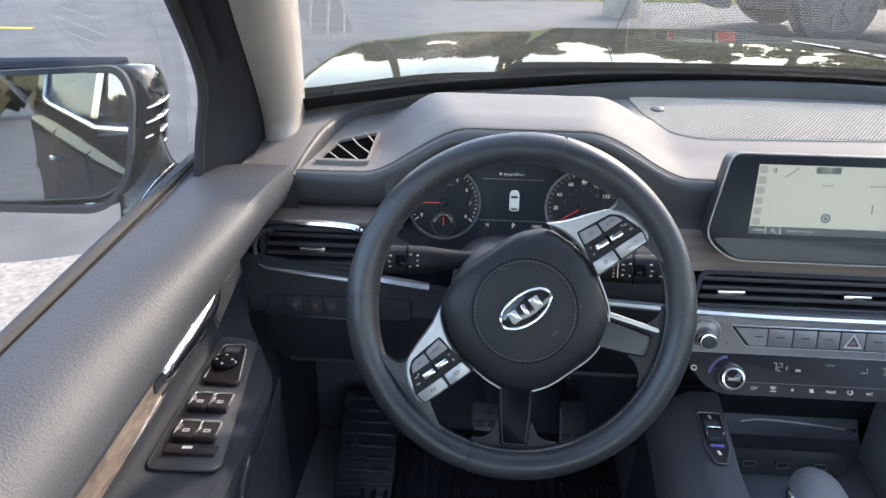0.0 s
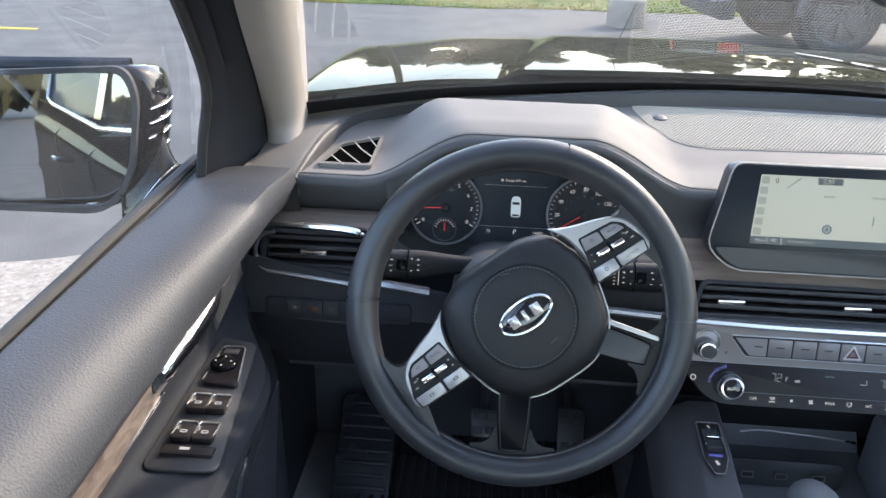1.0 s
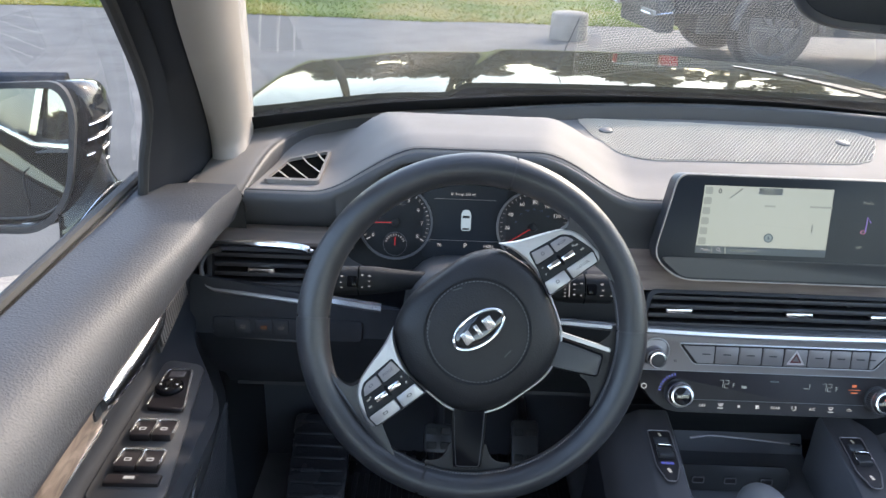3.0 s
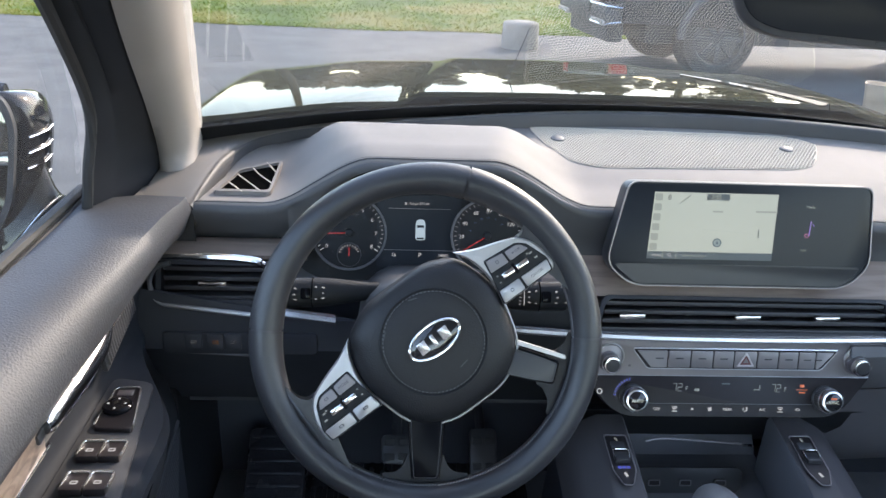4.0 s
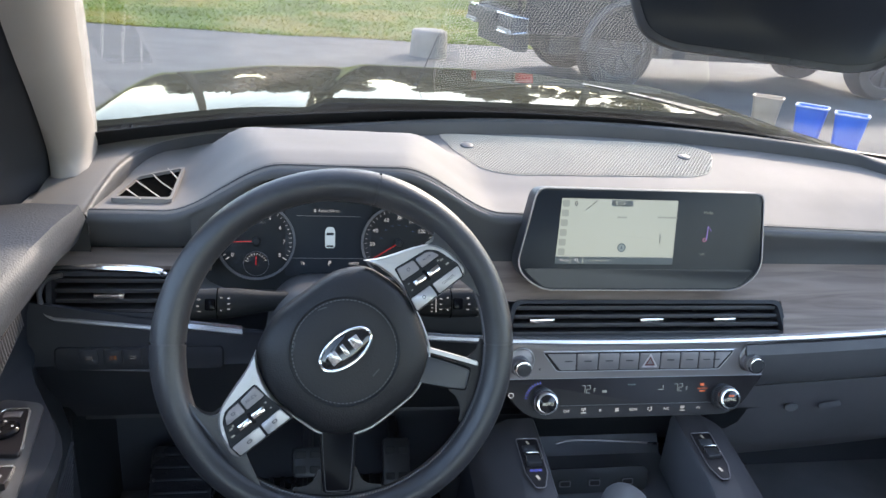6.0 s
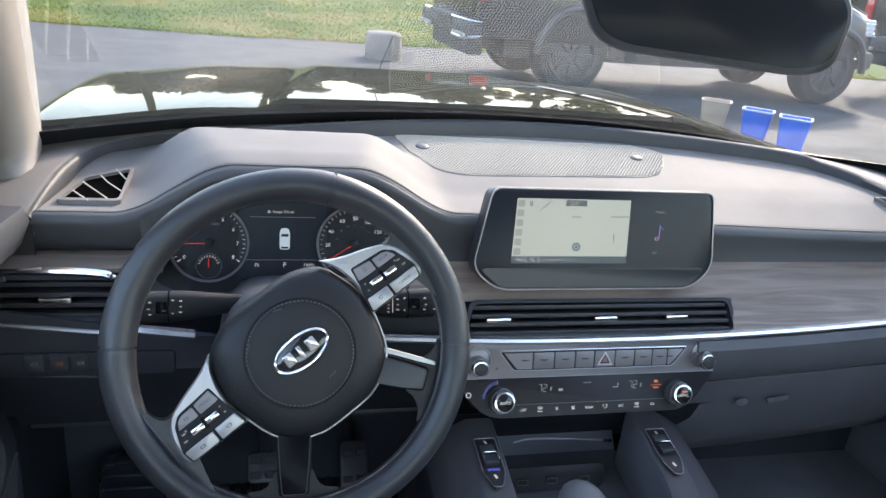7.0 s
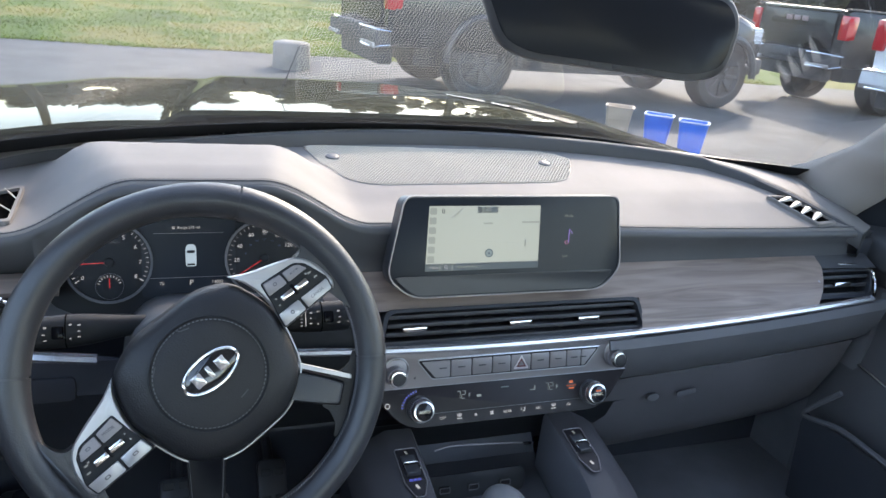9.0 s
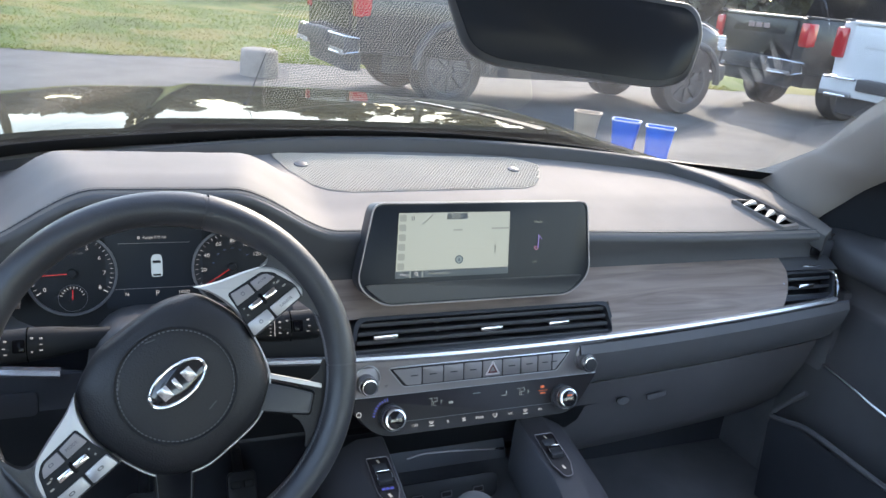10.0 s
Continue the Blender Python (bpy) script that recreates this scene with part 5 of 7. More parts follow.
def lower_spoke(angle, metal):
    """A black spoke from the hub to the rim, flush in a leather root; metal: a bright bar along its upper flank."""
    m = WM @ pose(0, 0, 0, 0, 0, angle + 90)  # local -y runs out along the spoke
    k, tip = (0.85, -0.1440) if metal else (1.0, -0.1510)
    frame_line = rounded_poly([(-0.0150 * k, tip), (0.0150 * k, tip), (0.0178 * k, -0.118), (0.0200 * k, -0.080), (-0.0200 * k, -0.080), (-0.0178 * k, -0.118)], 0.004, 3)
    inner = rounded_poly([(-0.0122 * k, tip + 0.0025), (0.0122 * k, tip + 0.0025), (0.0148 * k, -0.118), (0.0168 * k, -0.080), (-0.0168 * k, -0.080), (-0.0148 * k, -0.118)], 0.003, 3)
    s = part("lower_spoke", plate(frame_line, 0.014, m @ Matrix.Translation((0, 0, -0.010)), 0.002), M_SPOKEBLACK, wheel, "black lower spoke")
    # the right inlay's greyer material paints in the reflections on its black gloss
    part("inlay", plate(inner, 0.004, m @ Matrix.Translation((0, 0, 0.0015)), 0.0015), M_BEZEL if metal else M_SPOKEBLACK, s, "black inlay, greyed on the right spoke for its reflections")
    part("inlay_edge", tube([m @ Vector((p[0], p[1], 0.0050)) for p in inner], 0.0005, 6, closed=True), M_BLACK, s)
    side_ = [(0.050, -0.172), (0.047, -0.1492), (0.040, -0.1490), (0.033, -0.1478), (0.027, -0.1440), (0.0225 * k + 0.001, -0.138), (0.0205 * k, -0.130)]
    part("root", dome([(-x, y) for x, y in side_[::-1]] + side_, [(1.0, -0.016), (1.0, -0.007), (0.992, -0.003), (0.97, -0.001)], m), M_HUB, s, "leather root in the rim", smooth=60)
    if metal:
        bar = [(0.0170, -0.1500), (0.0215, -0.1490), (0.0240, -0.086), (0.0190, -0.086)]
        part("flank", plate(rounded_poly(bar, 0.0015, 3), 0.008, m @ Matrix.Translation((0, 0, -0.004)), 0.0015), M_SPOKE, s, "bright metal flank")
    return s


lower_spoke(-51.5, True)
lower_spoke(232.6, False)
# column and stalks
column = thing("steering_column", "black steering column cover", "steering column")
part("cover", dome(round_rect(0.125, 0.125, 0.045), [(1.2, -0.26), (1.12, -0.10), (1.0, -0.055), (0.9, -0.048), (0.55, -0.044)], WM0 @ Matrix.Translation((-0.010, -0.004, 0))), M_BLACK, column, "black plastic cover", smooth=50)
part("cover_seam", tube([WM0 @ Vector((-0.010 + 0.0690 * math.cos(q), -0.004 + 0.0690 * math.sin(q), -0.085)) for q in [math.pi * k / 16 for k in range(17)]], 0.0012, 6), M_VOID, column, "joint of the column cover")


def stalk(side):
    s = thing("stalk", "black light stalk with white symbols" if side < 0 else "black wiper stalk with white symbols", "stalk", "steering column stalks")
    m = WM0 @ Matrix.Translation((side * 0.055, 0.045 if side < 0 else 0.040, -0.075))
    n = 14
    bm = bmesh.new()
    rows = []
    for i in range(n + 1):
        t = i / n
        r = (0.010 + 0.007 * sm(t * 1.6)) * (1 if t < 0.99 else 0.6)
        c = Vector((side * 0.115 * t, -0.004 * t if side < 0 else 0.004 * t, 0.012 * t))
        rows.append([bm.verts.new(m @ (c + Vector((0, r * math.cos(b), r * 0.75 * math.sin(b))))) for b in [2 * math.pi * k / 14 for k in range(14)]])
    for a, b in zip(rows, rows[1:]):
        for k in range(14):
            bm.faces.new((a[k], a[(k + 1) % 14], b[(k + 1) % 14], b[k]))
    bm.faces.new(rows[-1])
    bmesh.ops.recalc_face_normals(bm, faces=bm.faces[:])
    part("arm", bm, M_FRIT, s)
    def on(q, dy, dz=0.0128):
        return m @ Matrix.Translation((side * 0.115 * q, (0.004 if side > 0 else -0.004) * q + dy, 0.012 * q + dz - 27 * dy * dy))
    knob_ = part("switch_collar", box((0.011, 0.013, 0.006), on(0.72, 0.0), 0.002), M_INLAY, s, "raised black collar")
    for q, w, h, dy in ((0.55, 0.0030, 0.0016, 0.006), (0.55, 0.0022, 0.0012, 0.0), (0.55, 0.0030, 0.0012, -0.006), (0.62, 0.0026, 0.0018, 0.007), (0.62, 0.0016, 0.0016, -0.007), (0.82, 0.0030, 0.0018, 0.006), (0.83, 0.0026, 0.0012, -0.001), (0.82, 0.0030, 0.0010, -0.007), (0.92, 0.0032, 0.0016, 0.005), (0.93, 0.0026, 0.0016, -0.002), (0.92, 0.0030, 0.0010, -0.007)):
        part("stalk_mark", ring(round_rect(w, h, h * 0.4, 2), round_rect(w * 0.5, h * 0.4, h * 0.15, 2), 0.0006, on(q, dy)), M_WHITE, s)
    if side > 0:
        for k in range(5):
            part("stalk_mark", box((0.0022, 0.0007, 0.0006), on(0.46, 0.008 - 0.004 * k)), M_WHITE, s)
        part("stalk_mark", box((0.0008, 0.018, 0.0006), on(0.50, 0.0)), M_WHITE, s)
    c = m @ Vector((side * 0.115 * 0.66, (0.004 if side > 0 else -0.004) * 0.66, 0.012 * 0.66))
    rr = 0.0172
    part("groove", tube([c + m.to_3x3() @ Vector((0, rr * math.cos(b), 0.75 * rr * math.sin(b))) for b in [2 * math.pi * k / 16 for k in range(16)]], 0.0006, 5, closed=True), M_VOID, s)
    return s


stalk(-1)
stalk(1)

# ---- cabin shell: pillars, doors, roof, glass ----
PILLAR = [  # z, window edge, trim edge by the window, trim edge by the windscreen
    (1.085, (-0.826, 0.215), (-0.777, 0.345), (-0.752, 0.360)),
    (1.12, (-0.820, 0.212), (-0.776, 0.345), (-0.736, 0.375)),
    (1.16, (-0.812, 0.210), (-0.776, 0.342), (-0.737, 0.405)),
    (1.24, (-0.789, 0.185), (-0.750, 0.235), (-0.718, 0.335)),
    (1.35, (-0.748, 0.045), (-0.708, 0.060), (-0.680, 0.185)),
    (1.48, (-0.700, -0.17), (-0.655, -0.14), (-0.630, -0.03)),
    (1.62, (-0.630, -0.45), (-0.595, -0.38), (-0.575, -0.26)),
]


PILLAR_FAR = [
    (1.05, (-0.815, 0.26), (-0.748, 0.370), (-0.740, 0.49)),
    (1.085, (-0.810, 0.25), (-0.752, 0.352), (-0.734, 0.50)),
    (1.13, (-0.810, 0.22), (-0.757, 0.310), (-0.720, 0.492)),
    (1.165, (-0.812, 0.20), (-0.763, 0.277), (-0.717, 0.430)),
    (1.205, (-0.800, 0.165), (-0.757, 0.222), (-0.712, 0.360)),
    (1.24, (-0.789, 0.130), (-0.748, 0.178), (-0.710, 0.312)),
] + PILLAR[4:]


def mirror_x(p, side):
    return (p[0], p[1], p[2]) if side < 0 else (2 * XC - p[0], p[1], p[2])


def pillar(side):
    p = tagged(thing("pillar_trim", "light beige fabric-covered windscreen pillar with a black window frame", "pillar trim"), kind="structure")
    trim, frame_ = [], []
    for z, a, b, c in PILLAR if side < 0 else PILLAR_FAR:
        A, B, C = Vector((*a, z)), Vector((*b, z)), Vector((*c, z))
        out = Vector((0.012, -0.018, 0.0))
        sec = [B + Vector((-0.01, 0.03, 0)), B, B + (C - B) * 0.12 + out * 0.8, B + (C - B) * 0.4 + out * 1.5, B + (C - B) * 0.75 + out * 1.2, C + out * 0.3, C + Vector((0.0, 0.03, 0))]
        trim.append([mirror_x(v, side) for v in sec])
        fsec = [A + Vector((-0.012, 0.01, 0)), A + Vector((0.0, -0.012, 0)), A + (B - A) * 0.25 + Vector((0.004, -0.004, 0)), A + (B - A) * 0.32 + Vector((0.0, 0.006, 0)), A + (B - A) * 0.9, B + Vector((-0.002, 0.02, 0))]
        frame_.append([mirror_x(v, side) for v in fsec])
    def fine(secs):
        cols = [smooth_path([s[i] for s in secs], 5) for i in range(len(secs[0]))]
        return [list(r) for r in zip(*cols)]
    for nm, secs, m_, lab in (("trim", trim, M_PILLAR, "woven beige pillar trim"), ("window_frame", frame_, M_FRAME, "black door frame")):
        bm = grid(fine(secs))
        bmesh.ops.recalc_face_normals(bm, faces=bm.faces[:])
        part(nm, bm, m_, p, lab, smooth=60)
    return p


pillar(-1)
pillar(1)
for side in (-1, 1):
    post = thing("corner_seal", "black rubber seal at the front corner of the door window", "window seal", kind="structure")
    part("seal", tube(smooth_path([mirror_x(p, side) for p in ((-0.823, 0.195, 1.10), (-0.810, 0.190, 1.17), (-0.789, 0.166, 1.245), (-0.748, 0.022, 1.35), (-0.692, -0.195, 1.48))], 6), 0.0065, 8), M_RUBBER, post)
    part("sail_line", tube([mirror_x(p, side) for p in ((-0.820, 0.235, 1.12), (-0.806, 0.215, 1.20), (-0.785, 0.195, 1.25))], 0.003, 6), M_RUBBER, post)


# windscreen, bowed across and leaning back
def glass_section(x, n=14):
    y0 = y_glass(x)
    u = (x - XC) / 0.765
    return [(XC + (x - XC) * (1 - 0.25 * k / n), y0 - 0.80 * k / n * (1 - 0.06 * u * u), 1.132 + 0.50 * (k / n) + 0.02 * math.sin(math.pi * k / n)) for k in range(n + 1)]


gxs = [XC - 0.79 + 1.58 * i / 40 for i in range(41)]
windscreen = part("windscreen", shell([glass_section(x) for x in gxs], 0.004, (0, 0.5, 0.87)), M_GLASS, None, smooth=60)
tagged(windscreen, "clear dusty windscreen with an added glare haze, reflecting the dashboard", "windscreen", kind="structure")
windscreen.visible_shadow = False

cowl = part("cowl", shell([[(x, y_glass(x) + 0.004, 1.136), (x, y_glass(x) + 0.03, 1.128), (x, y_glass(x) + 0.09, 1.118), (x, y_glass(x) + 0.15, 1.121), (x, y_glass(x) + 0.20, 1.105)] for x in [XC - 0.86 + 1.72 * i / 50 for i in range(51)]], 0.006, (0, 0, -1)), M_FRIT, None)
tagged(cowl, "black plastic cowl at the foot of the windscreen", "cowl", kind="structure")
for x0, x1 in ((-0.55, 0.05), (0.05, 0.72)):
    w = thing("wiper", "black wiper arm lying at the foot of the windscreen", "wiper", "wipers")
    pts = [(x0 + (x1 - x0) * t, y_glass(x0 + (x1 - x0) * t) + 0.055 + 0.02 * math.sin(3 * t), 1.130 + 0.006 * math.sin(math.pi * t)) for t in [i / 10 for i in range(11)]]
    part("arm", tube(pts, 0.006, 8, flat=0.6), M_BLACK, w)
    part("blade", tube([(p[0], p[1] - 0.018, p[2] - 0.001) for p in pts], 0.004, 6), M_RUBBER, w)

def band(x):
    return lerp_table([(-0.75, 1.0), (-0.55, 1.3), (-0.30, 1.4), (0.14, 1.3), (0.38, 1.0), (0.62, 0.4)], x)


# black ceramic band along the lower edge of the glass
fr_ = part("glass_border", shell([[(p[0], p[1] - 0.002, p[2] - 0.003) for p in [Vector(a).lerp(Vector(b), q) for a, b in [glass_section(x)[:2]] for q in (0.0, 0.5, band(x))]] for x in gxs], 0.001, (0, 0.5, 0.87)), M_FRIT, None)
tagged(fr_, "black border printed on the windscreen foot", "windscreen", kind="structure")

# roof and the closed rear of the cabin
roof = part("ceiling", shell([[(XC + s * (0.60 - 0.02 * k), -0.10 - 0.98 * k - 0.06 * s * s, 1.625 + 0.03 * (1 - s * s) + 0.01 * k) for k in range(4)] for s in [-1 + 0.1 * i for i in range(21)]], 0.03, (0, 0, 1)), M_LINER, None)
tagged(roof, "light grey fabric headliner", "headliner", kind="structure")
for nm, sz, at_, m_ in (("floor", (1.7, 4.2, 0.03), (XC, -1.15, 0.50), M_CARPET), ("wall_rear", (1.66, 0.04, 0.62), (XC, -3.2, 0.81), M_DARK), ("wall_front", (1.64, 0.03, 0.60), (XC, 0.47, 0.79), M_DOORLOW)):
    tagged(part(nm, box(sz, pose(*at_)), m_, None), "dark carpeted cabin " + ("floor" if nm == "floor" else "end"), "cabin", kind="structure")
for side in (-1, 1):
    w = thing("wall_side", "dark trimmed cabin side with window posts behind the front door", "cabin", kind="structure")
    part("lower_side", box((0.05, 2.25, 0.60), pose(XC + side * 0.80, -2.08, 0.80), 0.01), M_DARK, w)
    for y0, y1, wd in ((-0.98, -1.05, 0.10), (-2.05, -2.0, 0.10), (-3.1, -2.85, 0.22)):
        part("post", grid([[(XC + side * 0.83, y0 - wd / 2, 1.08), (XC + side * 0.83, y0 + wd / 2, 1.08)], [(XC + side * 0.62, y1 - wd / 2, 1.66), (XC + side * 0.62, y1 + wd / 2, 1.66)]]), M_TRIM, w)


# ---- doors ----
for side in (-1, 1):
    x = XC + side * 0.795
    # the driver's side is coloured black in place of the footwell's shade
    tagged(part("wall_kick", box((0.03, 0.50, 0.46), pose(x, 0.50, 0.74), 0.01), M_FRIT if side < 0 else M_CARPET, None), "carpeted side of the footwell, blackened for shade on the driver's side", "cabin", kind="structure")
def z_sill(y):
    return 1.104 + 0.045 * (y + 0.2)


def door(side):
    d = thing("door_panel", "dark leather door panel with wood strip and chrome handle", "door")
    X = lambda p: mirror_x(p, side)
    drop, front = (0.0, 0.24) if side < 0 else (0.056, 0.335)
    ys = [-0.95 + (front + 0.95) * i / 40 for i in range(41)]

    def sill(y):
        return z_sill(y) - drop

    def pad(y):
        e = sm((y + 0.22) / 0.44) * (1.0 if side < 0 else 0.35)
        w = e if side < 0 else 0.0
        z = sill(y) + 0.011 * e * e - 0.010 * w * sm((y - 0.15) / 0.09)  # swells inwards towards the dashboard
        return [X(p) for p in ((-0.834, y, sill(y) - 0.004), (-0.829, y, sill(y) + 0.008 - 0.006 * w), (-0.820, y, z + 0.009 - 0.016 * w), (-0.800 + 0.030 * e, y, z + 0.007 - 0.008 * w), (-0.772 + 0.058 * e, y, z - 0.003 + 0.001 * w), (-0.750 + 0.042 * e, y, z - 0.022 + 0.002 * e), (-0.740 + 0.020 * e, y, z - 0.050), (-0.743 + 0.010 * e, y, z - 0.062), (-0.757, y, z - 0.068))]
    def skin(secs, name, m_, label, th=0.004):
        bm = grid(secs)
        bmesh.ops.recalc_face_normals(bm, faces=bm.faces[:])
        return part(name, bm, m_, d, label, smooth=60)
    skin([pad(y) for y in ys], "top_pad", M_PAD if side < 0 else M_BLACK, "grained black leather upper pad")
    end = pad(ys[-1])
    part("end_cap", grid([end, [(p[0], p[1] + 0.004, 1.06 - drop) for p in end]]), M_RUBBER, d, "dark end of the door")
    def lower(y):
        z = sill(y)
        a = 1 - sm((y + 0.02) / 0.22)  # the armrest fades out to the front
        return [X(p) for p in ((-0.757, y, z - 0.066), (-0.772, y, 1.0 - 0.3 * drop), (-0.776, y, 0.962), (-0.770 + 0.0 * a, y, 0.951), (-0.770 + 0.082 * a, y, 0.947), (-0.770 + 0.088 * a, y, 0.935), (-0.768 + 0.07 * a, y, 0.87), (-0.755, y, 0.80), (-0.750, y, 0.52))]
    # paler plastics on the passenger's door stand for the window light it catches
    skin([lower(y)[:6] for y in ys], "armrest", M_FRAME if side < 0 else M_GLOVE, "padded armrest, coloured paler on the better lit passenger's side")
    skin([lower(y)[5:] for y in ys], "lower_panel", M_DARK if side > 0 else M_DOORLOW, "plastic lower panel, coloured paler on the better lit passenger's side")
    skin([[X(p) for p in ((-0.866, y, sill(y) - 0.02), (-0.858, y, sill(y) + 0.0), (-0.846, y, sill(y) + 0.004), (-0.840, y, sill(y) + 0.001), (-0.832, y, sill(y) + 0.003), (-0.826, y, sill(y) - 0.01))] for y in ys], "sill_strip", M_RUBBER, "black rubber window sill")
    # window rubber
    part("window_seal", tube([X((-0.842, y, sill(y) + 0.006)) for y in ys], 0.007, 8), M_RUBBER, d)
    # wood strip and chrome handle
    bm = grid([[X((-0.760, y, sill(y) - 0.066)), X((-0.750, y, sill(y) - 0.070)), X((-0.753, y, sill(y) - 0.106)), X((-0.766, y, sill(y) - 0.110))] for y in [-0.95 + 0.83 * i / 20 for i in range(21)]])
    bmesh.ops.recalc_face_normals(bm, faces=bm.faces[:])
    part("wood_strip", bm, M_DOORWOOD, d, "brown open-grained wood strip")
    hz = sill(-0.05) - 0.066
    part("handle", tube(smooth_path([X((-0.752, 0.035, hz + 0.006)), X((-0.744, 0.0, hz)), X((-0.742, -0.06, hz - 0.004)), X((-0.748, -0.125, hz - 0.010))], 6), [0.006] + [0.0095] * 17 + [0.007], 12, flat=1.3), M_CHROME, d, "bright chrome pull handle")
    part("handle_cup", dome([(p[0], p[1]) for p in round_rect(0.15, 0.045, 0.02)], [(1.0, 0.0), (0.9, 0.002)], frame_of(X((-0.766, -0.045, hz - 0.03)), (0, side, 0), (0, 0, 1))), M_BLACK, d)
    part("lever", box((0.008, 0.022, 0.012), frame_of(X((-0.752, -0.125, hz - 0.016)), (1, 0, 0), (0, 1, 0.2)), 0.003), M_BLACK, d)
    part("trim_line", tube(smooth_path([X((-0.760, 0.16, sill(0.16) - 0.070)), X((-0.752, 0.09, sill(0.09) - 0.078)), X((-0.752, 0.045, sill(0.05) - 0.080))], 5), 0.0022, 6), M_CHROME, d)
    tw = part("tweeter", box((0.006, 0.10, 0.055), frame_of(X((-0.763, 0.09, 1.020)), (1, 0, 0), (0, 1, 0.25)), 0.002), M_BLACK, d, "ribbed black speaker cover")
    for k in range(16):
        part("rib", box((0.004, 0.0022, 0.05), frame_of(X((-0.759, 0.046 + 0.0060 * k, 1.013 + 0.0014 * k)), (1, 0, 0), (0, 1, 0.25)), 0.0008), M_DARK, tw)
    part("pocket_edge", tube(smooth_path([X((-0.685, 0.200, 0.852)), X((-0.685, 0.12, 0.840)), X((-0.685, 0.05, 0.828)), X((-0.690, -0.30, 0.78))] if side > 0 else [X((-0.694, 0.015, 0.930)), X((-0.690, -0.045, 0.920)), X((-0.688, -0.095, 0.905)), X((-0.688, -0.14, 0.870)), X((-0.690, -0.2, 0.82))], 6), 0.003, 6), M_CHROME, d, "thin chrome line")
    if side < 0:
        part("strip_edge", tube([X((-0.751, -0.115, hz - 0.036)), X((-0.754, -0.20, hz - 0.046))], 0.0015, 6), M_CHROME, d)
        spk = part("speaker_cover", box((0.006, 0.34, 0.20), frame_of(X((-0.722, -0.06, 0.705)), (1, 0, 0), (0, 1, 0.35)), 0.003), M_DOORLOW, d, "ribbed black speaker cover")
        for k in range(22):
            part("rib", box((0.004, 0.33, 0.004), frame_of(X((-0.717, -0.06 + 0.003 * k - 0.03, 0.625 + 0.0085 * k)), (1, 0, 0), (0, 1, 0.35)), 0.001), M_DOORLOW, spk)
        return d
    part("pocket_rim", tube(smooth_path([X((-0.672, 0.205, 0.790)), X((-0.652, 0.252, 0.722)), X((-0.652, 0.215, 0.725)), X((-0.652, 0.16, 0.738)), X((-0.652, 0.0, 0.732)), X((-0.66, -0.35, 0.72))], 6), 0.005, 8), M_DARK, d, "worn grey edge of the door pocket")
    bm = grid([[X((-0.652, y, 0.726)), X((-0.648, y, 0.70)), X((-0.665, y, 0.53))] for y in (-0.6, -0.2, 0.1, 0.25)])
    part("pocket", bm, M_DOORLOW, d, "black door pocket")
    return d


left_door = door(-1)
door(1)

# switch plate on the driver's armrest
SWM = frame_of((-0.7345, -0.045, 0.9505), (1, 0.03, 0), (0.0, 1, 0.0))
swp = part("switch_plate", plate(rounded_poly([(-0.0315, -0.114), (0.0425, -0.112), (0.0185, 0.116), (-0.0305, 0.128)], 0.014, 5), 0.0025, SWM, 0.0008), M_BLACK, left_door, "grey switch plate on the armrest")
mc = part("mirror_control", plate(rounded_poly([(-0.0205, 0.024), (0.0215, 0.020), (0.0085, 0.100), (-0.0190, 0.100)], 0.006, 3), 0.007, SWM @ Matrix.Translation((0, 0, 0.0)), 0.002), M_CLIM, swp, "glossy dark mirror control")
part("control_edge", tube([SWM @ Vector((*p, 0.006)) for p in ((-0.0200, 0.030), (-0.0188, 0.096), (-0.0150, 0.1000), (0.0060, 0.1000), (0.0090, 0.096), (0.0205, 0.028))], 0.0016, 6), M_STRIP, mc, "thin chrome edge")
for dx, dy in ((0.009, 0), (-0.009, 0), (0, 0.009), (0, -0.009)):
    part("arrow", box((0.0022, 0.0022, 0.0004), SWM @ pose(-0.0055 + dx, 0.060 + dy, 0.0127)), M_WHITE, mc)
part("fold_key", box((0.018, 0.011, 0.005), SWM @ pose(-0.005, 0.088, 0.006), 0.002), M_GUN, mc, "grey metal key")
part("dial", lathe([(0.0155, 0), (0.0155, 0.004), (0.013, 0.006), (0.002, 0.0065)], SWM @ Matrix.Translation((-0.0055, 0.060, 0.006)), 24), M_INLAY, mc)
for y, x0 in ((-0.013, -0.009), (-0.061, -0.007)):
    for x in (x0, x0 + 0.0215):
        k = part("window_key", box((0.0204, 0.028, 0.008), SWM @ pose(x, y, 0.0045, -7), 0.002), M_CLIM, swp, "black window key")
        part("key_edge", tube([SWM @ Vector((x + sx * 0.0106, y + dy, 0.0078)) for sx, dy in ((-1, -0.008), (-1, 0.012), (-0.8, 0.0145), (0.8, 0.0145), (1, 0.012), (1, -0.008))], 0.0013, 6), M_STRIP, k)
        part("key_symbol", ring(round_rect(0.0068, 0.0052, 0.001), round_rect(0.0046, 0.0032, 0.0006), 0.0005, SWM @ pose(x, y - 0.002, 0.0088, -7)), M_WHITE, k)
part("lock_key", box((0.052, 0.015, 0.006), SWM @ pose(0.0055, -0.087, 0.003, -4), 0.002), M_CLIM, swp)
part("lock_symbol", box((0.010, 0.004, 0.0005), SWM @ pose(0.002, -0.086, 0.0064, -4)), M_WHITE, swp)


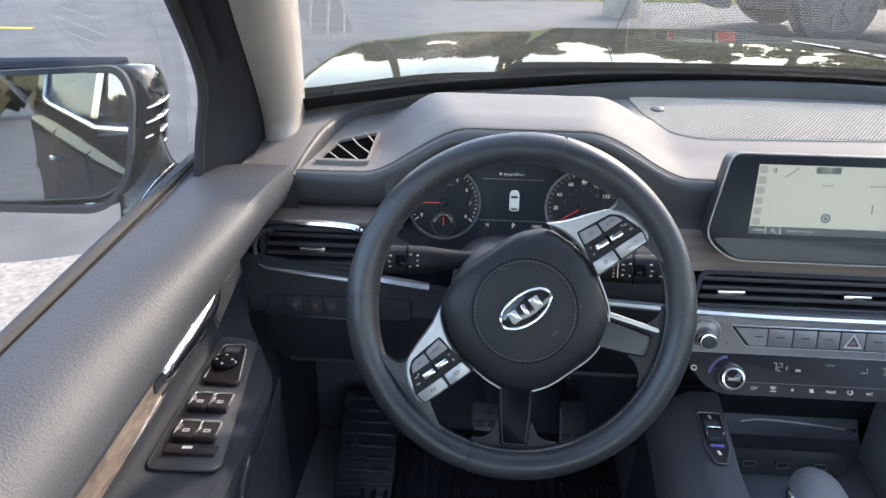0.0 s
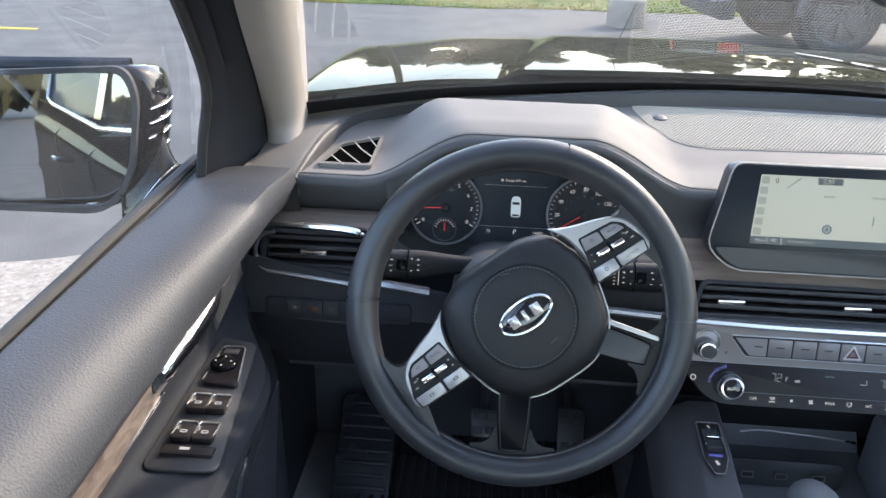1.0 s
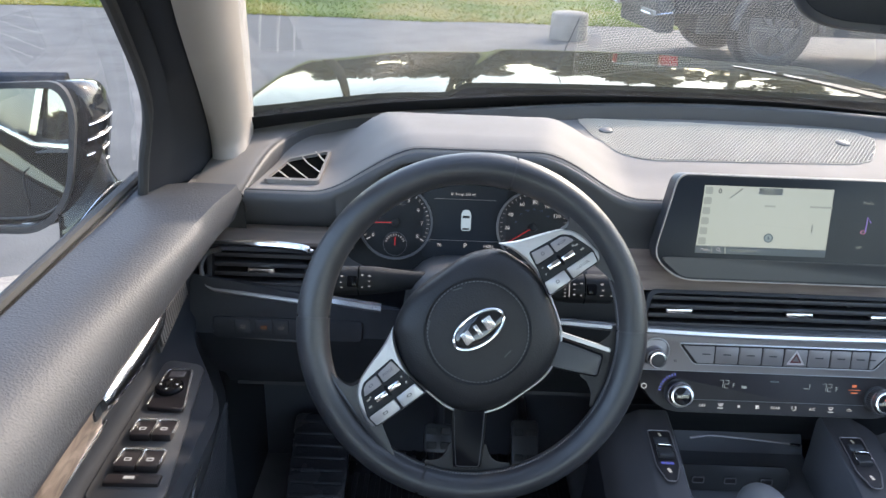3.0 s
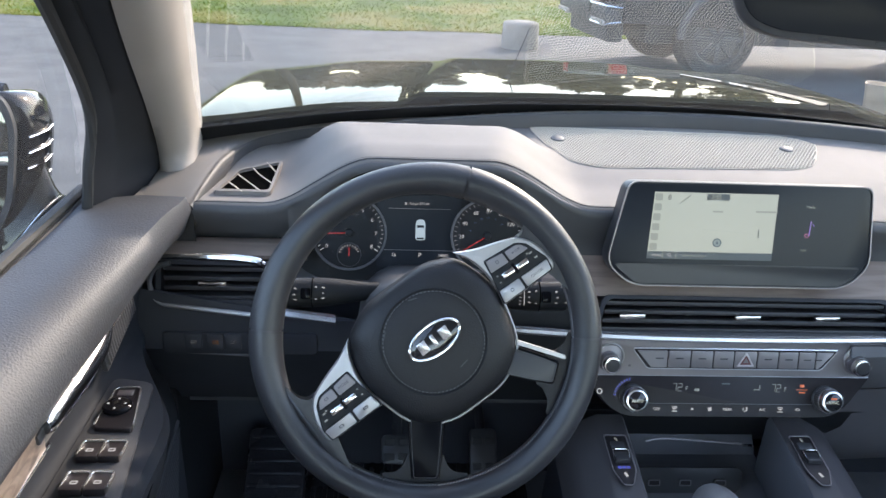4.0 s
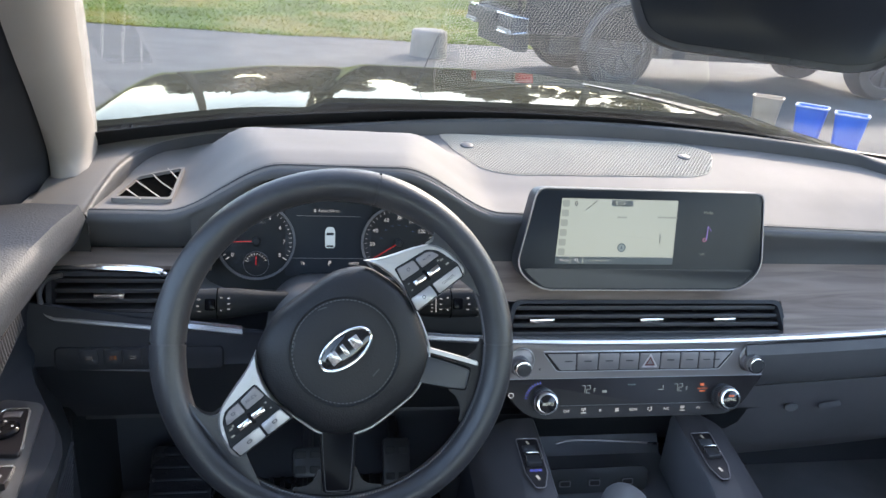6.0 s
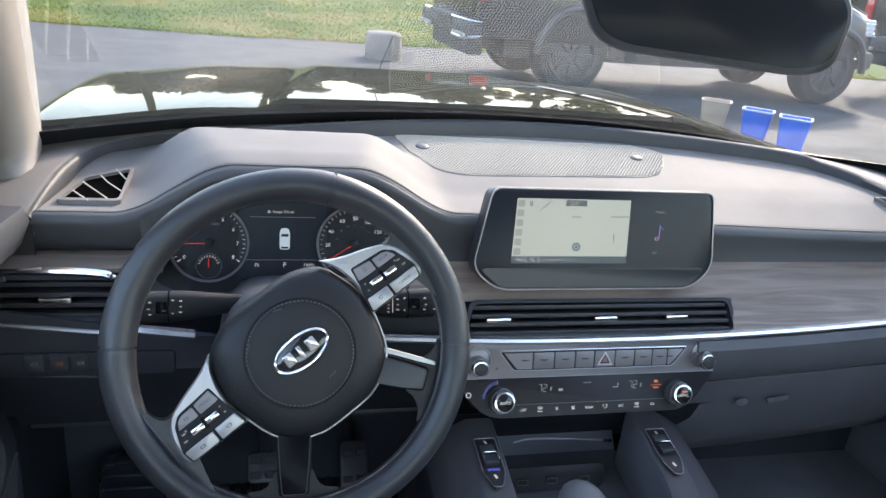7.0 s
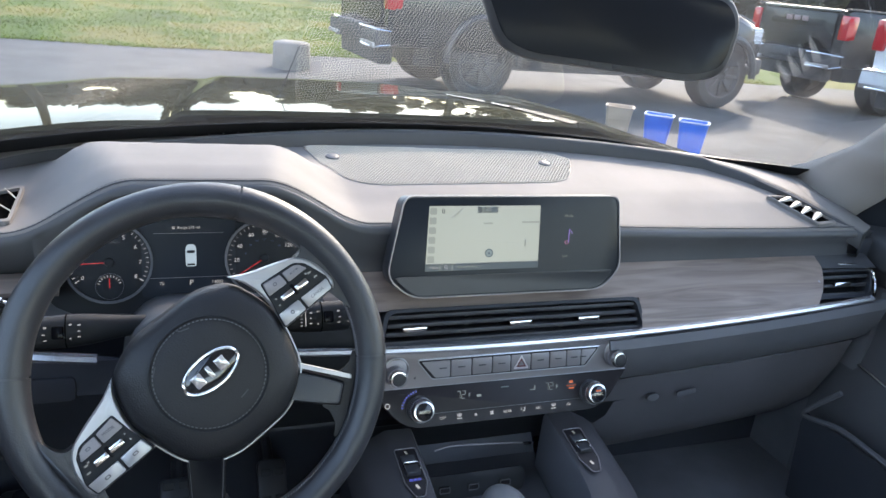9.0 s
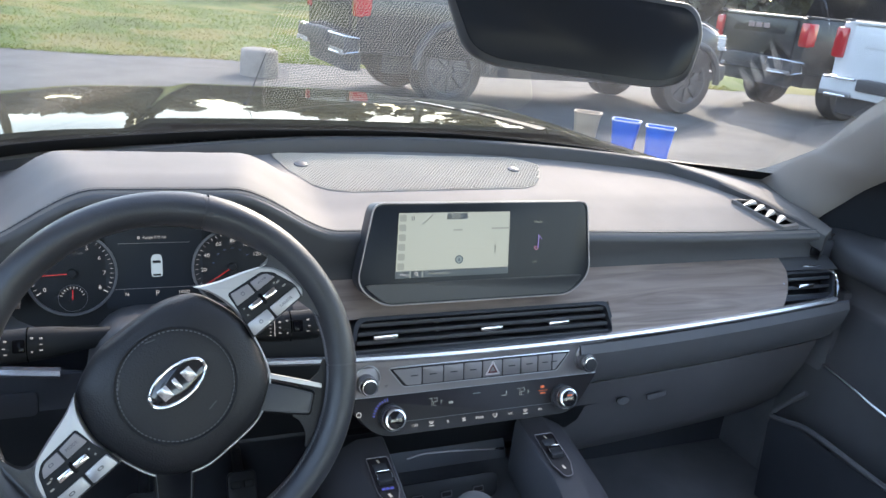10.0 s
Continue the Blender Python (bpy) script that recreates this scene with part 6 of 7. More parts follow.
# side windows
def side_glass(side):
    secs = []
    for y in [-0.95 + 0.07 * i for i in range(18)]:
        row_ = []
        for k in range(9):
            z = 1.095 + 0.53 * k / 8
            lim = lerp_table([(1.085, 0.215), (1.16, 0.21), (1.24, 0.185), (1.35, 0.045), (1.48, -0.17), (1.62, -0.45)], z)
            row_.append(mirror_x((lerp_table([(1.085, -0.846), (1.24, -0.815), (1.62, -0.640)], z), min(y, lim + 0.01), z), side))
        secs.append(row_)
    g = part("side_window", grid(secs), M_SIDEGLASS, None, smooth=60)
    tagged(g, "clear door window glass with faint streaks", "window", kind="structure")
    g.visible_shadow = False
    return g


side_glass(-1)
side_glass(1)

# ---- rear-view mirror ----
rvm = thing("rear_view_mirror", "black rear-view mirror with dark dimming glass", "mirror")
VM = frame_of((0.068, 0.143, 1.396), (0.985, -0.19, -0.035), (0.03, 0.12, 1.0))
vo = rounded_poly([(-0.135, -0.030), (-0.10, -0.043), (0.120, -0.046), (0.158, -0.032), (0.168, 0.030), (0.150, 0.060), (-0.150, 0.064), (-0.168, 0.040)], 0.022, 5)
part("shell", dome(vo, [(0.75, -0.045), (0.92, -0.034), (1.0, -0.012), (1.0, 0.0), (0.975, 0.004)], VM), M_BLACK, rvm, "black plastic shell", smooth=60)
part("glass", plate([(p[0] * 0.955, p[1] * 0.86 + 0.002) for p in vo], 0.0016, VM @ Matrix.Translation((0, 0, 0.0035)), 0.0006), M_DIMMIRROR, rvm, "dark mirror glass")
for i in range(4):
    part("key", box((0.012, 0.004, 0.002), VM @ pose(-0.045 + 0.03 * i, -0.0395, 0.004), 0.0008), M_BLACK, rvm)
part("stem", tube(smooth_path([VM @ Vector((0.0, 0.02, -0.03)), VM @ Vector((0, 0.06, -0.05)), (0.04, 0.235, 1.50), (0.035, 0.225, 1.535)], 5), 0.013, 10), M_BLACK, rvm)
cover = part("sensor_cover", dome(round_rect(0.11, 0.16, 0.03), [(1.0, 0.0), (0.95, 0.03), (0.8, 0.045)], frame_of((0.03, 0.20, 1.505), (1, 0, 0), (0, -0.85, 0.53))), M_BLACK, rvm)

# ---- floor, pedals ----
mat_ob = thing("floor_mat", "black ribbed rubber floor mat in the driver's footwell", "floor mat")
part("sheet", box((0.46, 0.62, 0.012), pose(-0.43, 0.22, 0.525), 0.004), M_MAT, mat_ob)
for i in range(22):
    part("rib", box((0.008, 0.50, 0.008), pose(-0.64 + 0.02 * i, 0.20, 0.534), 0.002), M_MAT, mat_ob)
foot_rest = thing("foot_rest", "black ribbed rubber foot rest beside the brake pedal", "foot rest")
part("pad", plate(round_rect(0.10, 0.20, 0.012), 0.02, frame_of((-0.640, 0.345, 0.565), (1, 0, 0), (0, 0.80, 0.60)), 0.004), M_MAT, foot_rest)
for i in range(9):
    part("rib", box((0.088, 0.007, 0.008), frame_of((-0.640, 0.345, 0.565), (1, 0, 0), (0, 0.80, 0.60)) @ pose(0, -0.084 + 0.021 * i, 0.021), 0.002), M_MAT, foot_rest)


def pedal(x, y, z, w, h, name, label):
    p = thing(name, label, "pedal", "pedals")
    m = tilted(x, y, z, 38)
    part("pad", plate(round_rect(w, h, 0.01), 0.012, m, 0.003), M_RUBBER if h > 0.15 else M_BEZEL, p, "" if h > 0.15 else "brushed metal pad")
    n = max(2, int(h / 0.03))
    for i in range(n):
        for s in (-1, 1):
            part("grip", box((w * 0.34, 0.012, 0.005), m @ pose(s * w * 0.23, -h / 2 + h * (i + 0.5) / n, 0.013), 0.002), M_RUBBER, p)
    part("arm", tube([m @ Vector((0, 0, 0)), m @ Vector((0, 0.08, -0.06)), (x, y + 0.16, z + 0.14)], 0.009, 8), M_BLACK, p)


pedal(-0.436, 0.35, 0.644, 0.052, 0.048, "brake_pedal", "metal brake pedal with black rubber grips")
pedal(-0.289, 0.36, 0.628, 0.046, 0.085, "accelerator_pedal", "tall metal accelerator pedal with rubber grips")

# ---- bonnet and wing mirror ----
bonnet = thing("bonnet", "glossy dark olive car bonnet with raised middle", "bonnet")


def z_bonnet(x, y):
    u = abs(x - XC)
    z = 1.134 - 0.034 * ((y - 0.85) / 0.75) ** 2
    z -= 0.30 * max(0.0, y - 1.58) ** 1.2 + 1.6 * max(0.0, y - 1.60) ** 2
    z -= 0.022 * sm((u - 0.55) / 0.33) + 2.6 * max(0.0, u - 0.855) ** 1.5 + 1.5 * max(0.0, u - 0.90)
    if x > XC:
        z -= 0.048 * sm((u - 0.52) / 0.28)
    # the raised middle narrows and fades to the front
    e, w = (0.428 - 0.15 * (y - 0.85), 0.045) if x < XC else (0.425 - 0.36 * (y - 0.92), 0.075)
    z += (0.019 - 0.009 * sm((y - 0.9) / 0.6)) * (1 - sm((u - e) / w))
    return z


ys_b = [0.86 + 1.10 * i / 44 for i in range(45)]
part("panel", shell([[(x, y - 0.16 * ((x - XC) / 0.9) ** 2, z_bonnet(x, y)) for y in ys_b] for x in [XC - 1.0 + 2.0 * i / 120 for i in range(121)]], 0.01, (0, 0, -1)), M_PAINT, bonnet, "glossy olive paint", smooth=60)

# crease on the passenger's side of the raised middle: added strip, tilted to mirror sky
crease = []
for i in range(13):
    f = i / 12
    x, y, w = 0.272 + 0.170 * f, 1.235 - 0.415 * f, 0.006 + 0.016 * f
    z = z_bonnet(x, y) + 0.002
    crease.append([(x - 0.95 * w * q, y - 0.31 * w * q, z + 0.14 * w * (1 - q)) for q in (1.0, 0.6, 0.25, 0.0)] + [(x + 0.006, y + 0.002, z - 0.012)])
part("crease", grid(crease), M_PAINT, bonnet, "strip tilted for the sky highlight on the bonnet", smooth=50)

aerial = thing("aerial", "thin black rod with a small foot on the bonnet", "aerial")
part("rod", tube([(-0.200, 1.04, 1.146), (-0.158, 1.04, 1.261)], 0.0013, 6), M_RUBBER, aerial)
part("foot", lathe([(0.008, 0.0), (0.006, 0.003), (0.002, 0.007)], pose(-0.200, 1.04, 1.146), 16), M_RUBBER, aerial)

wing = thing("wing_mirror", "black and chrome exterior door mirror reflecting the car's side", "mirror")
NM = frame_of((-1.077, 0.325, 1.1235), (0.985, 0.17, 0.0), (0.0, 0.10, 1.0))
wo = rounded_poly([(-0.13, -0.105), (0.055, -0.115), (0.098, -0.06), (0.118, 0.06), (0.105, 0.104), (-0.13, 0.095)], [0.03, 0.05, 0.05, 0.03, 0.03, 0.03], 5)
# the shell bulges towards the car behind the glass: scale, depth, bulge
SHELL = [(0.45, -0.21, 0.0), (0.78, -0.185, 0.006), (0.92, -0.13, 0.020), (0.98, -0.075, 0.030), (1.0, -0.035, 0.026), (1.01, -0.012, 0.014), (1.0, 0.0, 0.006), (0.97, 0.002, 0.0), (0.95, -0.055, 0.0)]
bm = grid([[NM @ Vector((p[0] * sc + bulge * sm(p[0] / 0.10), p[1] * sc * 0.985, depth)) for p in wo + wo[:1]] for sc, depth, bulge in SHELL])
bmesh.ops.recalc_face_normals(bm, faces=bm.faces[:])
part("housing", bm, M_GLOSS, wing, "glossy dark olive shell", smooth=60)
part("glass", plate([(p[0] * 0.95, p[1] * 0.94) for p in wo], 0.003, frame_of(NM @ Vector((0, 0, -0.022)), (0.9494, 0.314, 0.0), (0.0, 0.116, 1.0))), M_MIRROR, wing, "mirror glass")
part("rim", ring(wo, [(p[0] * 0.93, p[1] * 0.92) for p in wo], 0.014, NM), M_RUBBER, wing, "black rubber rim")
part("top_cap", tube([NM @ Vector((x, 0.100, -0.03)) for x in (-0.12, 0.0, 0.06, 0.10)], 0.012, 8), M_GLOSS, wing, "gloss black cap edge")
for k in range(4):
    fin = []
    for q in range(7):
        fy, depth = 0.040 - 0.022 * k + 0.0018 * q, -0.006 - 0.009 * q
        sc, bulge = lerp_table([(-0.075, 0.98), (-0.035, 1.0), (-0.012, 1.01), (0.0, 1.0)], depth), lerp_table([(-0.075, 0.030), (-0.035, 0.026), (-0.012, 0.014), (0.0, 0.006)], depth)
        edge_x = lerp_table([(-0.06, 0.098), (0.06, 0.118), (0.104, 0.105)], fy / sc)
        fin.append(NM @ Vector((edge_x * sc + bulge + 0.0022, fy, depth)))
    part("fin", tube(fin, 0.0018, 6), M_CHROME, wing, "chrome fin")
foot = []
for k in range(9):
    f = k / 8
    g = sm(f)
    c = Vector((-0.886, 0.195, 1.070)).lerp(Vector((-0.975, 0.350, 1.085)), f) + Vector((0, 0, -0.012 * math.sin(math.pi * f)))
    va = Vector((0.0, 0.100, 0.010)).lerp(Vector((0.028, 0.026, 0.043)), g)
    vb = Vector((-0.018, 0.0, -0.045)).lerp(Vector((-0.032, 0.06, 0.0)), g)
    foot.append([c + va * math.cos(a) + vb * math.sin(a) for a in [2 * math.pi * q / 28 for q in range(29)]])
bm = grid(foot)
bmesh.ops.recalc_face_normals(bm, faces=bm.faces[:])
part("arm", bm, M_SHELL, wing, "gloss black foot of the mirror", smooth=60)
part("arm_line", tube([foot[2][q] + Vector((0.001, -0.002, 0.001)) for q in range(12, 27)], 0.0014, 6), M_CHROME, wing)
# outer skin of the driver's side that the wing mirror shows
skin_ = thing("car_shell", "dark olive car body with chrome window line and black tyres", "car body")
def z_belt(y):
    return lerp_table([(-3.2, 1.16), (-2.45, 1.13), (-1.0, 1.065), (-0.3, 1.08), (0.45, 1.10)], y)
def z_shoulder(y):
    return lerp_table([(-3.2, 1.06), (-0.8, 0.985), (0.45, 0.975)], y)
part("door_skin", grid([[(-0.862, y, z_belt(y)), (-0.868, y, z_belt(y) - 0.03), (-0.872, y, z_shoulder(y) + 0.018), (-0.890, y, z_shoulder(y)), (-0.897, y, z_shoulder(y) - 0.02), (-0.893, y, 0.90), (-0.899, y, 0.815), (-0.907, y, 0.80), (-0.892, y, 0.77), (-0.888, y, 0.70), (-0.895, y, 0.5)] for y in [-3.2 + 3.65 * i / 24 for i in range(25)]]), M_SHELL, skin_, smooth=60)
part("rear_pillar", grid([[(-0.848, y, z_belt(y)), (-0.79, y - 0.02, 1.36), (-0.71, y - 0.04, 1.62)] for y in (-3.3, -3.1, -2.92)]), M_SHELL, skin_)
for y in (-1.02, -2.02):
    part("door_gap", tube([(-0.874, y, z_shoulder(y) + 0.014), (-0.892, y - 0.01, z_shoulder(y)), (-0.899, y - 0.01, z_shoulder(y) - 0.02), (-0.895, y, 0.90), (-0.909, y, 0.80), (-0.89, y, 0.70), (-0.897, y + 0.03, 0.5)], 0.002, 6), M_RUBBER, skin_, "dark gap between the doors")
part("rear_glazing", grid([[(-0.846, y, 1.10), (-0.78, y, 1.36), (-0.70, y, 1.60)] for y in (-3.0, -2.2, -1.06)]), M_GREYPANE, skin_, "rear side glass with a grey reflection painted in")
part("handle", tube(smooth_path([(-0.895, -1.72, 0.925), (-0.925, -1.76, 0.927), (-0.928, -1.88, 0.927), (-0.898, -1.93, 0.925)], 5), 0.012, 8), M_GLOSS, skin_, "gloss black door handle")
part("chrome_line", tube([(-0.735, -2.86, 1.52), (-0.80, -2.88, 1.30), (-0.845, -2.80, 1.165), (-0.856, -2.45, 1.138), (-0.858, -1.0, 1.072), (-0.858, -0.3, 1.086), (-0.862, 0.25, 1.100)], 0.009, 8), M_CHROME, skin_)

# the rest of the car's own shell, plain: wings, front, far side and wheels
body = skin_
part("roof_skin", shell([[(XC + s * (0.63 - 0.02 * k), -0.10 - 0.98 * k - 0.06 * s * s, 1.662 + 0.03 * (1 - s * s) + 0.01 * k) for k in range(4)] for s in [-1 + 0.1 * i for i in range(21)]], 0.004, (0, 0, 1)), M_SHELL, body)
part("door_pillar", grid([[(-0.858, y, 1.10), (-0.80, y, 1.32), (-0.705, y, 1.61)] for y in (-1.10, -0.95)]), M_GLOSS, body, "gloss black door pillar")
part("roof_edge", tube([(-0.66, -3.0, 1.63), (-0.665, -1.0, 1.635), (-0.66, -0.55, 1.62)], 0.014, 8), M_GLOSS, body, "gloss black window surround")
for side in (-1, 1):
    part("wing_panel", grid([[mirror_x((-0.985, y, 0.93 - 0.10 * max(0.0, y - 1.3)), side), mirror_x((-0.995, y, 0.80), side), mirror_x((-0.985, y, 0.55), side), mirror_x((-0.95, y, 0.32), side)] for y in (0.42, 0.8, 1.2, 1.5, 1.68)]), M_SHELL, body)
    for y in (1.20, -1.75):
        wm = Matrix.Translation((XC + side * 0.83, y, 0.37)) @ Matrix.Rotation(radians(90) * side, 4, "Y")
        wl = part("wheel", lathe([(0.22, -0.10), (0.33, -0.12), (0.37, -0.09), (0.37, 0.09), (0.33, 0.12), (0.24, 0.12)], wm, 32, caps=False), M_RUBBER, body, "black tyre")
        part("rim", lathe([(0.24, 0.10), (0.22, 0.11), (0.05, 0.08), (0.01, 0.08)], wm, 32), M_GUN, wl)
part("front_panel", grid([[(x, 1.93 - 0.24 * ((x - XC) / 0.9) ** 2, z) for z in (0.92, 0.75, 0.5, 0.28)] for x in [XC - 1.0 + 0.1 * i for i in range(21)]]), M_SHELL, body)
part("far_side", grid([[mirror_x((a, y, z), 1) for a, z in ((-0.864, 1.10), (-0.892, 1.00), (-0.902, 0.80), (-0.895, 0.32))] for y in (-3.2, -1.0, 0.45)]), M_SHELL, body)
part("near_sill", grid([[(-0.895, y, 0.5), (-0.88, y, 0.32)] for y in (-3.2, -1.0, 0.45)]), M_SHELL, body)
part("under_floor", box((1.6, 5.0, 0.05), pose(XC, -0.65, 0.34), 0.01), M_BLACK, body)

# ---- outside: ground, grass, vehicles, bins ----
def asphalt():
    m = mat("asphalt", (0.095, 0.092, 0.088), 0.85, grain=90, bump=1.0, var=0.24, var_scale=2.2)
    return m


M_ASPHALT = asphalt()
M_GRAVEL = mat("pale_gravel", (0.29, 0.25, 0.21), 0.9, grain=90, bump=0.9, var=0.30, var_scale=40)


def turf(name, green, dry, rough):
    """Green with dry patches, at two scales."""
    m = mat(name, green, rough, grain=30, bump=0.4)
    n, l = m.node_tree.nodes, m.node_tree.links
    tc, t1, t2, ad, cr = (n.new("ShaderNode" + k) for k in ("TexCoord", "TexNoise", "TexNoise", "Math", "ValToRGB"))
    t1.inputs["Scale"].default_value, t1.inputs["Detail"].default_value = 0.55, 7
    t2.inputs["Scale"].default_value, t2.inputs["Detail"].default_value = 9.0, 4
    ad.operation = "MULTIPLY_ADD"
    ad.inputs[1].default_value = 0.35
    for t in (t1, t2):
        l.new(tc.outputs["Object"], t.inputs["Vector"])
    l.new(t2.outputs[0], ad.inputs[0])
    l.new(t1.outputs[0], ad.inputs[2])
    e = cr.color_ramp.elements
    e[0].position, e[0].color = 0.52, (*[c * 0.75 for c in green], 1)
    e[1].position, e[1].color = 0.78, (*dry, 1)
    e.new(0.64).color = (*green, 1)
    l.new(ad.outputs[0], cr.inputs[0])
    l.new(cr.outputs[0], n["Principled BSDF"].inputs["Base Color"])
    return m


M_GRASSBASE = turf("turf", (0.085, 0.130, 0.010), (0.19, 0.165, 0.035), 0.95)
M_BLADE = turf("grass_blades", (0.130, 0.190, 0.010), (0.27, 0.235, 0.05), 0.8)
def thin_leaf(m):
    """Lets light through a blade or leaf."""
    n, l = m.node_tree.nodes, m.node_tree.links
    b, tr, mx = n["Principled BSDF"], n.new("ShaderNodeBsdfTranslucent"), n.new("ShaderNodeMixShader")
    l.new(b.inputs["Base Color"].links[0].from_socket, tr.inputs[0])
    mx.inputs[0].default_value = 0.5
    l.new(b.outputs[0], mx.inputs[1])
    l.new(tr.outputs[0], mx.inputs[2])
    l.new(mx.outputs[0], n["Material Output"].inputs[0])


thin_leaf(M_BLADE)
M_CONC = mat("concrete", (0.27, 0.245, 0.215), 0.9, grain=70, bump=0.6, var=0.16, var_scale=7)
bm = bmesh.new()
n = 64
rows = []
for r in (0.0, 6, 14, 40, 150, 600, 2500):
    rows.append([bm.verts.new((r * math.cos(2 * math.pi * k / n), r * math.sin(2 * math.pi * k / n), 0)) for k in range(n)] if r else [bm.verts.new((0, 0, 0))])
for k in range(n):
    bm.faces.new((rows[0][0], rows[1][k], rows[1][(k + 1) % n]))
for a, b in zip(rows[1:], rows[2:]):
    for k in range(n):
        bm.faces.new((a[k], b[k], b[(k + 1) % n], a[(k + 1) % n]))
tagged(part("ground", bm, M_ASPHALT, None, smooth=0), "worn grey asphalt car park", "ground", kind="structure")
gp = [(-2.0, 2.3), (-2.4, 2.05), (-6, 1.6), (-9, -1.5), (-8, -6), (-2.2, -6), (-1.7, 0.5)]
tagged(part("gravel_patch", plate(rounded_poly(gp, 0.4, 4), 0.012), M_GRAVEL, None), "pale sunlit gravel beside the asphalt", "gravel", kind="structure")


def z_lawn(x, y):
    return 0.02 + 0.05 * sm((y - 11.7) / 1.2) + 0.02 * max(0, y - 12)


def lawn_edge(x):
    return 11.65 + 0.12 * math.sin(0.9 * x) + 0.06 * math.sin(2.7 * x + 1)


xs_l = [-40 + 1.0 * i for i in range(90)]
tagged(part("lawn", grid([[(x, lawn_edge(x), 0.005)] + [(x, lawn_edge(x) + d, z_lawn(x, 11.7 + d)) for d in (0.15, 0.6, 1.5, 4, 10, 30)] for x in xs_l]), M_GRASSBASE, None), "mown green lawn with fallen leaves", "lawn", kind="structure")
rng = random.Random(4)


def lying(points):
    """The points in the order that makes the face look up."""
    a, b, c = (Vector(p) for p in points[:3])
    return points if (b - a).cross(c - a).z > 0 else points[::-1]


verts, faces = [], []
for i in range(42000):
    x = rng.uniform(-9, 11)
    y = lawn_edge(x) + 9 * rng.random() ** 1.7 - 0.08
    z = z_lawn(x, y) if y > lawn_edge(x) + 0.1 else 0.005
    h, a, w = rng.uniform(0.012, 0.05), rng.uniform(0, 6.28), rng.uniform(0.006, 0.016)
    dx, dy = math.cos(a) * w, math.sin(a) * w
    lx_, ly_ = rng.uniform(-0.06, 0.06), rng.uniform(-0.06, 0.06)
    faces.append(tuple(range(len(verts), len(verts) + 3)))
    verts += lying([(x - dx, y - dy, z), (x + dx, y + dy, z), (x + lx_, y + ly_, z + h)])
blade_mesh = bpy.data.meshes.new("grass")
blade_mesh.from_pydata(verts, [], faces)
blade_mesh.materials.append(M_BLADE)
tagged(new("grass", blade_mesh), "short green grass blades", "grass", kind="stuff")
M_LEAF = mat("fallen_leaf", (0.36, 0.30, 0.17), 0.8, var=0.4)
bm = bmesh.new()
for i in range(260):
    x = rng.uniform(-8, 10)
    y = lawn_edge(x) + rng.uniform(-0.5, 5)
    s, a = rng.uniform(0.015, 0.05), rng.uniform(0, 6.28)
    z = (z_lawn(x, y) if y > lawn_edge(x) else 0.0) + rng.uniform(0.01, 0.04)
    bm.faces.new([bm.verts.new((x + s * math.cos(a + k * 1.57), y + 0.6 * s * math.sin(a + k * 1.57), z + rng.uniform(0, 0.01))) for k in range(4)])
tagged(part("leaves", bm, M_LEAF, None, smooth=0), "scattered dry leaves", "leaves", kind="stuff")
tagged(part("yellow_line", box((1.6, 0.12, 0.006), pose(-6.7, 7.95, 0.004, 0, 0, 2)), mat("yellow_paint", (0.55, 0.40, 0.06), 0.8, var=0.2, var_scale=20), None), "worn yellow parking line", "road marking", kind="structure")

block = thing("concrete_base", "round grey concrete lamp base on the asphalt", "concrete base")
part("body", lathe([(0.262, 0.0), (0.26, 0.05), (0.252, 0.32), (0.24, 0.345), (0.215, 0.36), (0.02, 0.362)], pose(1.215, 10.15, 0), 32), M_CONC, block)


def bin_(x, y, turn, color, label):
    b = thing("bin", label, "bin", "waste bins", at=(x, y, 0))
    m_ = mat("bin_plastic", color, 0.45, var=0.12, var_scale=8)
    m = pose(x, y, 0, 0, 0, turn)
    bm = bmesh.new()
    lv = [(0.20, 0.14, 0.0), (0.27, 0.20, 0.36), (0.250, 0.180, 0.36), (0.185, 0.125, 0.02)]
    rr = [[bm.verts.new(m @ Vector((px, py, z))) for px, py in round_rect(w, d, 0.035, 4)] for w, d, z in lv]
    k = len(rr[0])
    for a, c in zip(rr, rr[1:]):
        for i in range(k):
            bm.faces.new((a[i], a[(i + 1) % k], c[(i + 1) % k], c[i]))
    bm.faces.new(rr[-1])
    bm.faces.new(rr[0][::-1])
    bmesh.ops.recalc_face_normals(bm, faces=bm.faces[:])
    part("tub", bm, m_, b)
    part("rim", tube([m @ Vector((px, py, 0.36)) for px, py in round_rect(0.275, 0.205, 0.035, 4)], 0.009, 6, closed=True), m_ if color[2] < 0.5 else mat("bin_rim", (0.45, 0.55, 0.75), 0.45), b, "paler rolled rim")


bin_(3.90, 5.95, -35, (0.50, 0.36, 0.25), "beige plastic waste bin on the asphalt")
bin_(4.10, 5.55, -40, (0.003, 0.14, 0.66), "blue plastic waste bin on the asphalt")
bin_(4.28, 5.24, -38, (0.003, 0.14, 0.66), "blue plastic waste bin on the asphalt")


M_LENS = mat("clear_lens", (0.55, 0.58, 0.60), 0.12, coat=0.5)


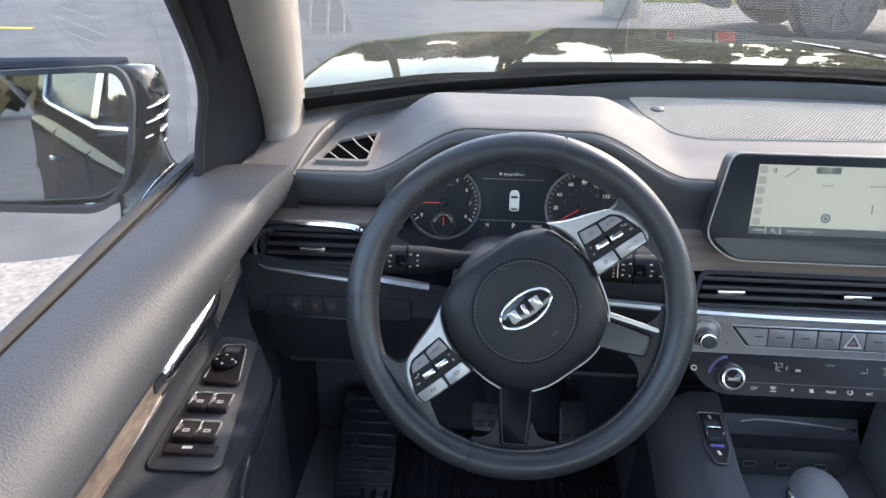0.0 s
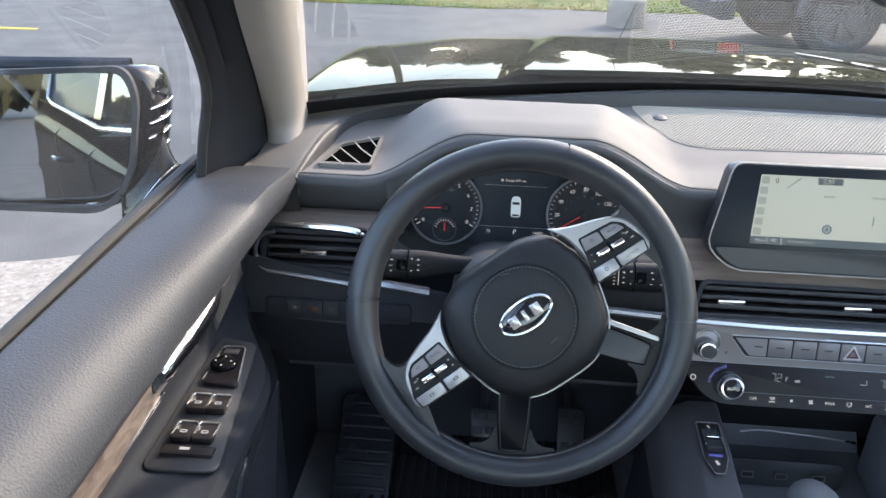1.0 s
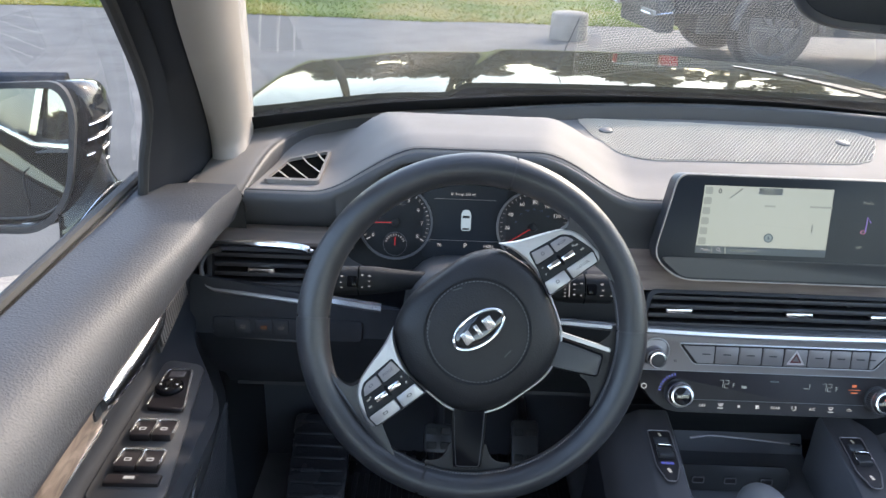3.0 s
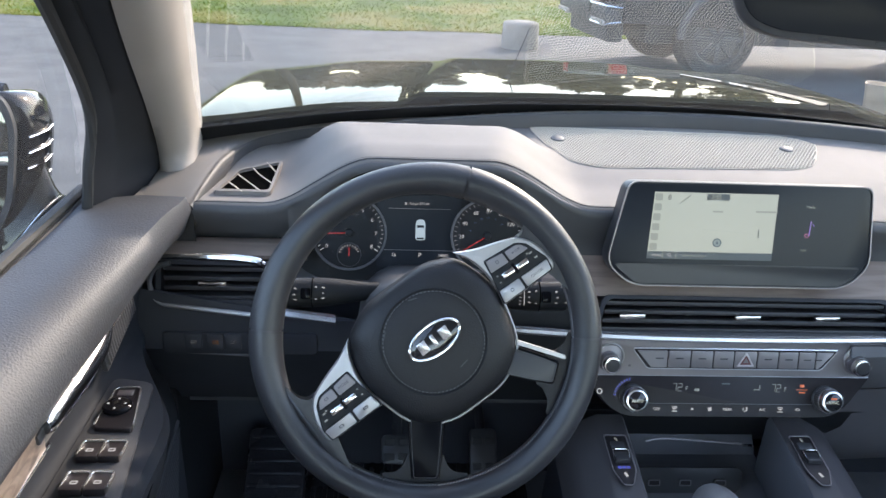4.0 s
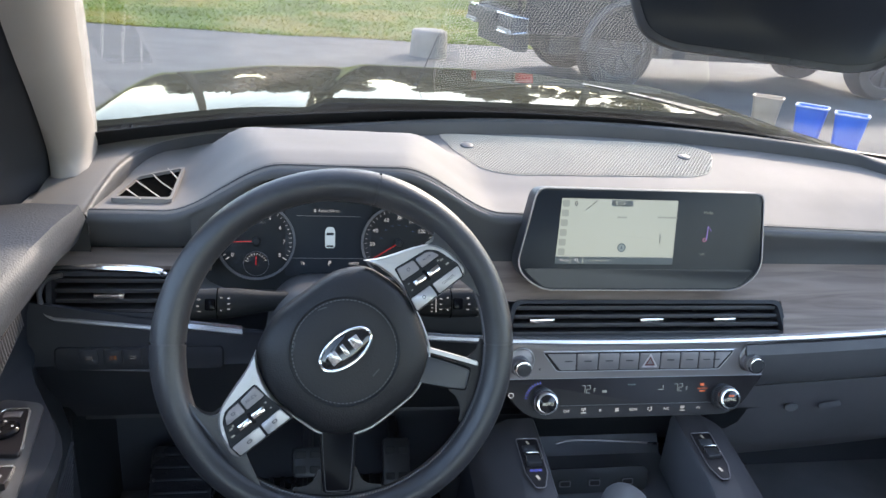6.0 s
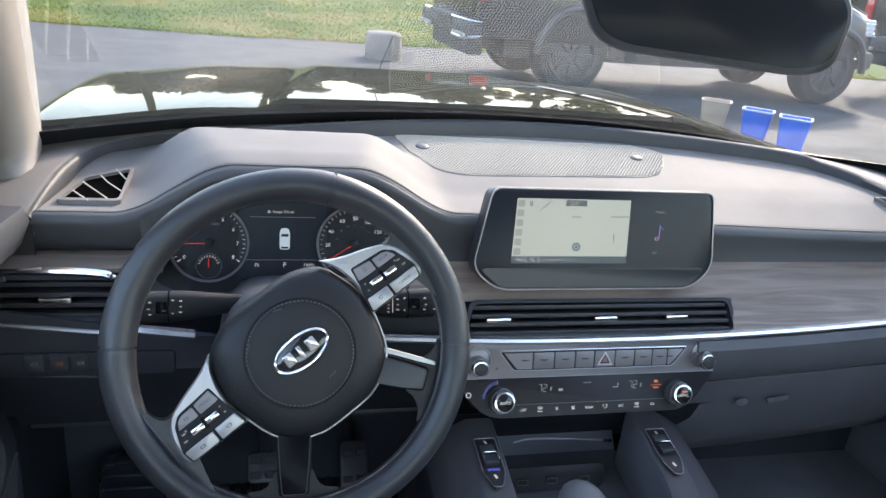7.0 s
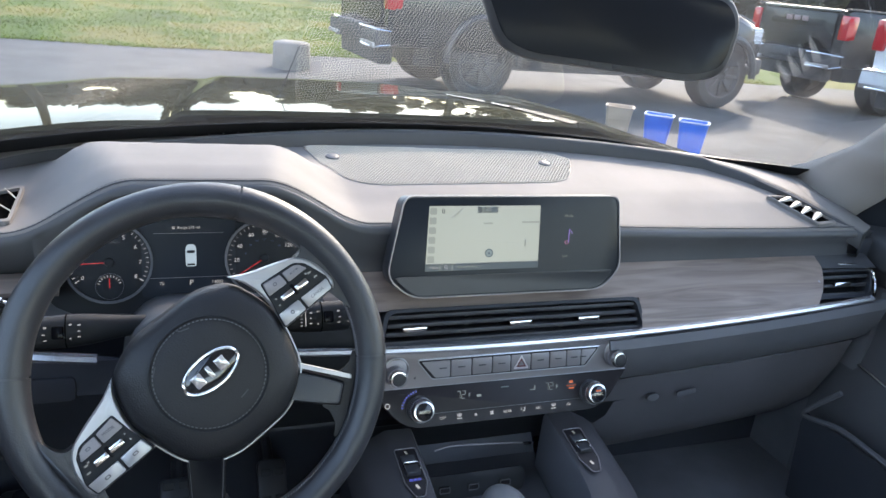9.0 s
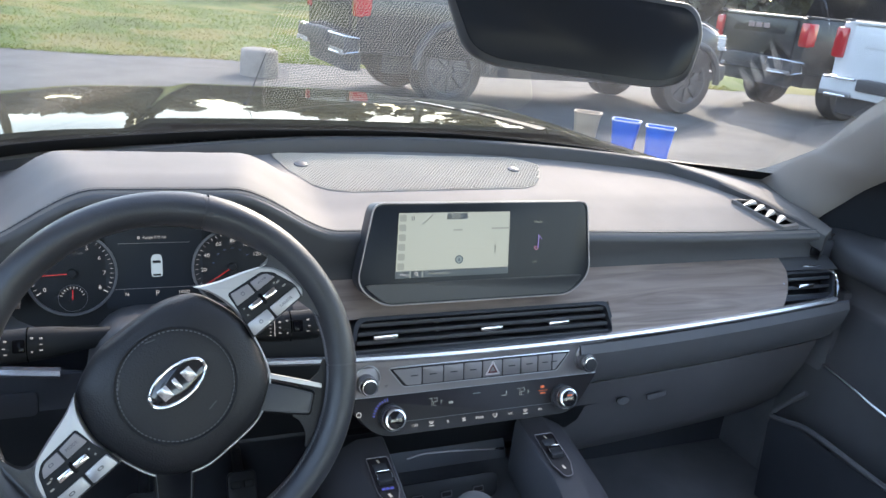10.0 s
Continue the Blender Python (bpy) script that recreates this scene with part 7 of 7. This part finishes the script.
def pickup(name_label, paint_color, m, lift=0.15):
    """A pickup truck: nose towards local +x, near side at local -y, wheels on z = 0."""
    t = thing("pickup_truck", name_label, "pickup truck", "parked trucks")
    P = mat("truck_paint", paint_color, 0.25, metal=0.0, var=0.08, coat=0.15)
    def prism(sections):
        """sections along x: (x, half width, z of belt, z bottom, top half width, z top)"""
        secs = []
        for x, w, zb, zl, wt, zt in sections:
            secs.append([Vector(p) for p in ((x, -w * 0.97, zl), (x, -w, (zl + zb) / 2), (x, -w * 0.985, zb), (x, -wt, zt - 0.02), (x, -wt * 0.93, zt), (x, wt * 0.93, zt), (x, wt, zt - 0.02), (x, w * 0.985, zb), (x, w, (zl + zb) / 2), (x, w * 0.97, zl))])
        return grid([[m @ p for p in s] for s in secs], closed=True, ends=True)
    W = 1.0
    ground_m, m = m, m @ Matrix.Translation((0, 0, lift))
    body = prism([(-2.28, 0.95, 1.28, 0.62, 0.93, 1.36), (-2.22, W, 1.30, 0.55, 0.96, 1.38), (-0.45, W, 1.30, 0.52, 0.96, 1.38)])
    part("bed", body, P, t)
    part("bed_rail", box((1.86, 0.10, 0.03), m @ pose(-1.35, -0.90, 1.385), 0.01), M_BLACK, t, "black cap on the bed side")
    part("bed_rail", box((1.86, 0.10, 0.03), m @ pose(-1.35, 0.90, 1.385), 0.01), M_BLACK, t, "black cap on the bed side")
    part("cab_lower", prism([(-0.42, W, 1.22, 0.50, 0.97, 1.30), (2.0, W, 1.20, 0.50, 0.97, 1.28)]), P, t)
    part("cab", prism([(-0.42, 0.95, 1.30, 1.24, 0.72, 1.86), (-0.2, 0.95, 1.30, 1.24, 0.76, 1.93), (1.1, 0.95, 1.30, 1.24, 0.76, 1.93), (1.9, 0.93, 1.29, 1.24, 0.85, 1.34)]), M_GLOSS, t, "dark glazed cab")
    part("nose", prism([(2.0, W, 1.18, 0.55, 0.92, 1.30), (2.95, 0.99, 1.14, 0.55, 0.90, 1.25), (3.28, 0.95, 1.06, 0.58, 0.84, 1.16), (3.44, 0.88, 0.96, 0.62, 0.76, 1.06)]), P, t, "blunt bonnet and grille")
    part("bonnet_edge", tube([m @ Vector(q) for q in ((2.0, -0.93, 1.30), (2.95, -0.91, 1.25), (3.28, -0.85, 1.155))], 0.012, 6), P, t)
    part("front_bumper", box((0.30, 1.90, 0.24), m @ pose(3.36, 0, 0.56), 0.06), M_BLACK, t)
    for s in (-1, 1):
        lens = part("headlight", box((0.22, 0.08, 0.22), m @ pose(3.26, s * 0.91, 0.99, 0, 0, s * 16), 0.03), M_LENS, t, "clear headlight")
        for k in range(3):
            part("lens_bar", box((0.20, 0.02, 0.012), m @ pose(3.27, s * 0.955, 0.93 + 0.06 * k, 0, 0, s * 16), 0.004), M_CHROME, lens)
        part("bumper_blade", box((0.16, 0.03, 0.04), m @ pose(3.22, s * 0.965, 0.58), 0.01), M_CHROME, t, "bright bumper corner")
        part("wing_badge", box((0.26, 0.012, 0.05), m @ pose(2.30, s * 1.0, 1.12), 0.005), M_SILVER, t, "bright badge on the wing")
        lamp = part("tail_light", box((0.20, 0.17, 0.36), m @ pose(-2.22, s * 0.918, 1.12), 0.04), mat("tail_lens", (0.55, 0.012, 0.02), 0.12, coat=1.0), t, "red tail light")
        part("window_glass", box((0.95, 0.02, 0.36), m @ pose(0.55, s * 0.862, 1.56, s * -18), 0.01), M_PIANO, t)
        part("mirror", box((0.14, 0.22, 0.22), m @ pose(1.55, s * 1.14, 1.32), 0.04), M_GLOSS, t)
    part("tailgate", box((0.05, 1.50, 0.58), m @ pose(-2.285, 0, 1.03), 0.02), P, t)
    part("tailgate_edge", box((0.10, 1.56, 0.035), m @ pose(-2.27, 0, 1.36), 0.012), P if paint_color[0] > 0.3 else M_SILVER, t, "bright top edge of the tailgate")
    part("tailgate_recess", box((0.02, 1.1, 0.16), m @ pose(-2.312, 0, 1.17), 0.008), P, t)
    for k in range(3):
        part("badge_bar", box((0.012, 0.13, 0.075), m @ pose(-2.325, 0.17 - 0.165 * k, 1.20), 0.01), mat("badge", (0.32, 0.22, 0.21) if paint_color[0] < 0.3 else (0.04, 0.04, 0.04), 0.3), t)
    bump = part("rear_bumper", box((0.20, 1.92, 0.20), m @ pose(-2.33, 0, 0.62), 0.05), P if paint_color[0] > 0.3 else M_BLACK, t, "step bumper")
    part("lower_valance", box((0.20, 1.50, 0.22), m @ pose(-2.22, 0, 0.42), 0.04), M_BLACK, t)
    part("bumper_step", box((0.16, 0.85, 0.14), m @ pose(-2.38, 0, 0.68), 0.03), M_BLACK, bump)
    for s in (-1, 1):
        hoop = [m @ Vector(q) for q in ((-2.445, s * 0.46, 0.73), (-2.445, s * 0.80, 0.73), (-2.40, s * 0.93, 0.72), (-2.25, s * 0.985, 0.71), (-2.25, s * 0.985, 0.56), (-2.40, s * 0.93, 0.53), (-2.445, s * 0.80, 0.53), (-2.445, s * 0.52, 0.53))]
        part("bumper_hoop", tube(hoop, 0.018, 8), M_CHROME, bump, "bright outline of the bumper corner")
        part("bumper_lip", box((0.10, 0.46, 0.06), m @ pose(-2.40, s * 0.70, 0.545), 0.02), M_SILVER, bump, "satin lower lip")
    part("underbody", box((4.9, 1.4, 0.22), m @ pose(0.6, 0, 0.42), 0.03), M_BLACK, t)
    for x in (-1.05, 2.80):
        for s in (-1, 1):
            wm = ground_m @ Matrix.Translation((x, s * 0.80, 0.46)) @ Matrix.Scale(1.09, 4) @ Matrix.Rotation(radians(90) * (1 if s < 0 else -1), 4, "X")
            wl = part("wheel", lathe([(0.30, -0.10), (0.40, -0.12), (0.42, -0.08), (0.42, 0.10), (0.39, 0.145), (0.285, 0.15), (0.275, 0.05)], wm, 36, caps=False), M_RUBBER, t, "black tyre")
            part("rim", lathe([(0.285, 0.06), (0.285, 0.15), (0.265, 0.15), (0.24, 0.09), (0.06, 0.11), (0.01, 0.11)], wm, 36), M_BLACK, wl, "black rim")
            for k in range(8):
                a = 2 * math.pi * k / 8
                part("spoke", box((0.20, 0.05, 0.03), wm @ Matrix.Rotation(a, 4, "Z") @ Matrix.Translation((0.15, 0, 0.125)), 0.01), M_BLACK, wl)
            arch_ = [m @ Vector((x + 0.50 * math.cos(b), s * 1.0, 0.46 - lift + 0.54 * math.sin(b))) for b in [math.pi * (k / 16) for k in range(17)]]
            part("wheel_arch", tube(arch_, 0.05, 8), M_BLACK, t)
    return t


# near truck: its near rear wheel stands at (3.17, 7.99)
ang = 4.3
d_ = Vector((math.cos(radians(ang)), math.sin(radians(ang)), 0))
n_ = Vector((-d_.y, d_.x, 0))
o1 = Vector((3.17, 7.99, 0)) + d_ * 1.05 + n_ * 0.95
pickup("dark graphite pickup truck parked side on with chrome rear bumper", (0.030, 0.032, 0.036), pose(*o1, 0, 0, ang), 0.06)
pickup("black pickup truck seen from behind with red tail lights", (0.012, 0.012, 0.014), pose(11.30, 9.25, 0, 0, 0, 1))
pickup("white pickup truck seen from behind with red tail lights", (0.72, 0.72, 0.72), pose(9.75, 5.33, 0, 0, 0, 0))


# ---- distance: a belt of trees and poles behind the lawn ----
M_CROWN = mat("tree_leaves", (0.070, 0.066, 0.032), 0.8, var=0.5, var_scale=0.6)
M_BARK = mat("bark", (0.10, 0.08, 0.065), 0.95, grain=20, bump=0.6, var=0.3)


def tree(x, y, h, seed):
    r = random.Random(seed)
    t = thing("tree", "broad leafy tree at the edge of the car park", "tree", "trees", at=(x, y, 0))
    bm = tube([(x, y, 0), (x + r.uniform(-.2, .2), y, h * 0.3), (x + r.uniform(-.4, .4), y, h * 0.7)], [0.28, 0.20, 0.07], 8)
    for k in range(7):
        a, z = r.uniform(0, 6.28), h * r.uniform(0.25, 0.6)
        tube([(x, y, z), (x + math.cos(a) * h * 0.12, y + math.sin(a) * h * 0.12, z + h * 0.10), (x + math.cos(a) * h * 0.25, y + math.sin(a) * h * 0.25, z + h * 0.22)], [0.09, 0.06, 0.02], 6, bm)
    part("trunk", bm, M_BARK, t)
    bm = bmesh.new()
    blobs = [(r.gauss(0, h * 0.17), r.gauss(0, h * 0.17), h * r.uniform(0.16, 0.92), h * r.uniform(0.08, 0.16)) for _ in range(26)]
    for bx, by, bz, br in blobs:
        for _ in range(110):
            v = Vector((r.gauss(0, 1), r.gauss(0, 1), r.gauss(0, 0.8))).normalized() * br * r.uniform(0.6, 1.05)
            p = Vector((x + bx, y + by, bz)) + v
            s = r.uniform(0.22, 0.5)
            d1 = Vector((r.gauss(0, 1), r.gauss(0, 1), r.gauss(0, 1))).normalized() * s
            d2 = d1.orthogonal().normalized() * s * 0.7
            bm.faces.new([bm.verts.new(q) for q in (p - d1, p + d2, p + d1, p - d2)])
    part("crown", bm, M_CROWN, t, smooth=0)


rt = random.Random(9)
for i in range(18):
    tree(-30 + 3.9 * i + rt.uniform(-1.5, 1.5), 33 + rt.uniform(-3, 8), rt.uniform(3.2, 4.8) if i < 6 else rt.uniform(4.6, 6.4) if i < 9 else rt.uniform(6.2, 9.2), i)
# unseen trees added left and behind, to fill what the wing mirror reflects
for i in range(9):
    tree(-27 + rt.uniform(-4, 4), -34 + 5.2 * i + rt.uniform(-1, 1), rt.uniform(5.5, 8.5), 40 + i)
for i in range(5):
    tree(-25 + 4.0 * i + rt.uniform(-1, 1), -36 + rt.uniform(-3, 3), rt.uniform(5.0, 7.5), 60 + i)
# dense low woods behind the trees
bm = bmesh.new()
rw = random.Random(21)
for i in range(9000):
    x, y = rw.uniform(-45, 50), rw.uniform(38, 44)
    z = (2.3 + 1.1 * math.sin(0.35 * x) * math.sin(0.11 * x + 1) + 0.6 * math.sin(1.3 * x)) * rw.random() ** 0.7
    s_ = rw.uniform(0.35, 0.9)
    a = rw.uniform(0, 6.28)
    d1, d2 = Vector((math.cos(a), math.sin(a) * 0.4, rw.uniform(-0.4, 0.4))) * s_, Vector((0.2 * math.sin(a), 0.2, 1.0)) * s_ * 0.8
    p = Vector((x, y, z + 0.3))
    bm.faces.new([bm.verts.new(q) for q in (p - d1, p - d2, p + d1, p + d2)])
# woods added out of view, left and rear, to close the mirrored horizon
for i in range(10000):
    x, y = rw.uniform(-36, -31), rw.uniform(-45, 32)
    z = (5.0 + 1.2 * math.sin(0.4 * y) + 0.6 * math.sin(1.3 * y)) * rw.random() ** 0.7
    s_, a = rw.uniform(0.4, 0.9), rw.uniform(0, 6.28)
    d1, d2 = Vector((0.4 * math.cos(a), math.sin(a), rw.uniform(-0.4, 0.4))) * s_, Vector((0.2, 0.2 * math.sin(a), 1.0)) * s_ * 0.8
    p = Vector((x, y, z + 0.3))
    bm.faces.new([bm.verts.new(q) for q in (p - d1, p - d2, p + d1, p + d2)])
for i in range(2800):
    x, y = rw.uniform(-36, 12), rw.uniform(-46, -42)
    z = (3.2 + 1.2 * math.sin(0.4 * x) + 0.6 * math.sin(1.3 * x)) * rw.random() ** 0.7
    s_, a = rw.uniform(0.4, 0.9), rw.uniform(0, 6.28)
    d1, d2 = Vector((math.cos(a), 0.4 * math.sin(a), rw.uniform(-0.4, 0.4))) * s_, Vector((0.2 * math.sin(a), 0.2, 1.0)) * s_ * 0.8
    p = Vector((x, y, z + 0.3))
    bm.faces.new([bm.verts.new(q) for q in (p - d1, p - d2, p + d1, p + d2)])
tagged(part("far_woods", bm, M_CROWN, None, smooth=0), "dense dark far woods", "woods", kind="stuff")
for x, y in ((-4.6, 24.0), (9.5, 26.0)):
    pl = thing("utility_pole", "weathered wooden utility pole with cross arm", "pole", "utility poles", at=(x, y, 0))
    part("shaft", tube([(x, y, 0), (x, y, 10.5)], [0.17, 0.12], 10), M_BARK, pl)
    part("cross_arm", box((2.2, 0.1, 0.12), pose(x, y, 9.6)), M_BARK, pl)
for k, dx in enumerate((-0.9, 0.0, 0.9)):
    w = thing("power_line", "thin black overhead wire", "wire", "overhead wires")
    part("wire", tube([(-4.6 + dx + 14.1 * (t / 10) * 1.0 + (t < 0) * 0 , 24 + 2.0 * t / 10, 9.7 - 1.2 * (1 - ((t - 5) / 5) ** 2)) for t in range(-20, 31)], 0.02, 5), M_RUBBER, w)
